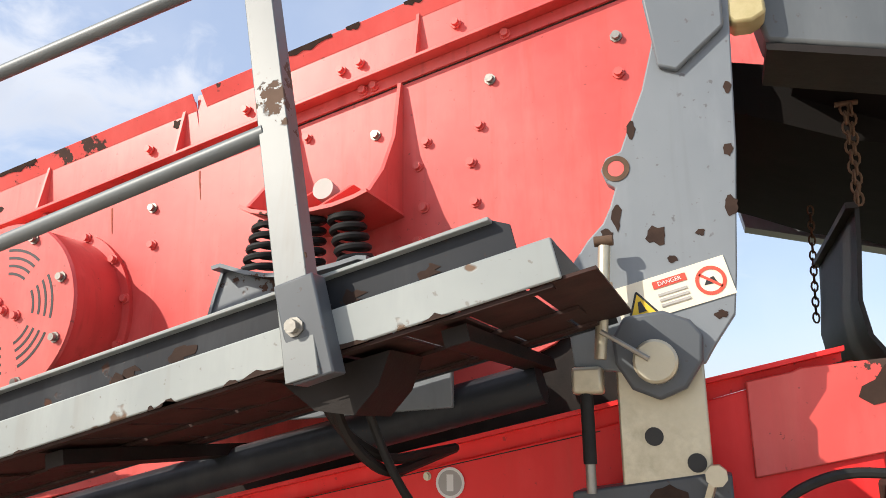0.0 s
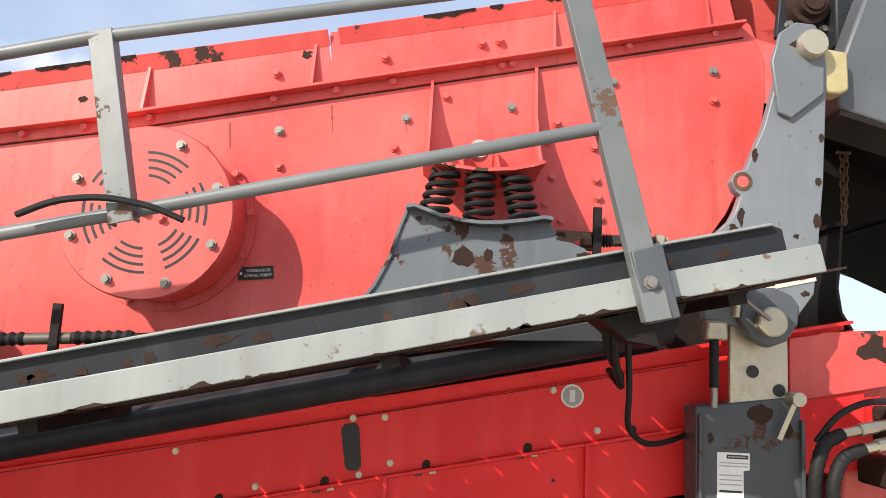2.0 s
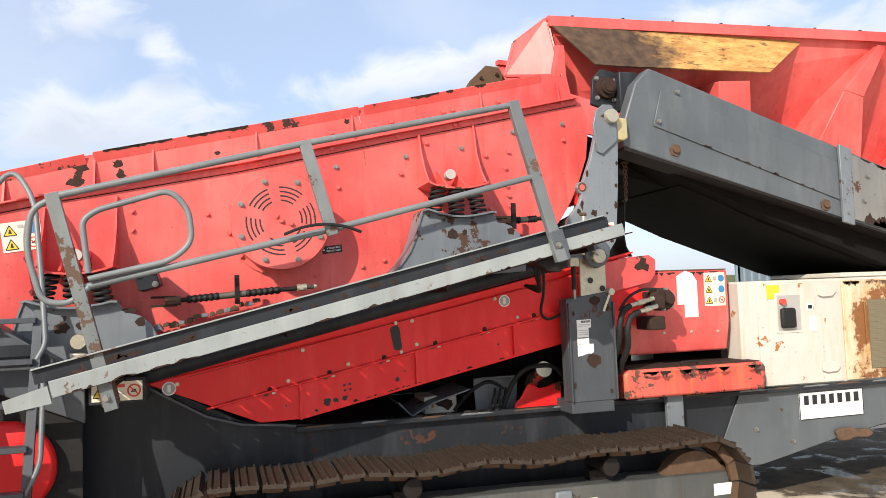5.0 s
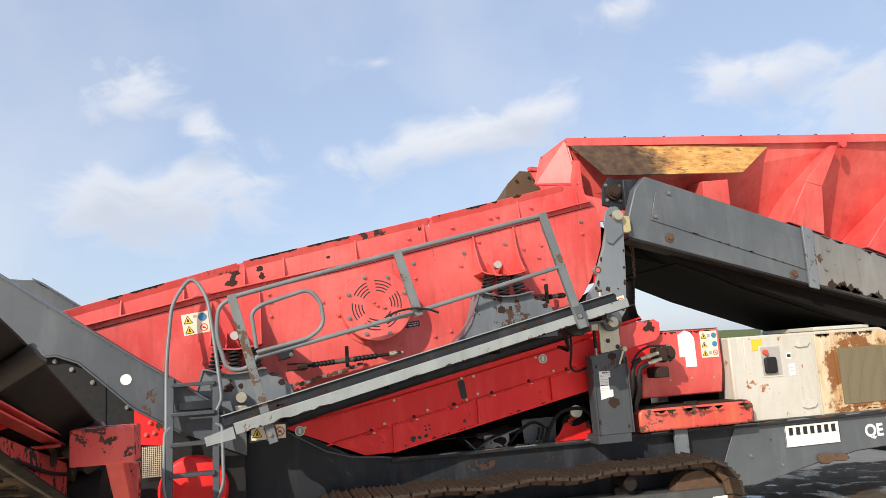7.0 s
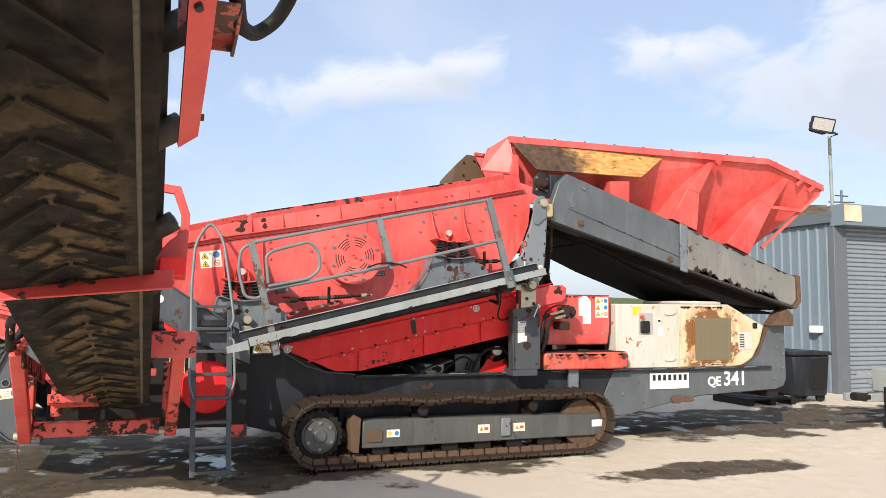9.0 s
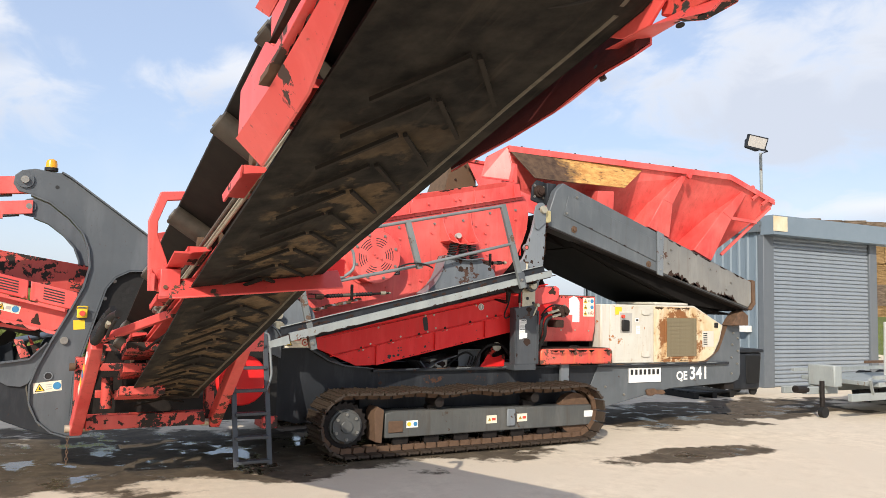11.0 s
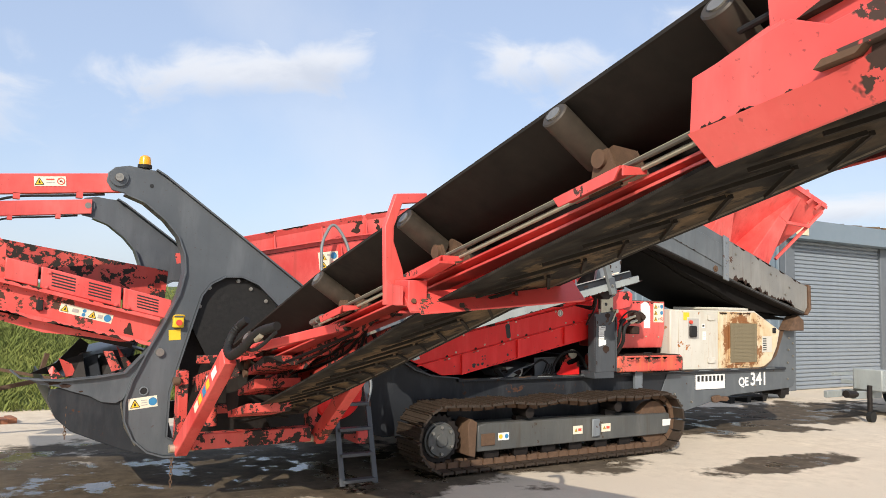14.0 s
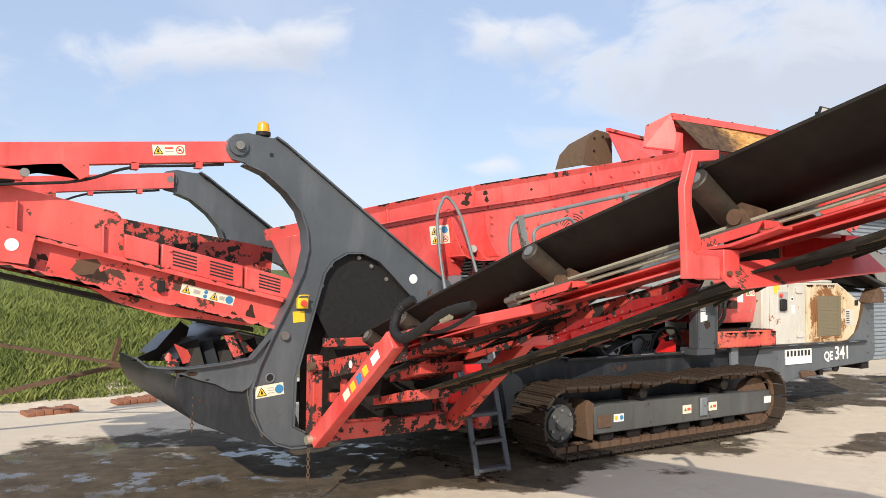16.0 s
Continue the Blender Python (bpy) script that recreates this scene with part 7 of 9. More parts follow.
# tail conveyor
def tl(x, d):
    """Height on the tail conveyor: its beam's upper edge, and d above it."""
    return 2.07 - 0.244 * (x + 7.69) + d
tail = part("tail_conveyor", prism(B(), [(-5.68, tl(-5.68, 0)), (-8.75, tl(-8.75, 0)), (-8.75, tl(-8.75, -0.235)), (-5.80, tl(-5.80, -0.235)), (-5.70, tl(-5.70, -0.15))], 2.21, 2.222), RED_WORN, machine, "red tail conveyor with louvred covers and flaking paint", bevel=0.003)
for d, t in ((0.0, 0.012), (-0.235, 0.012)):
    part("beam_flange", prism(B(), [(-5.68, tl(-5.68, d)), (-8.75, tl(-8.75, d)), (-8.75, tl(-8.75, d + t)), (-5.68, tl(-5.68, d + t))], 2.13, 2.222), RED_WORN, tail, bevel=0.003)
part("flange_lip", prism(B(), [(-5.74, tl(-5.74, -0.255)), (-8.75, tl(-8.75, -0.255)), (-8.75, tl(-8.75, -0.222)), (-5.74, tl(-5.74, -0.222))], 2.118, 2.13), RED, tail, bevel=0.002)
part("flange_lip", prism(B(), [(-5.70, tl(-5.70, -0.022)), (-8.75, tl(-8.75, -0.022)), (-8.75, tl(-8.75, 0.012)), (-5.70, tl(-5.70, 0.012))], 2.118, 2.13), RED, tail, bevel=0.002)
def chip(edge, x, w, h, y, parent, sgn=1):
    """A flake of bare dark steel along an edge."""
    line = [(x + w * i / 7, edge(x + w * i / 7)) for i in range(8)]
    ragged = [(px, pz + sgn * h * (0.25 + 0.75 * math.sin(math.pi * i / 7)) * random.uniform(0.45, 1.1)) for i, (px, pz) in enumerate(line)]
    return part("paint_chip", prism(B(), line + ragged[::-1], y - 0.0012, y - 0.0002), RUST_DARK, parent)
random.seed(31)
for k in range(46):
    x = random.uniform(-8.3, -5.9)
    chip(lambda q: tl(q, -0.255), x, random.uniform(0.04, 0.16), random.uniform(0.012, 0.034), 2.118, tail)
for k in range(26):
    x = random.uniform(-8.2, -5.9)
    chip(lambda q: tl(q, 0.012), x, random.uniform(0.03, 0.10), random.uniform(0.008, 0.024), 2.118, tail, -1)
for x, d, w, h in ((-7.2, -0.19, 0.20, 0.13), (-7.46, -0.14, 0.07, 0.06), (-5.98, -0.20, 0.08, 0.13), (-6.1, -0.21, 0.05, 0.03)):
    chip(lambda q: tl(q, d), x, w, h, 2.21, tail)
part("far_beam", prism(B(), [(-5.68, tl(-5.68, 0)), (-8.75, tl(-8.75, 0)), (-8.75, tl(-8.75, -0.235)), (-5.80, tl(-5.80, -0.235))], 3.7, 3.72), RED_WORN, tail)
part("skirt", prism(B(), [(-6.90, tl(-6.90, 0.013)), (-8.75, tl(-8.75, 0.013)), (-8.75, tl(-8.75, 0.27)), (-6.95, 2.23), (-6.90, 2.17)], 2.24, 2.25), RED_WORN, tail)
for x in (-7.05, -7.6, -8.3):
    part("skirt_rib", prism(B(), [(x, tl(x, 0.013)), (x + 0.012, tl(x, 0.013)), (x + 0.012, tl(x, 0.22)), (x, tl(x, 0.22))], 2.20, 2.24), RED, tail)
part("far_skirt", prism(B(), [(-5.50, 1.75), (-6.95, 2.0), (-6.95, 2.27), (-5.48, 2.04)], 3.0, 3.012), RED_HALF, tail)
for x0, x1, louvre in ((-6.90, -6.66, 0), (-6.64, -6.02, 2), (-6.0, -5.60, 1)):
    cov = part("cover", prism(B(), [(x0, tl(x0, 0.014)), (x1, tl(x1, 0.014)), (x1, tl(x1, 0.19)), (x0, tl(x0, 0.19))], 2.17, 2.24), RED, tail, "red louvred cover" if louvre else "red cover", bevel=0.008)
    for j in range(louvre):
        cx = (x0 + x1) / 2 + (j - (louvre - 1) / 2) * 0.28
        for k in range(5):
            z = 0.05 + 0.025 * k
            part("louvre", prism(B(), [(cx - 0.09, tl(cx - 0.09, z)), (cx + 0.09, tl(cx + 0.09, z)), (cx + 0.09, tl(cx + 0.09, z + 0.012)), (cx - 0.09, tl(cx - 0.09, z + 0.012))], 2.1685, 2.1697), BLACK, cov)
bolts(tail, [(-6.60, tl(-6.6, 0.03)), (-6.58, tl(-6.58, 0.16)), (-6.06, tl(-6.06, 0.03)), (-5.96, tl(-5.96, 0.03))], 2.17)
part("belt", prism(B(), [(-5.55, 1.68), (-8.75, 2.456), (-8.75, 2.496), (-5.55, 1.74)], 2.3, 3.65), BELT, tail)
part("return_belt", prism(B(), [(-5.9, 1.32), (-6.6, 1.48), (-7.2, 1.63), (-8.75, 2.010), (-8.75, 2.040), (-7.2, 1.66), (-5.9, 1.36)], 2.25, 3.65), BELT, tail)
part("under_guard", prism(B(), [(-5.85, tl(-5.85, -0.236)), (-7.15, tl(-7.15, -0.236)), (-7.1, 1.66), (-6.95, 1.57), (-6.6, 1.46), (-6.3, 1.43), (-6.0, 1.38)], 2.23, 2.30), RED_WORN, tail)
part("end_plate", prism(B(), [(-7.76, tl(-7.76, 0.01)), (-7.48, tl(-7.48, 0.01)), (-7.52, tl(-7.52, -0.20)), (-7.78, tl(-7.78, -0.235))], 2.10, 2.13), RED_WORN, tail)
sticker(tail, (-7.62, 2.0995, 1.96), 0.001, 0.001, [("dot", 0, 0, 0.085, STICKER)], STICKER, name="round_sticker")
sticker(tail, (-6.28, 2.2095, 1.622), 0.42, 0.075, [("tri", -0.17, 0, 0.06), ("dot", -0.02, 0.015, 0.03, BLUE), ("dot", -0.02, -0.018, 0.03, BLUE), ("tri", 0.05, 0, 0.06), ("dot", 0.17, 0, 0.06, BLUE), ("bar", -0.09, 0, 0.05, 0.03, GREYPRINT), ("bar", 0.11, 0, 0.04, 0.03, GREYPRINT)], lean=-14, label="pale warning sticker", name="warning_sticker")
part("control_valve", box(B(), -6.66, -6.61, 2.17, 2.2095, 1.64, 1.73), RUBBER, tail, bevel=0.006)
part("torn_hole", prism(B(), [(-7.25, 1.80), (-7.20, 1.76), (-7.10, 1.77), (-7.05, 1.84), (-7.08, 1.88), (-7.20, 1.87)], 2.2065, 2.2085), RUST, tail)

# ladder
def lad(x, z):
    return (x, 1.575 + 0.30 * (z - 0.12), z)
ladder = part("ladder", bar(B(), lad(-4.155, 0.10), lad(-4.165, 1.75), 0.022, 0.05, (1, 0, 0)), GREY_COLUMN, machine, "grey steel access ladder with looped handholds", bevel=0.003)
part("stile", bar(B(), lad(-3.825, 0.10), lad(-3.825, 1.75), 0.022, 0.05, (1, 0, 0)), GREY_COLUMN, ladder, bevel=0.003)
for k in range(8):
    z = 0.14 + 0.222 * k
    part("rung", bar(B(), lad(-4.155, z), lad(-3.83, z), 0.085, 0.030), GREY_COLUMN, ladder, bevel=0.004)
part("handhold", tube(B(), rounded([lad(-4.19, 1.36), lad(-4.20, 1.9), lad(-4.17, 2.36), lad(-4.02, 2.60), lad(-3.89, 2.40), lad(-3.82, 1.9), lad(-3.78, 1.56), lad(-3.82, 1.48)], 0.11), 0.016, 10), TUBE, ladder)
part("handhold", tube(B(), rounded([lad(-3.83, 1.38), lad(-3.78, 1.36), lad(-3.77, 0.95), lad(-3.83, 0.80)], 0.05), 0.014, 10), TUBE, ladder)
part("handhold", tube(B(), rounded([lad(-4.16, 1.38), lad(-4.20, 1.34), lad(-4.20, 0.95), lad(-4.155, 0.80)], 0.05), 0.014, 10), TUBE, ladder)
part("mount", box(B(), -4.1, -3.85, 2.02, 2.45, 1.5, 1.56), GREY_DARK, ladder)
part("round_guard", tube(B(), [(-4.01, 2.143, 0.88), (-4.01, 2.07, 0.88), (-4.01, 2.055, 0.88)], [0.265, 0.265, 0.24], 36), RED_DEEP, machine, "red round side guard", bevel=0.02)
guard = part("side_plate", prism(B(), [(-4.444, 1.56), (-4.446, 1.26), (-4.222, 1.23), (-4.15, 1.42), (-4.30, 1.49)], 2.125, 2.14), RED_DEEP, machine, "red plate beside the ladder", bevel=0.004)
bolts(guard, [(-4.33, 1.42), (-4.30, 1.34), (-4.36, 1.33)], 2.125)
wire = mesh("wire", box(B(), 0, 0.003, 0, 0.003, 0, 0.235))
copies("wire", wire, [Matrix.Translation((-4.384 + 0.0145 * k, 2.10, 1.005)) for k in range(11)], guard, CREAM)
copies("wire", wire, [Matrix.Translation((-4.384, 2.104, 1.010 + 0.0145 * k)) @ Matrix.Diagonal((48, 1, 0.0128, 1)) for k in range(16)], guard)
part("pin_lug", box(B(), -3.77, -3.61, 2.10, 2.45, 0.36, 0.49), RED_SCRAPED, machine, "small red lug", bevel=0.01)
part("hinge_plate", prism(B(), [(-3.69, 1.50), (-3.60, 1.495), (-3.563, 1.46), (-3.56, 1.405), (-3.60, 1.40), (-3.68, 1.42)], 2.12, 2.16), ZINC, machine, "zinc hinge plate", bevel=0.01)
part("roller_end", disc(B(), (-3.634, 2.16, 1.562), (0, -1, 0), 0.042, 0.06, 20), ZINC, machine, "steel roller end")

# ---- side conveyor ----
conv = thing("side_conveyor", "red side conveyor with a dusty chevron rubber belt", "conveyor", at=(-4.9, 1.6, 0.5))
XN, XF = -5.08, -4.70
def rail_z(y):
    return 1.540 - 0.217 * y
def channel(x0, out, up=0.0):
    def top(y):
        return rail_z(y) + up
    def low(y):
        return top(y) - (0.045 if y > -2.2 else 0.045 - 0.012 * (-2.2 - y))
    run = (1.2, -2.2, -3.5)
    web = x0 + (0.05 if out < 0 else -0.03)
    b = part("side_beam", prism(B(), [(y, low(y)) for y in run] + [(-3.5, top(-3.5)), (1.2, top(1.2))], web, web + 0.012, "x"), RED_DEEP, conv, "red channel beam", bevel=0.002)
    xa, xb = (x0 - 0.06, x0 + 0.05) if out < 0 else (x0 - 0.018, x0 + 0.072)
    for edge in (top, low):
        part("beam_flange", prism(B(), [(y, edge(y) - 0.006) for y in run] + [(y, edge(y) + 0.006) for y in run[::-1]], xa, xb, "x"), RED, b, bevel=0.002)
    return b
near_beam, far_beam = channel(XN, -1), channel(XF - 0.012, 1, 0.085)
for y in (0.9, 0.1, -0.9, -1.9, -2.9):
    part("cross_tie", tube(B(), [(XN + 0.062, y, rail_z(y) - 0.022), (XF - 0.012, y, rail_z(y) + 0.060)], 0.019, 10), RED_DEEP, conv)
# carrying belt: a trough on idlers
def edge_z(y):
    if y > -0.508:
        return 1.955 - 0.297 * (y + 0.508)
    return 1.955 - 0.245 * (y + 0.508) if y > -3.4 else 2.664 + 0.075 * (-3.4 - y)
ys = [1.6 - 0.25 * k for k in range(24)]
bm = B()
rows = []
for y in ys:
    f = min(1.0, max(0.0, (y + 4.25) / 0.9))
    low = 0.13 * f + 0.015
    sec = [(-5.27, 0.0), (-5.09, -low * 0.8), (-5.04, -low), (-4.70, -low), (-4.65, -low * 0.8), (-4.49, 0.0)]
    rows.append(([bm.verts.new((x, y, edge_z(y) + d)) for x, d in sec], [bm.verts.new((x, y, edge_z(y) + d - 0.014)) for x, d in sec]))
for (a, b), (c, d) in zip(rows, rows[1:]):
    for i in range(5):
        bm.faces.new((a[i], a[i + 1], c[i + 1], c[i]))
        bm.faces.new((b[i + 1], b[i], d[i], d[i + 1]))
    for i in (0, 5):
        bm.faces.new((a[i], b[i], d[i], c[i]))
carry = part("carrying_belt", bm, BELT, conv, "black troughed rubber belt")
ROLLER = plain("worn_roller", (0.022, 0.018, 0.014), (0.085, 0.068, 0.050), 9.0, 0.55, 0.2)
for y in (1.42, 0.90, -0.508, -1.606, -2.73, -3.44):
    z = edge_z(y) - 0.03
    st = part("idler_set", box(B(), -5.10, -4.62, y - 0.24, y - 0.17, rail_z(y) + 0.05, rail_z(y) + 0.066), RED, conv, "roller set carrying the belt")
    for xa, za, xb, zb in ((-5.30, z - 0.022, -5.08, z - 0.165), (-4.43, z - 0.022, -4.66, z - 0.165), (-5.03, z - 0.19, -4.71, z - 0.19)):
        p, q = Vector((xa, y, za)), Vector((xb, y, zb))
        roller = part("roller", tube(B(), [p, p.lerp(q, 0.02), p.lerp(q, 0.98), q], [0.050, 0.056, 0.056, 0.050], 20), ROLLER, st)
        part("end_cap", disc(B(), p, (p - q).normalized(), 0.030, 0.006, 14), STEEL, roller)
    for x in (-5.05, -4.69):
        part("bracket", prism(B(), [(y - 0.24, rail_z(y) + 0.06), (y - 0.10, rail_z(y) + 0.06), (y + 0.03, z - 0.14), (y - 0.05, z - 0.11), (y - 0.16, z - 0.15)], x - 0.006, x + 0.006, "x"), RUST, st)
    ya, yb = y - 0.29, y + 0.05
    shelf = [(ya, rail_z(ya) + 0.020), (yb, rail_z(yb) + 0.020), (yb, rail_z(yb) + 0.028), (ya, rail_z(ya) + 0.028)]
    part("foot_plate", prism(B(), shelf, XN - 0.17, XN - 0.0605, "x"), RED_CHIPPED, st)
    part("foot_lip", prism(B(), [(ya + 0.03, rail_z(ya + 0.03) - 0.012), (yb - 0.03, rail_z(yb - 0.03) - 0.012), (yb, rail_z(yb) + 0.028), (ya, rail_z(ya) + 0.028)], XN - 0.178, XN - 0.1705, "x"), RED_CHIPPED, st)
    part("end_lip", prism(B(), [(XN - 0.170, rail_z(ya) - 0.006), (XN - 0.061, rail_z(ya) + 0.010), (XN - 0.061, rail_z(ya) + 0.028), (XN - 0.170, rail_z(ya) + 0.028)], ya - 0.008, ya - 0.0005), RED_CHIPPED, st)
    part("bearing_block", disc(B(), (-5.15, y - 0.10, z - 0.185), (-1, 0, 0), 0.035, 0.03, 14), RUST, st)
    part("bracket", prism(B(), [(y - 0.20, rail_z(y) + 0.05), (y - 0.04, rail_z(y) + 0.02), (y - 0.07, z - 0.16), (y - 0.13, z - 0.15)], -5.165, -5.152, "x"), RUST, st)
# return belt with its chevron cleats
back_run = [(1.55, 0.76, 0.03), (1.0, 0.915, 0.05), (0.0, 1.205, 0.07), (-1.0, 1.505, 0.085), (-1.8, 1.765, 0.085), (-2.4, 1.925, 0.09), (-3.0, 2.075, 0.095), (-3.8, 2.295, 0.085), (-4.33, 2.440, 0.071), (-4.365, 2.4485, 0.072), (-4.40, 2.463, 0.073)]
BXA, BXB = -5.225, -4.54
bm = B()
lines = []
for y, z, lift in back_run:
    f = (1.55 - y) / 5.9
    xa, xb = -5.19 - 0.05 * f, -4.555 + 0.055 * f
    lines.append([bm.verts.new(v) for v in ((xa, y, z), (xb, y, z + lift), (xb, y, z + lift + 0.013), (xa, y, z + 0.013))])
bm.faces.new(lines[0])
bm.faces.new(lines[-1][::-1])
for a, b in zip(lines, lines[1:]):
    for i in range(4):
        j = (i + 1) % 4
        bm.faces.new((a[i], a[j], b[j], b[i]))
ret = part("return_belt", bm, BELT_DUSTY, conv, "dusty return belt with chevron cleats")
part("belt_edge", tube(B(), [(-4.615 + 0.05 * (1.55 - y) / 5.9, y, z + lift * 0.905 + 0.008) for y, z, lift in back_run[:-2]], 0.0125, 8), BELT_EDGE, ret, "pale worn belt edge")
def run_at(d):
    for (ya, za, la), (yb, zb, lb) in zip(back_run, back_run[1:]):
        ln = math.hypot(yb - ya, zb - za)
        if d <= ln:
            f = d / ln
            lift = la + (lb - la) * f
            return Vector((-4.875, ya + (yb - ya) * f, za + (zb - za) * f + lift * 0.5)), math.atan2(zb - za, yb - ya), lift
        d -= ln
    return Vector((-4.875, *back_run[-1][:2])), 0.0, 0.05
for sgn in (-1, 1):
    bm = B()
    bar(bm, (sgn * 0.014, 0.01, 0.018), (sgn * 0.215, -0.255, 0.018), 0.015, 0.014)
    cleat = mesh("cleat", bm)
    poses = []
    for k in range(24):
        p, a, lift = run_at(0.12 + 0.25 * k)
        poses.append(Matrix.Translation(p) @ Matrix.Rotation(-math.atan(lift / 0.68), 4, "Y") @ Matrix.Rotation(a, 4, "X"))
    copies("cleat", cleat, poses, ret, CLEAT)
# head drum, wrapped in belt
DH = Vector((0, -4.335, 2.585))
def drum_at(x, dy=0.0, dz=0.0):
    f = (x + 5.27) / 0.75
    return (x, DH.y + 0.012 * f + dy, DH.z + 0.072 * f + dz)
drum = part("head_drum", tube(B(), [drum_at(x) for x in (-5.262, -5.26, -5.235, -5.20, -4.88, -4.58, -4.55, -4.53, -4.528)], [0.10, 0.132, 0.139, 0.141, 0.146, 0.141, 0.140, 0.134, 0.10], 48), BELT_DUSTY, conv, "belt-wrapped head drum")
for x, r in ((-5.19, 0.1415), (-4.60, 0.1420), (-4.56, 0.1405)):
    part("scuff_ring", tube(B(), [drum_at(x), drum_at(x + 0.016)], r + 0.0015, 48), BELT_EDGE if x > -5 else BELT, drum)
for a0 in (140, 205):
    for sgn in (-1, 1):
        pts = []
        for k in range(9):
            f = k / 8
            ang = radians(a0 - 62 * f)
            pts.append(drum_at(-4.885 + sgn * (0.012 + 0.245 * f), 0.145 * math.cos(ang + math.pi / 2), 0.145 * math.sin(ang + math.pi / 2)))
        part("cleat", tube(B(), pts, 0.006, 6), BELT, drum)
part("shaft", tube(B(), [drum_at(-5.425), drum_at(-4.45)], 0.04, 14), RUST, conv)
head = part("bearing_plate", prism(B(), [(-4.05, 2.70), (-4.10, 2.79), (-4.30, 2.82), (-4.40, 2.70), (-4.41, 2.55), (-4.30, 2.46), (-4.12, 2.45)], -5.325, -5.310, "x"), RED_WORN, conv, "red bearing plate at the head drum", bevel=0.003)
part("bearing_housing", prism(B(), [(-4.16, 2.70), (-4.28, 2.74), (-4.40, 2.69), (-4.41, 2.56), (-4.30, 2.48), (-4.17, 2.52)], -5.355, -5.325, "x"), RUST, head, bevel=0.01)
part("bearing", tube(B(), [(-5.355, DH.y, DH.z), (-5.385, DH.y, DH.z), (-5.386, DH.y, DH.z), (-5.425, DH.y, DH.z)], [0.078, 0.07, 0.052, 0.05], 20), DIRT_AND_SHADE, head)
part("shaft_end", disc(B(), (-5.425, DH.y, DH.z), (-1, 0, 0), 0.034, 0.018, 18), plain("rusty_red_shaft", (0.35, 0.07, 0.04), (0.5, 0.14, 0.08), 30.0, 0.7), head)
for y, z in ((-4.19, 2.66), (-4.37, 2.67), (-4.38, 2.55), (-4.20, 2.53)):
    part("bolt", disc(B(), (-5.355, y, z), (-1, 0, 0), 0.017, 0.022, 6), STEEL, head)
part("grease_nipple", tube(B(), [(-5.36, -4.25, 2.735), (-5.385, -4.25, 2.75), (-5.40, -4.24, 2.75)], 0.009, 8), CREAM, head)
part("side_fin", prism(B(), [(-4.03, 2.55), (-4.06, 2.73), (-4.09, 2.73), (-4.06, 2.50)], -5.365, -5.325, "x"), RED, head)
skirt = part("head_skirt", prism(B(), [(-3.40, 2.401), (-3.39, 2.237), (-3.806, 2.30), (-4.40, 2.455), (-4.49, 2.53), (-4.42, 2.565), (-4.10, 2.49), (-3.80, 2.43), (-3.70, 2.475)], -5.358, -5.348, "x"), RED_CHIPPED, conv, "red folded skirt beside the belt", bevel=0.003)
part("lower_fold", plate(B(), [(-5.357, -3.39, 2.240), (-5.362, -3.806, 2.302), (-5.357, -4.385, 2.450), (-5.335, -4.377, 2.401), (-5.312, -4.008, 2.249), (-5.277, -3.417, 2.153)], 0.008), RED_CHIPPED, skirt)
part("upper_fold", plate(B(), [(-5.355, -3.66, 2.455), (-5.355, -3.42, 2.401), (-5.300, -3.42, 2.43), (-5.300, -3.66, 2.52)], 0.008), RED, skirt)
part("wear_strip", prism(B(), [(-3.80, 2.335), (-3.93, 2.352), (-4.42, 2.478), (-4.50, 2.535), (-4.42, 2.497), (-3.93, 2.366), (-3.82, 2.350)], -5.388, -5.358, "x"), RED_SCRAPED, skirt, "chipped rusty wear strip", bevel=0.002)
part("strip_end", prism(B(), [(-4.20, 2.42), (-4.44, 2.465), (-4.515, 2.535), (-4.49, 2.60), (-4.42, 2.56), (-4.30, 2.51)], -5.374, -5.359, "x"), RUSTY_RED, skirt, bevel=0.003)
part("wear_foot", prism(B(), [(-3.78, 2.318), (-3.88, 2.330), (-3.90, 2.348), (-3.80, 2.338)], -5.392, -5.359, "x"), RUST, skirt)
part("rear_skirt", prism(B(), [(-3.62, 2.45), (-3.61, 2.60), (-4.05, 2.668), (-4.10, 2.52), (-3.80, 2.44)], -5.320, -5.310, "x"), RED_CHIPPED, conv, "red upper skirt plate", bevel=0.003)
part("torn_edge", prism(B(), [(-3.711, 2.470), (-3.782, 2.500), (-3.858, 2.525), (-3.925, 2.552), (-3.983, 2.587), (-4.05, 2.597), (-4.112, 2.592), (-4.064, 2.560), (-4.02, 2.548), (-3.982, 2.534), (-3.94, 2.530), (-3.894, 2.508), (-3.80, 2.486)], -5.350, -5.321, "x"), RUST_DARK, skirt, "rusty torn edge")
part("top_fold", plate(B(), [(-5.350, -3.52, 2.643), (-5.350, -3.715, 2.667), (-5.318, -3.735, 2.632), (-5.318, -3.575, 2.600)], 0.008), RED, skirt)
part("stub", disc(B(), (-5.342, -3.712, 2.660), (-0.3, 0, 1), 0.013, 0.03, 10), RUBBER, skirt)
part("hose", tube(B(), rounded([(-5.40, -4.24, 2.745), (-5.37, -4.10, 2.71), (-5.345, -3.98, 2.655), (-5.33, -3.90, 2.60), (-5.30, -3.80, 2.56), (-5.285, -3.5, 2.52)], 0.08), 0.010, 8), RUBBER, skirt)
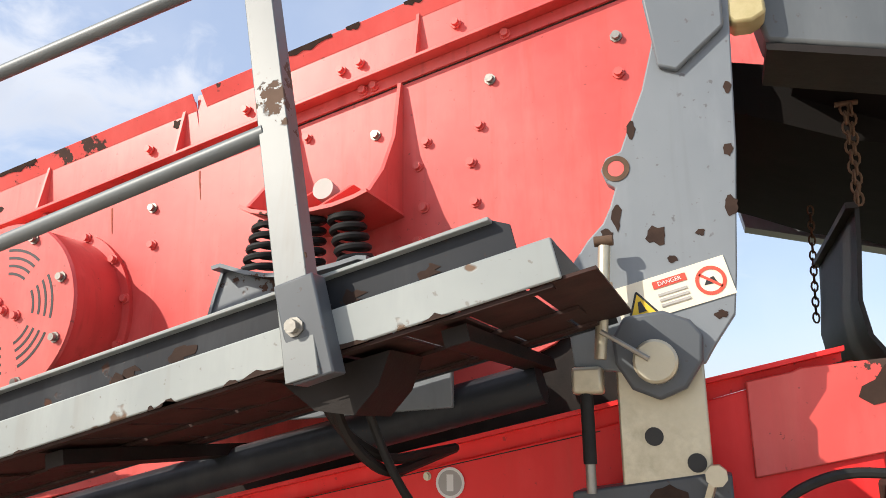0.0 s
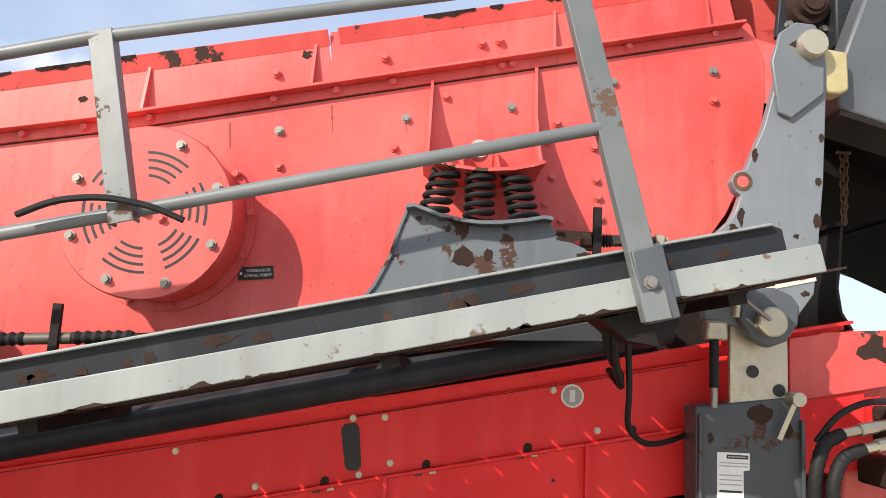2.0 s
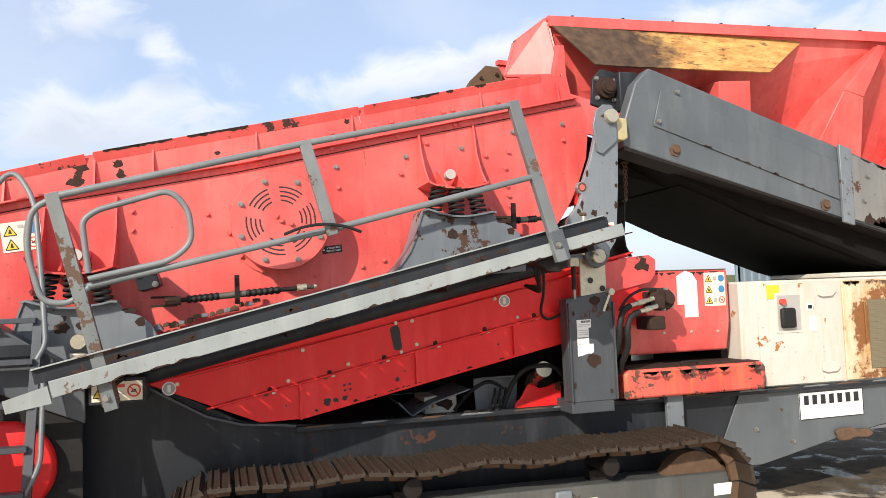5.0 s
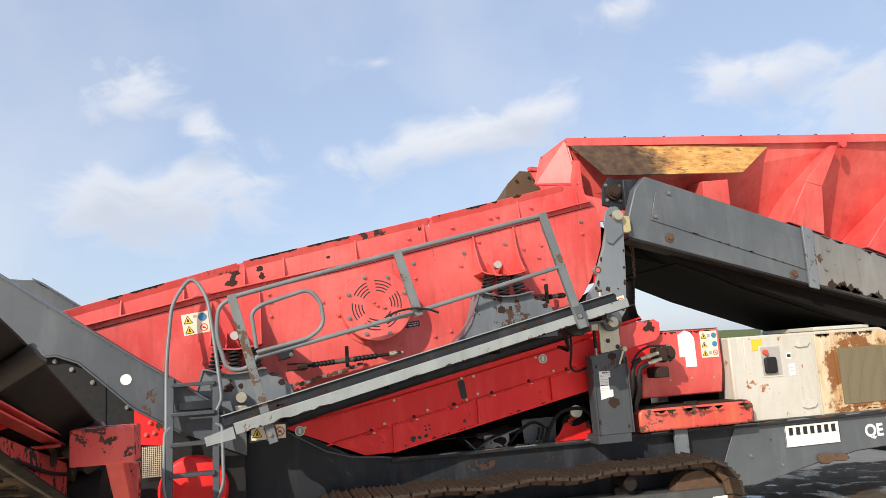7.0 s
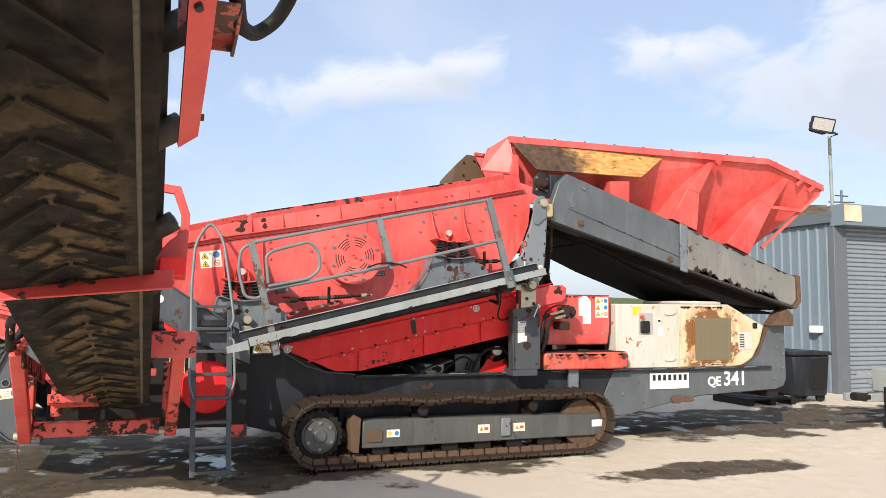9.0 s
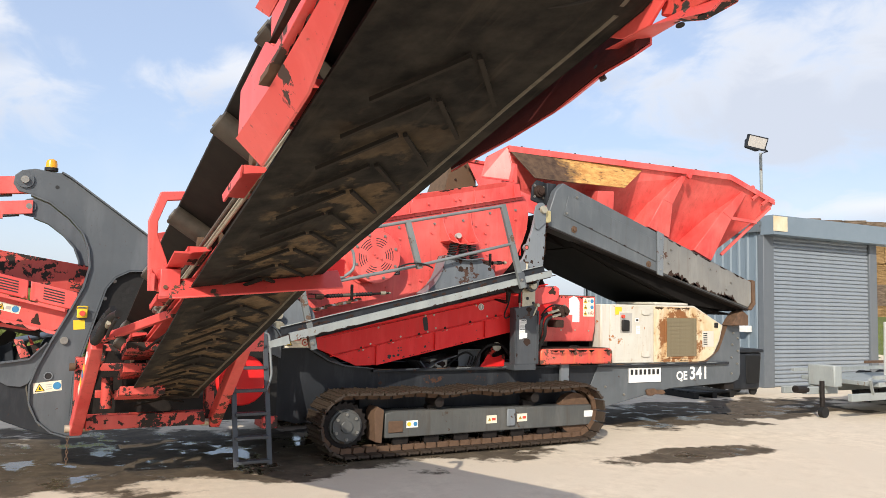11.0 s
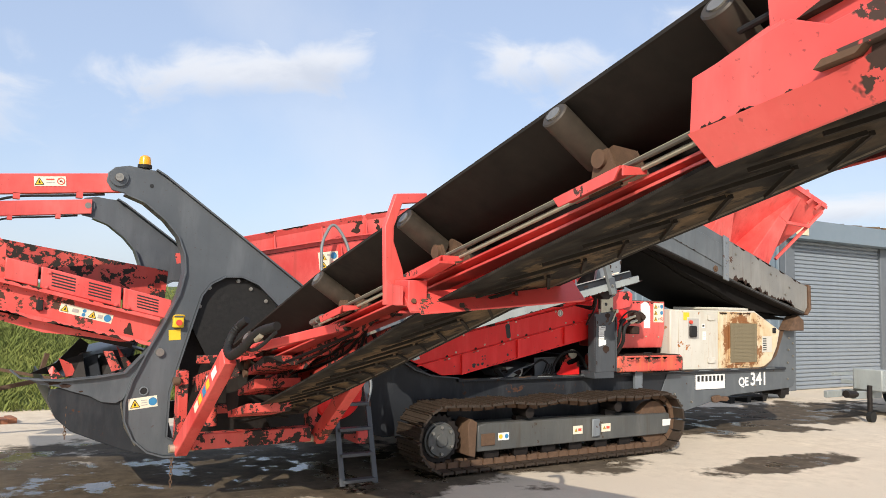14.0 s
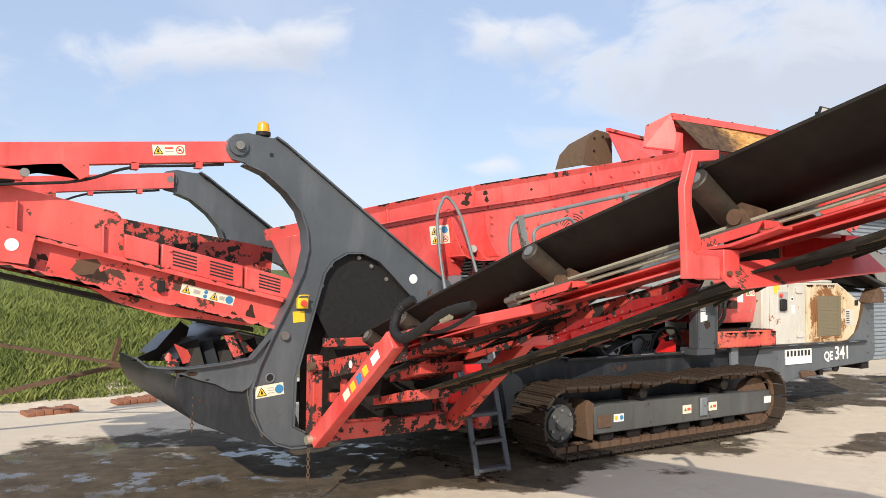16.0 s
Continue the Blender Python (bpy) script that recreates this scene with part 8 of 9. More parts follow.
far_head = part("far_bearing_plate", prism(B(), [(-4.20, 2.50), (-4.22, 2.70), (-4.40, 2.765), (-4.44, 2.788), (-4.475, 2.786), (-4.505, 2.745), (-4.515, 2.695), (-4.49, 2.64), (-4.46, 2.60), (-4.44, 2.53), (-4.38, 2.475), (-4.28, 2.468)], -4.495, -4.483, "x"), RED_SCRAPED, conv, "red far bearing plate", bevel=0.003)
part("bottom_flange", plate(B(), [(-4.493, -4.20, 2.462), (-4.493, -4.39, 2.474), (-4.48, -4.584, 2.448), (-4.44, -4.621, 2.512), (-4.38, -4.60, 2.535), (-4.39, -4.20, 2.485)], 0.010), RED_SCRAPED, far_head)
part("scraper_box", prism(B(), [(-4.40, 2.50), (-4.41, 2.60), (-4.53, 2.622), (-4.60, 2.545), (-4.585, 2.49), (-4.48, 2.478)], -4.470, -4.385, "x"), RED_HALF, far_head, bevel=0.004)
part("box_opening", prism(B(), [(-4.475, 2.515), (-4.478, 2.590), (-4.525, 2.598), (-4.572, 2.548), (-4.56, 2.515)], -4.473, -4.4702, "x"), DIRT_AND_SHADE, far_head)
for y, z in ((-4.455, 2.742), (-4.478, 2.682)):
    part("washer", disc(B(), (-4.4955, y, z), (-1, 0, 0), 0.021, 0.006, 16), RUST, far_head)
    part("bolt", disc(B(), (-4.501, y, z), (-1, 0, 0), 0.014, 0.018, 6), RUST, far_head)
for x, y, z in ((-4.455, -4.53, 2.462), (-4.46, -4.46, 2.462)):
    part("hole", disc(B(), (x, y, z - 0.004), (0, -0.3, -1), 0.012, 0.003, 12), DIRT_AND_SHADE, far_head)
low_run = [(-3.206, 2.299), (-3.65, 2.352), (-3.905, 2.392), (-4.12, 2.452), (-4.28, 2.472)]
part("far_skirt", prism(B(), low_run + [(-4.28, 2.62), (-3.80, 2.555), (-3.44, 2.498), (-3.259, 2.351)], -4.393, -4.385, "x"), RED_CHIPPED, far_head, "chipped red folded skirt", bevel=0.002)
bm = B()
fold = []
for y, z in low_run:
    fold.append([bm.verts.new(v) for v in ((-4.386, y, z), (-4.450, y + 0.004, z - 0.046), (-4.450, y + 0.004, z - 0.038), (-4.386, y, z + 0.009))])
bm.faces.new(fold[0])
bm.faces.new(fold[-1][::-1])
for one, two in zip(fold, fold[1:]):
    for i in range(4):
        bm.faces.new((one[i], one[(i + 1) % 4], two[(i + 1) % 4], two[i]))
part("skirt_fold", bm, RED_CHIPPED, far_head)
# sheet added over the fold; dark maroon paints the belt's shade on it
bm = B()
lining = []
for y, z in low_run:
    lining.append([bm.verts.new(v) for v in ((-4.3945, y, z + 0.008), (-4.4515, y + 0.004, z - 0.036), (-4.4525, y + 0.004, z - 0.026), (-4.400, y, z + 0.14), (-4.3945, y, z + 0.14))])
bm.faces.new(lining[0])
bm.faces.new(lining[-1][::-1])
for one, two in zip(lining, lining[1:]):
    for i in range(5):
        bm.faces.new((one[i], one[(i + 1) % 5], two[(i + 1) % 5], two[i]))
part("shaded_lining", bm, plain("shaded_maroon_paint", (0.035, 0.010, 0.010), (0.11, 0.020, 0.018), 14.0, 0.8, gloss=0.2), far_head, "inner side of the skirt, coloured dark for its shade")
part("skirt_bolt", disc(B(), (-4.385, -3.30, 2.345), (1, 0, 0), 0.012, 0.014, 6), RUST, far_head)
part("hanger_plate", prism(B(), [(-3.640, 2.458), (-3.652, 2.452), (-3.80, 2.47), (-3.95, 2.52), (-3.95, 2.66), (-3.66, 2.62), (-3.645, 2.50)], -4.318, -4.308, "x"), RUSTY_RED, far_head, "rusty scraped hanger plate", bevel=0.002)
part("hanger_web", box(B(), -4.384, -4.318, -3.95, -3.672, 2.492, 2.500), RUSTY_RED, far_head)
part("hanger_web", box(B(), -4.470, -4.318, -3.672, -3.664, 2.462, 2.60), RUSTY_RED, far_head)
part("drain_stub", tube(B(), [(-4.44, -4.10, 2.45), (-4.425, -4.115, 2.405)], 0.011, 8), BLACK, far_head)
part("hose", tube(B(), rounded([(-4.33, -3.95, 2.53), (-4.305, -3.78, 2.50), (-4.25, -3.66, 2.525), (-4.19, -3.66, 2.575), (-4.155, -3.74, 2.63), (-4.17, -3.95, 2.70), (-4.26, -4.2, 2.70), (-4.36, -4.40, 2.67)], 0.09, 8), 0.022, 12), RUBBER, far_head, "thick black hose looping out")
part("hose", tube(B(), rounded([(-4.40, -4.44, 2.66), (-4.37, -4.52, 2.665), (-4.345, -4.54, 2.635), (-4.34, -4.52, 2.59), (-4.35, -4.45, 2.575)], 0.05), 0.012, 8), RUBBER, far_head)
# hook bracket and the bar below the belt
def hook_plate(x0, y0, z0, flip):
    pts = [(0.0, 0.0), (-0.015, 0.37), (0.04, 0.53), (0.21, 0.548), (0.21, 0.502), (0.075, 0.485), (0.034, 0.37), (0.034, 0.30), (0.085, 0.17), (0.10, 0.10), (0.10, 0.0)]
    return prism(B(), [(x0 + flip * u, z0 + w) for u, w in pts], y0 - 0.035, y0)
hook = part("hook_bracket", hook_plate(-5.41, -1.62, 1.75, 1), RED, conv, "red hooked transport bracket", bevel=0.004)
part("hook_side", prism(B(), [(-1.62, 1.75), (-1.62, 1.90), (-1.65, 1.87), (-1.70, 1.845), (-1.80, 1.835), (-1.80, 1.75)], -5.41, -5.398, "x"), RED, hook)
part("corner_box", box(B(), -5.37, -5.27, -1.80, -1.658, 1.745, 1.865), RED, hook, bevel=0.005)
for x in (-5.345, -5.295):
    part("bolt", disc(B(), (x, -1.80, 1.77), (0, -1, 0), 0.011, 0.014, 6), RUST, hook)
part("shelf", prism(B(), [(-1.66, 1.865), (-1.80, 1.875), (-2.02, 1.935), (-2.02, 1.945), (-1.80, 1.887), (-1.66, 1.877)], -5.34, -5.26, "x"), RED, hook)
bm = B()
verts = []
for x, y, z in ((-5.33, -1.795, 1.755), (-4.43, -1.885, 1.838)):
    verts.append([bm.verts.new((x, y + dy, z + dz)) for dy, dz in ((-0.055, -0.050), (-0.062, -0.042), (0.035, 0.055), (0.05, 0.055), (0.05, 0.040))])
bm.faces.new(verts[0])
bm.faces.new(verts[1][::-1])
for i in range(5):
    j = (i + 1) % 5
    bm.faces.new((verts[0][j], verts[0][i], verts[1][i], verts[1][j]))
part("crossbar", bm, RED_SCRAPED, hook, "scraped red crossbar", bevel=0.004)
part("far_gusset", prism(B(), [(-4.365, 1.85), (-4.365, 2.14), (-4.46, 2.06), (-4.52, 1.97), (-4.52, 1.85)], -1.490, -1.4805), RED, hook, bevel=0.003)
part("far_box", box(B(), -4.50, -4.37, -1.80, -1.491, 1.862, 1.96), RED_DEEP, hook, bevel=0.006)
part("end_plate", plate(B(), [(-5.375, -1.83, 1.715), (-5.325, -1.835, 1.715), (-5.30, -1.75, 1.79), (-5.375, -1.74, 1.80)], 0.012), RED, hook)
part("far_hook", hook_plate(-4.362, -1.445, 1.848, -1), RED, hook, bevel=0.004)
# foot of the conveyor
foot = part("foot_arm", bar(B(), (-5.57, 1.70, 0.52), (-5.50, 0.60, 1.36), 0.10, 0.13), RED, conv, "red box-section foot arm", bevel=0.008)
part("foot_arm", bar(B(), (-4.36, 1.70, 0.53), (-4.33, 0.66, 1.36), 0.10, 0.13), RED_WORN, conv, bevel=0.008)
part("top_arm", bar(B(), (-5.50, 0.62, 1.37), (-5.10, -0.55, 1.62), 0.05, 0.06), RED_SCRAPED, foot, bevel=0.008)
part("pin", tube(B(), [(-5.66, 1.70, 0.53), (-5.46, 1.70, 0.53)], 0.035, 14), ZINC, foot)
part("pin", tube(B(), [(-4.48, 1.70, 0.53), (-4.30, 1.70, 0.53)], 0.035, 14), ZINC, foot)
part("crossbeam", box(B(), -5.50, -4.46, 1.60, 1.72, 0.52, 0.65), RED_HALF, foot, bevel=0.01)
part("cap_plate", box(B(), -4.55, -4.20, 0.55, 0.80, 1.28, 1.49), RED_SCRAPED, foot, bevel=0.008)
part("upright", box(B(), -5.60, -5.52, 1.72, 1.86, 0.55, 1.16), RED_HALF, foot, bevel=0.008)
part("upright", box(B(), -4.44, -4.36, 1.72, 1.86, 0.55, 1.16), RED_HALF, foot, bevel=0.008)
part("tail_beam", prism(B(), [(1.75, 0.98), (0.55, 1.22), (0.55, 1.34), (1.75, 1.12)], -5.46, -5.44, "x"), RED_HALF, foot, bevel=0.003)
part("tail_drum", tube(B(), [(-5.20, 1.55, 0.97), (-4.55, 1.55, 0.97)], 0.19, 28), BELT, foot)
part("eye_bolt", disc(B(), (-5.60, 1.70, 1.08), (-1, 0, 0), 0.035, 0.05, 12), RUST, foot)
copies("chain_link", link, [Matrix.Translation((-5.63, 1.72, 0.44 - 0.030 * k)) @ Matrix.Rotation(radians(90 * (k % 2)), 4, "Z") for k in range(8)], foot)
sticker(foot, (-5.461, 1.35, 1.125), 0.001, 0.001, [("dot", 0, 0, 0.06, STICKER)], STICKER, face="-x", name="round_sticker")
# stickers on the arm's outer face
arm_a, arm_b = Vector((-5.57, 1.70, 0.52)), Vector((-5.50, 0.60, 1.36))
for f0, f1, mat in ((0.46, 0.53, CREAM), (0.55, 0.60, YELLOW), (0.63, 0.68, BLUE), (0.70, 0.75, YELLOW), (0.80, 0.88, STICKER)):
    part("arm_sticker", bar(B(), arm_a.lerp(arm_b, f0) + Vector((-0.051, 0, 0.0)), arm_a.lerp(arm_b, f1) + Vector((-0.051, 0, 0.0)), 0.003, 0.062), mat, foot)
for y, z, w in ((1.30, 0.82, 0.5), (1.05, 1.02, 0.42), (0.80, 1.20, 0.36)):
    part("inner_plate", prism(B(), [(y - w, z + 0.10), (y, z), (y, z + 0.05), (y - w, z + 0.17)], -5.30, -4.95, "x"), RED_HALF, foot, bevel=0.004)
part("spring_can", tube(B(), [(-5.33, 1.70, 0.70), (-5.33, 1.70, 0.98)], 0.05, 14), RED_HALF, foot)
# added plate that closes the arch, its dark colour serving as interior shade
part("arch_shade_sheet", box(B(), -5.48, -4.30, 2.28, 2.295, 0.45, 1.72), DIRT_AND_SHADE, foot)
for k, (z, x0, x1) in enumerate(((0.78, -5.42, -4.62), (1.02, -5.44, -4.5), (1.20, -5.40, -4.7))):
    part("frame_bar", box(B(), x0, x1, 1.80 + 0.08 * k, 1.86 + 0.08 * k, z, z + 0.07), RED_HALF, foot, bevel=0.006)
# hoses
for k, (dx, dz) in enumerate(((-0.005, 0.070), (-0.045, 0.048), (-0.02, 0.026))):
    line = [(XN + dx - 0.06, y, rail_z(y) + dz) for y in (-0.25, -0.6, -1.2, -1.9, -2.6, -3.2, -3.7)]
    part("hose", tube(B(), rounded(line, 0.3), 0.0095, 8), CABLE if k != 1 else HOSE_GREY, near_beam, "pale hydraulic hose")
    part("coupling", tube(B(), [(XN + dx - 0.06, -0.25, rail_z(-0.25) + dz), (XN + dx - 0.06, -0.16, rail_z(-0.16) + dz)], 0.02, 8), STEEL, near_beam)
sleeve = rounded([(-5.42, -0.16, 1.60), (-5.47, 0.08, 1.55), (-5.50, 0.30, 1.43), (-5.53, 0.48, 1.36), (-5.52, 0.62, 1.42), (-5.45, 0.66, 1.55), (-5.40, 0.55, 1.62)], 0.1, 8)
part("sleeved_hose", tube(B(), sleeve, [0.034 if k % 2 else 0.029 for k in range(len(sleeve))], 10), RUBBER, near_beam, "black spiral-sleeved hose")
part("hose", tube(B(), rounded([(-5.44, -0.2, 1.56), (-5.47, 0.0, 1.46), (-5.46, 0.2, 1.42), (-5.44, 0.5, 1.43)], 0.1), 0.012, 8), RUBBER, near_beam)
part("valve", tube(B(), [(-5.47, 0.10, 1.50), (-5.47, 0.0, 1.53)], 0.018, 8), ZINC, near_beam)
for k in range(5):
    part("hose", tube(B(), rounded([(-5.2 + 0.12 * k, 1.3, 1.05 + 0.03 * k), (-5.18 + 0.12 * k, 0.7, 1.25), (-5.12 + 0.1 * k, 0.1, 1.40), (-5.0, -0.6, 1.60)], 0.2), 0.011, 7), DIRT_AND_SHADE if k % 2 else RUBBER, far_beam)
lower_edge = [(1.25 - 0.22 * k, 1.03 + 0.066 * k + (0.02 if k % 2 else -0.015)) for k in range(13)]
part("side_plate", prism(B(), lower_edge + [(-1.40, rail_z(-1.40) - 0.024), (1.25, rail_z(1.25) - 0.024)], -5.020, -5.008, "x"), RED_HALF, near_beam, "red side plate with most of its paint flaked off")
part("side_plate", prism(B(), lower_edge + [(-1.40, rail_z(-1.40) - 0.024), (1.25, rail_z(1.25) - 0.024)], -4.735, -4.723, "x"), RED_HALF, far_beam)

# flaked paint along edges
def straight(xa, za, xb, zb):
    return lambda q: za + (zb - za) * (q - xa) / (xb - xa)
random.seed(77)
for parent, edge, xs, y, count, wide, high, sgn in (
        (feed, straight(2.02, 2.26, 3.83, 1.79), (2.1, 3.65), 2.222, 22, 0.16, 0.10, 1),
        (feed, straight(0.25, 2.96, 1.92, 2.41), (0.3, 1.75), 2.228, 9, 0.06, 0.02, 1),
        (feed, straight(2.03, 2.79, 3.90, 2.185), (2.1, 3.7), 2.222, 16, 0.14, 0.04, -1),
        (step, straight(-0.06, 1.150, 1.2, 1.150), (0.0, 1.0), 2.22, 14, 0.14, 0.055, -1),
        (step, straight(-0.1, 0.965, 1.2, 0.965), (0.0, 1.1), 2.22, 5, 0.04, 0.03, 1),
        (tank, straight(0.24, 1.870, 1.0, 1.870), (0.27, 0.85), 2.45, 7, 0.08, 0.03, -1),
        (engine, straight(2.05, 0.965, 2.9, 0.965), (2.1, 2.8), 2.404, 8, 0.09, 0.02, 1),
        (engine, straight(2.05, 1.755, 2.87, 1.755), (2.06, 2.7), 2.404, 14, 0.12, 0.05, -1),
        (lower, straight(-2.34, 1.0, 0.1, 1.515), (-2.3, -0.7), 2.40, 12, 0.05, 0.02, 1),
        (bow, straight(-4.4, 1.885, -5.7, 2.815), (-5.6, -4.5), 2.065, 6, 0.03, 0.012, -1)):
    for k in range(count):
        w = random.uniform(0.35, 1.0) * wide
        x = random.uniform(*xs)
        ob = chip(edge, x, w, random.uniform(0.4, 1.0) * high, y, parent, sgn)
        if parent is engine:
            ob.data.materials[0] = RUST
def chip_side(edge, y, w, h, x, parent, sgn=1):
    """The same on a face that looks towards -x."""
    line = [(y - w * i / 7, edge(y - w * i / 7)) for i in range(8)]
    ragged = [(py, pz + sgn * h * (0.25 + 0.75 * math.sin(math.pi * i / 7)) * random.uniform(0.45, 1.1)) for i, (py, pz) in enumerate(line)]
    return part("paint_chip", prism(B(), line + ragged[::-1], x - 0.0012, x - 0.0002, "x"), RUST_DARK, parent)
for k in range(10):
    chip_side(straight(-3.806, 2.305, -4.385, 2.455), random.uniform(-3.85, -4.25), random.uniform(0.02, 0.07), random.uniform(0.006, 0.02), -5.3655, skirt)
for k in range(7):
    chip_side(straight(-3.39, 2.245, -3.806, 2.305), random.uniform(-3.42, -3.70), random.uniform(0.012, 0.05), random.uniform(0.005, 0.014), -5.359, skirt)
# lumps of dirt caught on the ledges of the lower frame
for k in range(26):
    x = random.uniform(-3.4, -0.6)
    bm = B()
    bmesh.ops.create_icosphere(bm, subdivisions=1, radius=random.uniform(0.012, 0.03))
    for v in bm.verts:
        v.co = Vector((v.co.x * random.uniform(0.8, 1.8), v.co.y, v.co.z * 0.55)) + Vector((x, YN - random.uniform(0.02, 0.05), 0.94))
    if x > -2.35:
        part("dirt_lump", bm, DIRT_AND_SHADE, chassis)
    else:
        bm.free()


# ---- beside the shed ----
def floodlight():
    lampost = thing("floodlight", "grey floodlight on a pale pole fixed to the shed", "floodlight", at=(8.84, 6.05, 2.9))
    part("pole", tube(B(), [(8.86, 5.98, 3.0), (8.82, 5.98, 5.46)], 0.035, 12), GALV, lampost)
    part("arm", tube(B(), [(8.82, 5.98, 5.43), (8.95, 5.9, 5.50), (8.50, 5.75, 5.52)], 0.025, 8), GREY_DARK, lampost)
    headbox = part("lamp_head", plate(B(), [(7.97, 5.70, 5.46), (8.44, 5.55, 5.38), (8.50, 5.50, 5.68), (8.02, 5.65, 5.75)], -0.05), GREY_DARK, lampost)
    part("glass", plate(B(), [(8.01, 5.69, 5.49), (8.41, 5.555, 5.42), (8.46, 5.505, 5.65), (8.06, 5.645, 5.72)], 0.006), GREYPRINT, headbox)
    part("housing", prism(B(), [(8.10, 5.47), (8.46, 5.42), (8.58, 5.52), (8.50, 5.64), (8.12, 5.68)], 5.72, 5.86), GREY_DARK, lampost, bevel=0.03)
    return lampost


def wheelie_bin():
    b = thing("wheelie_bin", "large dark grey plastic wheeled bin with rubbish on its lid", "bin", at=(7.0, 5.2, 0))
    part("body", prism(B(), [(6.62, 0.12), (7.38, 0.12), (7.46, 0.88), (6.56, 0.88)], 4.9, 5.5), GREY_DARK, b, bevel=0.04)
    part("lid", prism(B(), [(6.53, 0.88), (7.49, 0.88), (7.47, 0.95), (7.0, 0.98), (6.55, 0.95)], 4.86, 5.54), GREY_DARK, b, bevel=0.02)
    part("front_panel", prism(B(), [(6.98, 0.25), (7.36, 0.25), (7.40, 0.82), (6.96, 0.82)], 4.885, 4.899), RUBBER, b, bevel=0.02)
    for x in (6.7, 7.3):
        part("wheel", disc(B(), (x, 4.98, 0.1), (0, 1, 0), 0.1, 0.05, 16), RUBBER, b)
        part("wheel", disc(B(), (x, 5.38, 0.1), (0, 1, 0), 0.1, 0.05, 16), RUBBER, b)
    return b


def pallet():
    p = thing("pallet", "dark plastic pallet lying by the wall", "pallet", at=(6.0, 5.2, 0))
    for k in range(5):
        part("slat", box(B(), 5.4, 6.5, 4.8 + 0.2 * k, 4.93 + 0.2 * k, 0.10, 0.13), RUBBER, p)
    for x in (5.4, 5.9, 6.38):
        part("runner", box(B(), x, x + 0.12, 4.8, 5.73, 0.0, 0.1), RUBBER, p)


CABIN_WALL = plain("off_white_panel", (0.47, 0.455, 0.42), (0.55, 0.535, 0.50), 2.0, 0.6, strength=0.05)
GLASS = plain("dark_window_glass", (0.02, 0.025, 0.03), (0.04, 0.045, 0.05), 2.0, 0.08, strength=0.02)


def cabin():
    c = thing("site_cabin", "off-white site cabin with a white framed window", "cabin", at=(14.6, 6.0, 0))
    part("wall", box(B(), 14.6, 22, 6.0, 9.0, 0.25, 2.78), CABIN_WALL, c, bevel=0.02)
    part("roof", box(B(), 14.5, 22.1, 5.9, 9.1, 2.78, 2.92), TRIM, c, bevel=0.02)
    part("corner_trim", box(B(), 14.56, 14.74, 5.96, 6.0, 0.25, 2.78), GREY, c)
    w = part("window", box(B(), 16.9, 18.4, 5.94, 5.995, 1.2, 2.5), STICKER, c, "white window frame", bevel=0.01)
    for x0, x1, z0, z1 in ((17.0, 18.3, 2.02, 2.40), (17.0, 18.3, 1.30, 1.94)):
        part("pane", box(B(), x0, x1, 5.925, 5.939, z0, z1), GLASS, w)
    part("skid", box(B(), 14.7, 21.9, 6.1, 8.9, 0, 0.25), TRIM, c)
    part("flue", tube(B(), [(16.35, 5.8, 0.9), (16.35, 5.85, 3.15)], 0.09, 12), RUST, c, "rusty steel flue pipe")
    c.rotation_euler[2] = radians(-63)
    return c


MESH_RAMP = plain("grey_mesh_ramp", (0.42, 0.43, 0.40), (0.58, 0.58, 0.55), 40.0, 0.6, 0.2, 0.5)


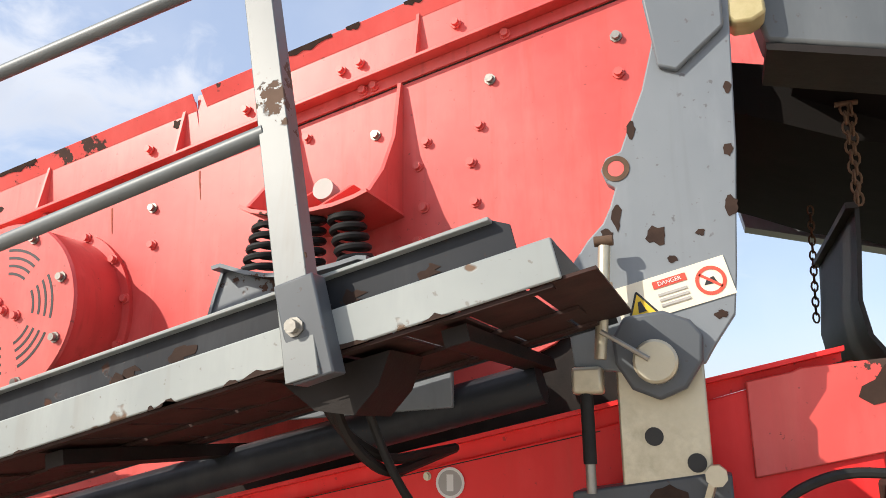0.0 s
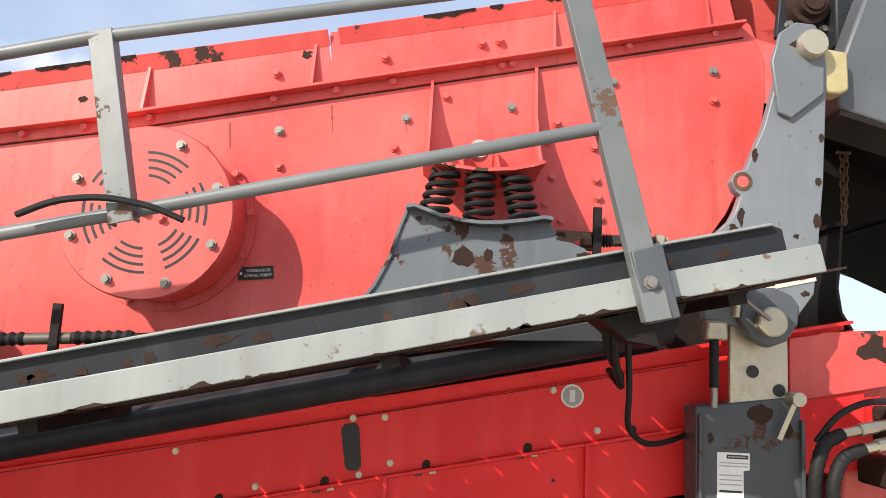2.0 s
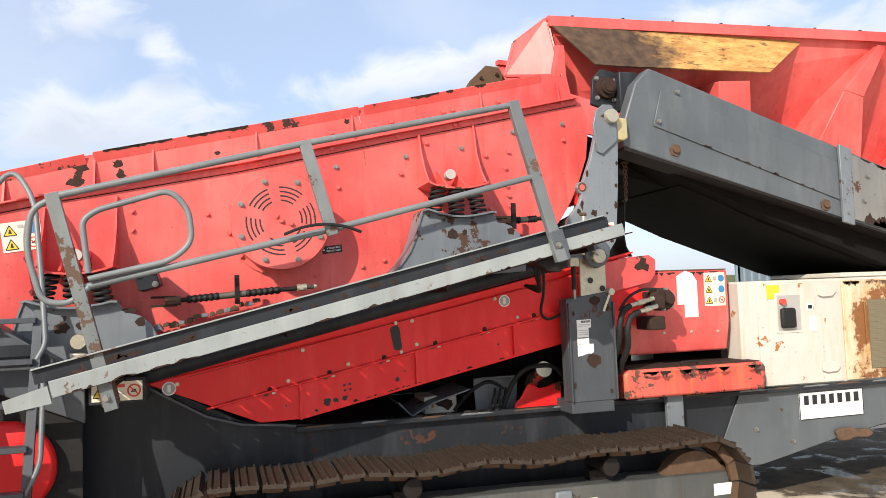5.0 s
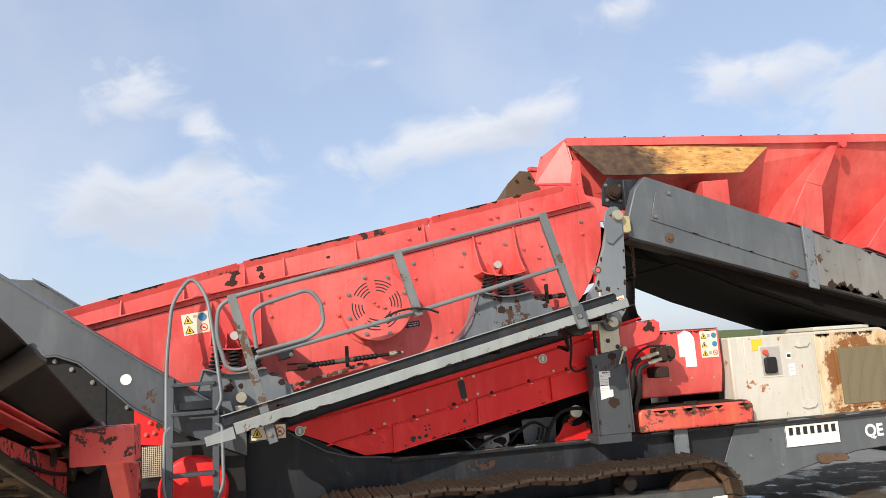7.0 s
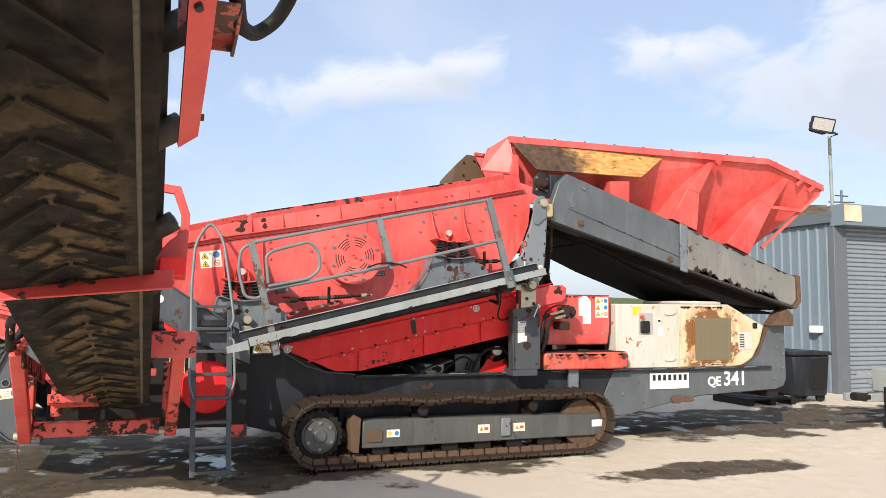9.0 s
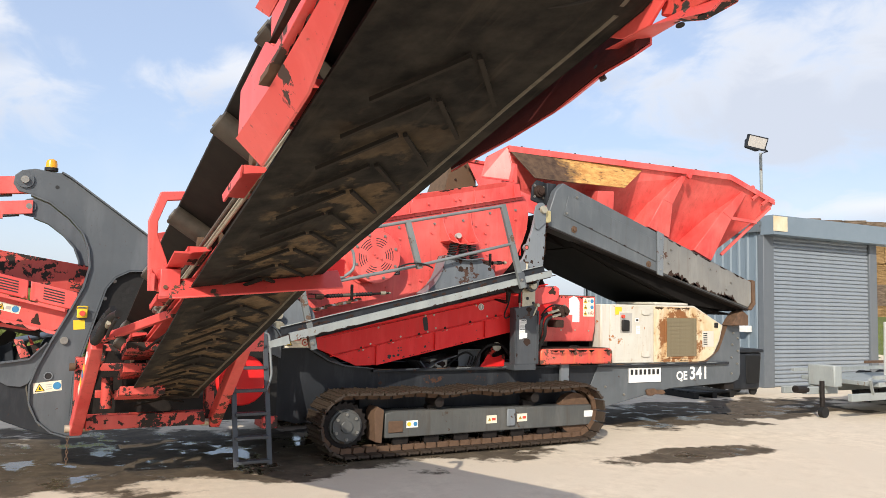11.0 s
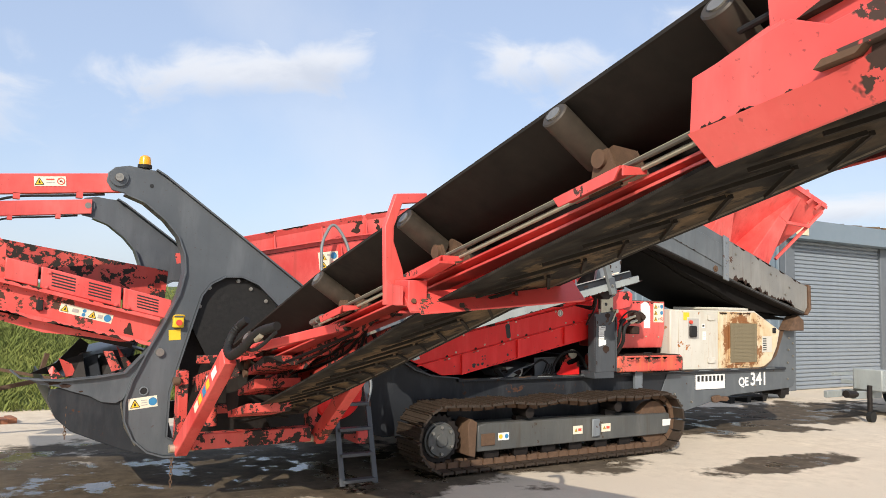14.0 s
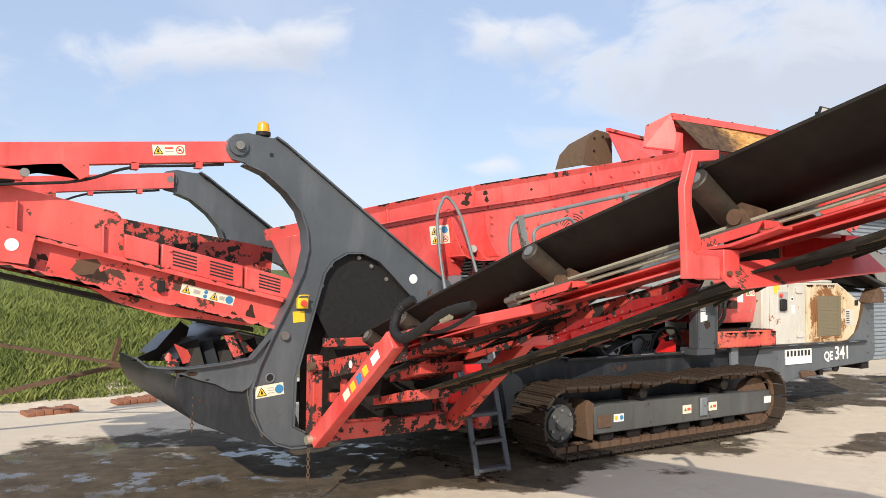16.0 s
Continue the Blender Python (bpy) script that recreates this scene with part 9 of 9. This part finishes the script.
def trailer():
    t = thing("plant_trailer", "galvanised twin-axle plant trailer with raised loading ramps", "trailer", at=(8.0, 2.0, 0))
    part("deck", box(B(), 6.4, 10.3, 1.75, 3.2, 0.52, 0.60), GALV, t, bevel=0.01)
    part("side_panel", box(B(), 8.1, 10.2, 1.70, 1.74, 0.36, 0.74), GALV, t, bevel=0.01)
    part("side_rail", box(B(), 6.2, 9.9, 1.69, 1.74, 0.66, 0.72), GALV, t)
    part("side_rail", box(B(), 6.2, 9.9, 3.2, 3.25, 0.66, 0.72), GALV, t)
    part("chassis_rail", box(B(), 5.75, 8.6, 1.80, 1.88, 0.30, 0.42), GALV, t, bevel=0.01)
    part("chassis_rail", box(B(), 5.75, 8.6, 3.05, 3.13, 0.30, 0.42), GALV, t, bevel=0.01)
    for x0, z0, x1, z1 in ((6.3, 0.42, 6.1, 0.66), (6.9, 0.66, 7.2, 0.42), (7.6, 0.42, 7.35, 0.66)):
        part("brace", bar(B(), (x0, 1.8, z0), (x1, 1.72, z1), 0.04, 0.05), GALV, t)
    part("drawbar", bar(B(), (6.2, 2.4, 0.42), (5.25, 2.3, 0.45), 0.1, 0.12), GALV, t, bevel=0.01)
    part("hitch", tube(B(), [(5.3, 2.3, 0.46), (5.0, 2.28, 0.48)], 0.06, 12), DIRT_AND_SHADE, t)
    part("jockey_wheel", tube(B(), [(5.62, 2.24, 0.6), (5.62, 2.24, 0.1)], 0.04, 10), DIRT_AND_SHADE, t)
    part("jockey_tyre", disc(B(), (5.62, 2.18, 0.09), (0, 1, 0), 0.09, 0.08, 16), RUBBER, t)
    part("winch", box(B(), 5.75, 5.95, 2.1, 2.6, 0.5, 0.86), GALV, t, bevel=0.02)
    for x in (8.55, 9.2):
        wh = part("wheel", tube(B(), [(x, 1.46, 0.31), (x, 1.48, 0.31), (x, 1.64, 0.31), (x, 1.66, 0.31)], [0.27, 0.31, 0.31, 0.27], 26), RUBBER, t)
        part("rim", tube(B(), [(x, 1.452, 0.31), (x, 1.475, 0.31)], [0.15, 0.19], 20), STICKER, wh)
        part("hub", disc(B(), (x, 1.452, 0.31), (0, -1, 0), 0.05, 0.03, 12), STEEL, wh)
        part("wheel", tube(B(), [(x, 3.3, 0.31), (x, 3.46, 0.31)], 0.31, 22), RUBBER, t)
    part("mudguard", sheet(B(), [(8.1, 0.38), (8.25, 0.62), (8.55, 0.69), (9.25, 0.69), (9.55, 0.6), (9.7, 0.38)], 0.012, 1.44, 1.70), GALV, t)
    for x in (7.0, 9.12):
        part("ramp", prism(B(), [(x, 0.60), (x + 0.62, 0.60), (x + 0.60, 1.60), (x + 0.03, 1.60)], 2.0, 2.05), MESH_RAMP, t, "pale mesh loading ramp", bevel=0.01)
    part("rear_prop", bar(B(), (8.3, 3.2, 0.8), (8.9, 3.2, 0.8), 0.05, 0.05), RUST, t)
    return t


def straw(name, dark, light):
    """Pressed straw: level strata, loose ends and weathered tops."""
    m, n, l, b = material(name, 0.95)
    b.inputs["Specular IOR Level"].default_value = 0.1
    strata = ramp(n, l, noise_node(n, l, 4.0, 8, 0.7, (0.6, 0.6, 4.0), True), 0.36, 0.64)
    col = mix(n, l, strata, dark, light)
    col = mix(n, l, times(n, l, ramp(n, l, noise_node(n, l, 1.4, 4, 0.6, vary=True), 0.4, 0.7), 0.5), col, tuple(0.5 * c for c in light))
    l.new(col, b.inputs["Base Color"])
    bump(n, l, b, strata, 0.9, 0.05)
    return m


STRAW = straw("weathered_straw", (0.15, 0.085, 0.035), (0.46, 0.30, 0.14))
STRAW_OLD = straw("old_grey_straw", (0.10, 0.075, 0.055), (0.28, 0.21, 0.15))


def bales():
    """A tall stack of straw bales, its face turned to the yard."""
    me = []
    for mat in (STRAW, STRAW_OLD):
        bm = B()
        bmesh.ops.create_cube(bm, size=1.0)
        bmesh.ops.subdivide_edges(bm, edges=bm.edges[:], cuts=2, use_grid_fill=True)
        for v in bm.verts:
            v.co += Vector((0.03 * noise.noise(v.co * 3.1), 0.03 * noise.noise(v.co * 2.7 + Vector((5, 0, 0))), 0.03 * noise.noise(v.co * 3.3 + Vector((0, 7, 0)))))
        one = mesh("bale", bm)
        one.materials.append(mat)
        me.append(one)
    random.seed(12)
    for row in range(6):
        for col in range(19):
            ob = new("straw_bale", me[1] if row > 4 or random.random() < 0.15 else me[0])
            x = 20.5 + col * 1.30 + random.uniform(-0.02, 0.02) + 0.2 * (row % 2)
            y = 23.0 - 0.35 * col + random.uniform(-0.10, 0.10)
            ob.matrix_basis = Matrix.LocRotScale((x, y, 0.56 + row * 1.12 + random.uniform(-0.02, 0.02)), Euler((random.uniform(-0.02, 0.02), random.uniform(-0.025, 0.025), radians(-16) + random.uniform(-0.03, 0.03))), (1.33, 2.2, 1.13))
            tagged(ob, "weathered straw bale in a tall stack", "straw bale", "stacked straw bales")


def mast():
    m = thing("pylon", "thin grey aerial mast above the bales", "mast", at=(40, 40, 0))
    part("pole", tube(B(), [(40, 33, 0), (40, 33, 10.2)], 0.08, 8), TRIM, m)
    part("crossarm", tube(B(), [(38.8, 33, 9.3), (41.2, 33, 9.4)], 0.05, 6), TRIM, m)
    part("crossarm", tube(B(), [(39.4, 33, 9.8), (40.6, 33, 9.8)], 0.05, 6), TRIM, m)


floodlight()
wheelie_bin()
pallet()
cabin()
trailer()
bales()
mast()
part("meter_box", box(B(), 8.55, 8.74, 6.2, 6.4, 1.25, 1.40), STICKER, bpy.data.objects["shed"], bevel=0.01)
part("rusty_patch", box(B(), 8.68, 9.15, 5.53, 5.545, 3.58, 3.92), RUSTY, bpy.data.objects["shed"])

# ---- bits on the ground ----
BRICK = plain("dirty_red_clay", (0.20, 0.075, 0.04), (0.36, 0.16, 0.09), 12.0, 0.9, vary=True)
for x, y, w, turn in ((-6.88, 7.35, 0.62, 12), (-5.78, 7.75, 0.55, 8)):
    st = thing("tile_stack", "flat pile of dirty red clay tiles", "tiles", "piles of tiles", at=(x, y, 0))
    for k in range(6):
        bm = B()
        box(bm, -w / 2 + k * w / 6, -w / 2 + (k + 0.94) * w / 6, -0.16, 0.16, 0.0, 0.05 + 0.012 * (k % 3))
        ob = part("tile", bm, BRICK, st, bevel=0.006)
        ob.matrix_parent_inverse = Matrix()
        ob.matrix_basis = Matrix.Rotation(radians(turn), 4, "Z")
rod = thing("angle_iron", "rusty angle-iron bars leaning out of the grass", "scrap metal", at=(-7, 6, 0))
part("bar", bar(B(), (-9.5, 6.3, 1.42), (-6.2, 5.65, 0.74), 0.035, 0.035), RUST, rod)
part("bar", bar(B(), (-9.5, 6.2, 0.05), (-6.15, 5.65, 0.79), 0.05, 0.05), RUST, rod)
part("upright", bar(B(), (-6.42, 5.7, 0.72), (-6.33, 5.72, 1.06), 0.04, 0.05), RUST, rod)


# ---- grass blades on the bank ----
BLADE = plain("grass_blades", (0.06, 0.095, 0.013), (0.24, 0.265, 0.065), 1.2, 0.8, strength=0.1)


def grass():
    rng = np.random.default_rng(3)
    verts, faces = [], []
    for k in range(110000):
        if k < 94000:
            x, d = rng.uniform(-16, -1.0), abs(rng.normal(0, 2.6)) - 0.15
        else:
            x, d = rng.uniform(-1, 30), rng.uniform(0, 6)
        edge = 8.4 + 0.22 * (x + 7) if x < 0 else 9.9 + 0.12 * x
        y = edge + d
        if 8.5 < x < 13.2 and y < 25:
            continue
        z = bank_height(x, y) if d > 0 else 0.0
        tuft = 0.6 + 0.8 * noise.noise(Vector((x * 0.9, y * 0.9, 3)))
        h = rng.uniform(0.05, 0.19) * max(0.4, tuft + 0.4)
        a = rng.uniform(0, 2 * math.pi)
        w = rng.uniform(0.003, 0.007)
        lx, ly = rng.normal(0, 0.4) * h, rng.normal(0, 0.4) * h
        cx, cy = math.cos(a) * w, math.sin(a) * w
        n = len(verts)
        verts += [(x - cx, y - cy, z - 0.02), (x + cx, y + cy, z - 0.02), (x + lx * 0.4 + cx * 0.7, y + ly * 0.4 + cy * 0.7, z + h * 0.6), (x + lx, y + ly, z + h)]
        faces += [(n, n + 1, n + 2), (n, n + 2, n + 3)]
    me = bpy.data.meshes.new("grass")
    me.from_pydata(verts, [], faces)
    me.materials.append(BLADE)
    ob = new("grass", me)
    return tagged(ob, "long rough green grass on the bank", "grass", kind="stuff")


grass()
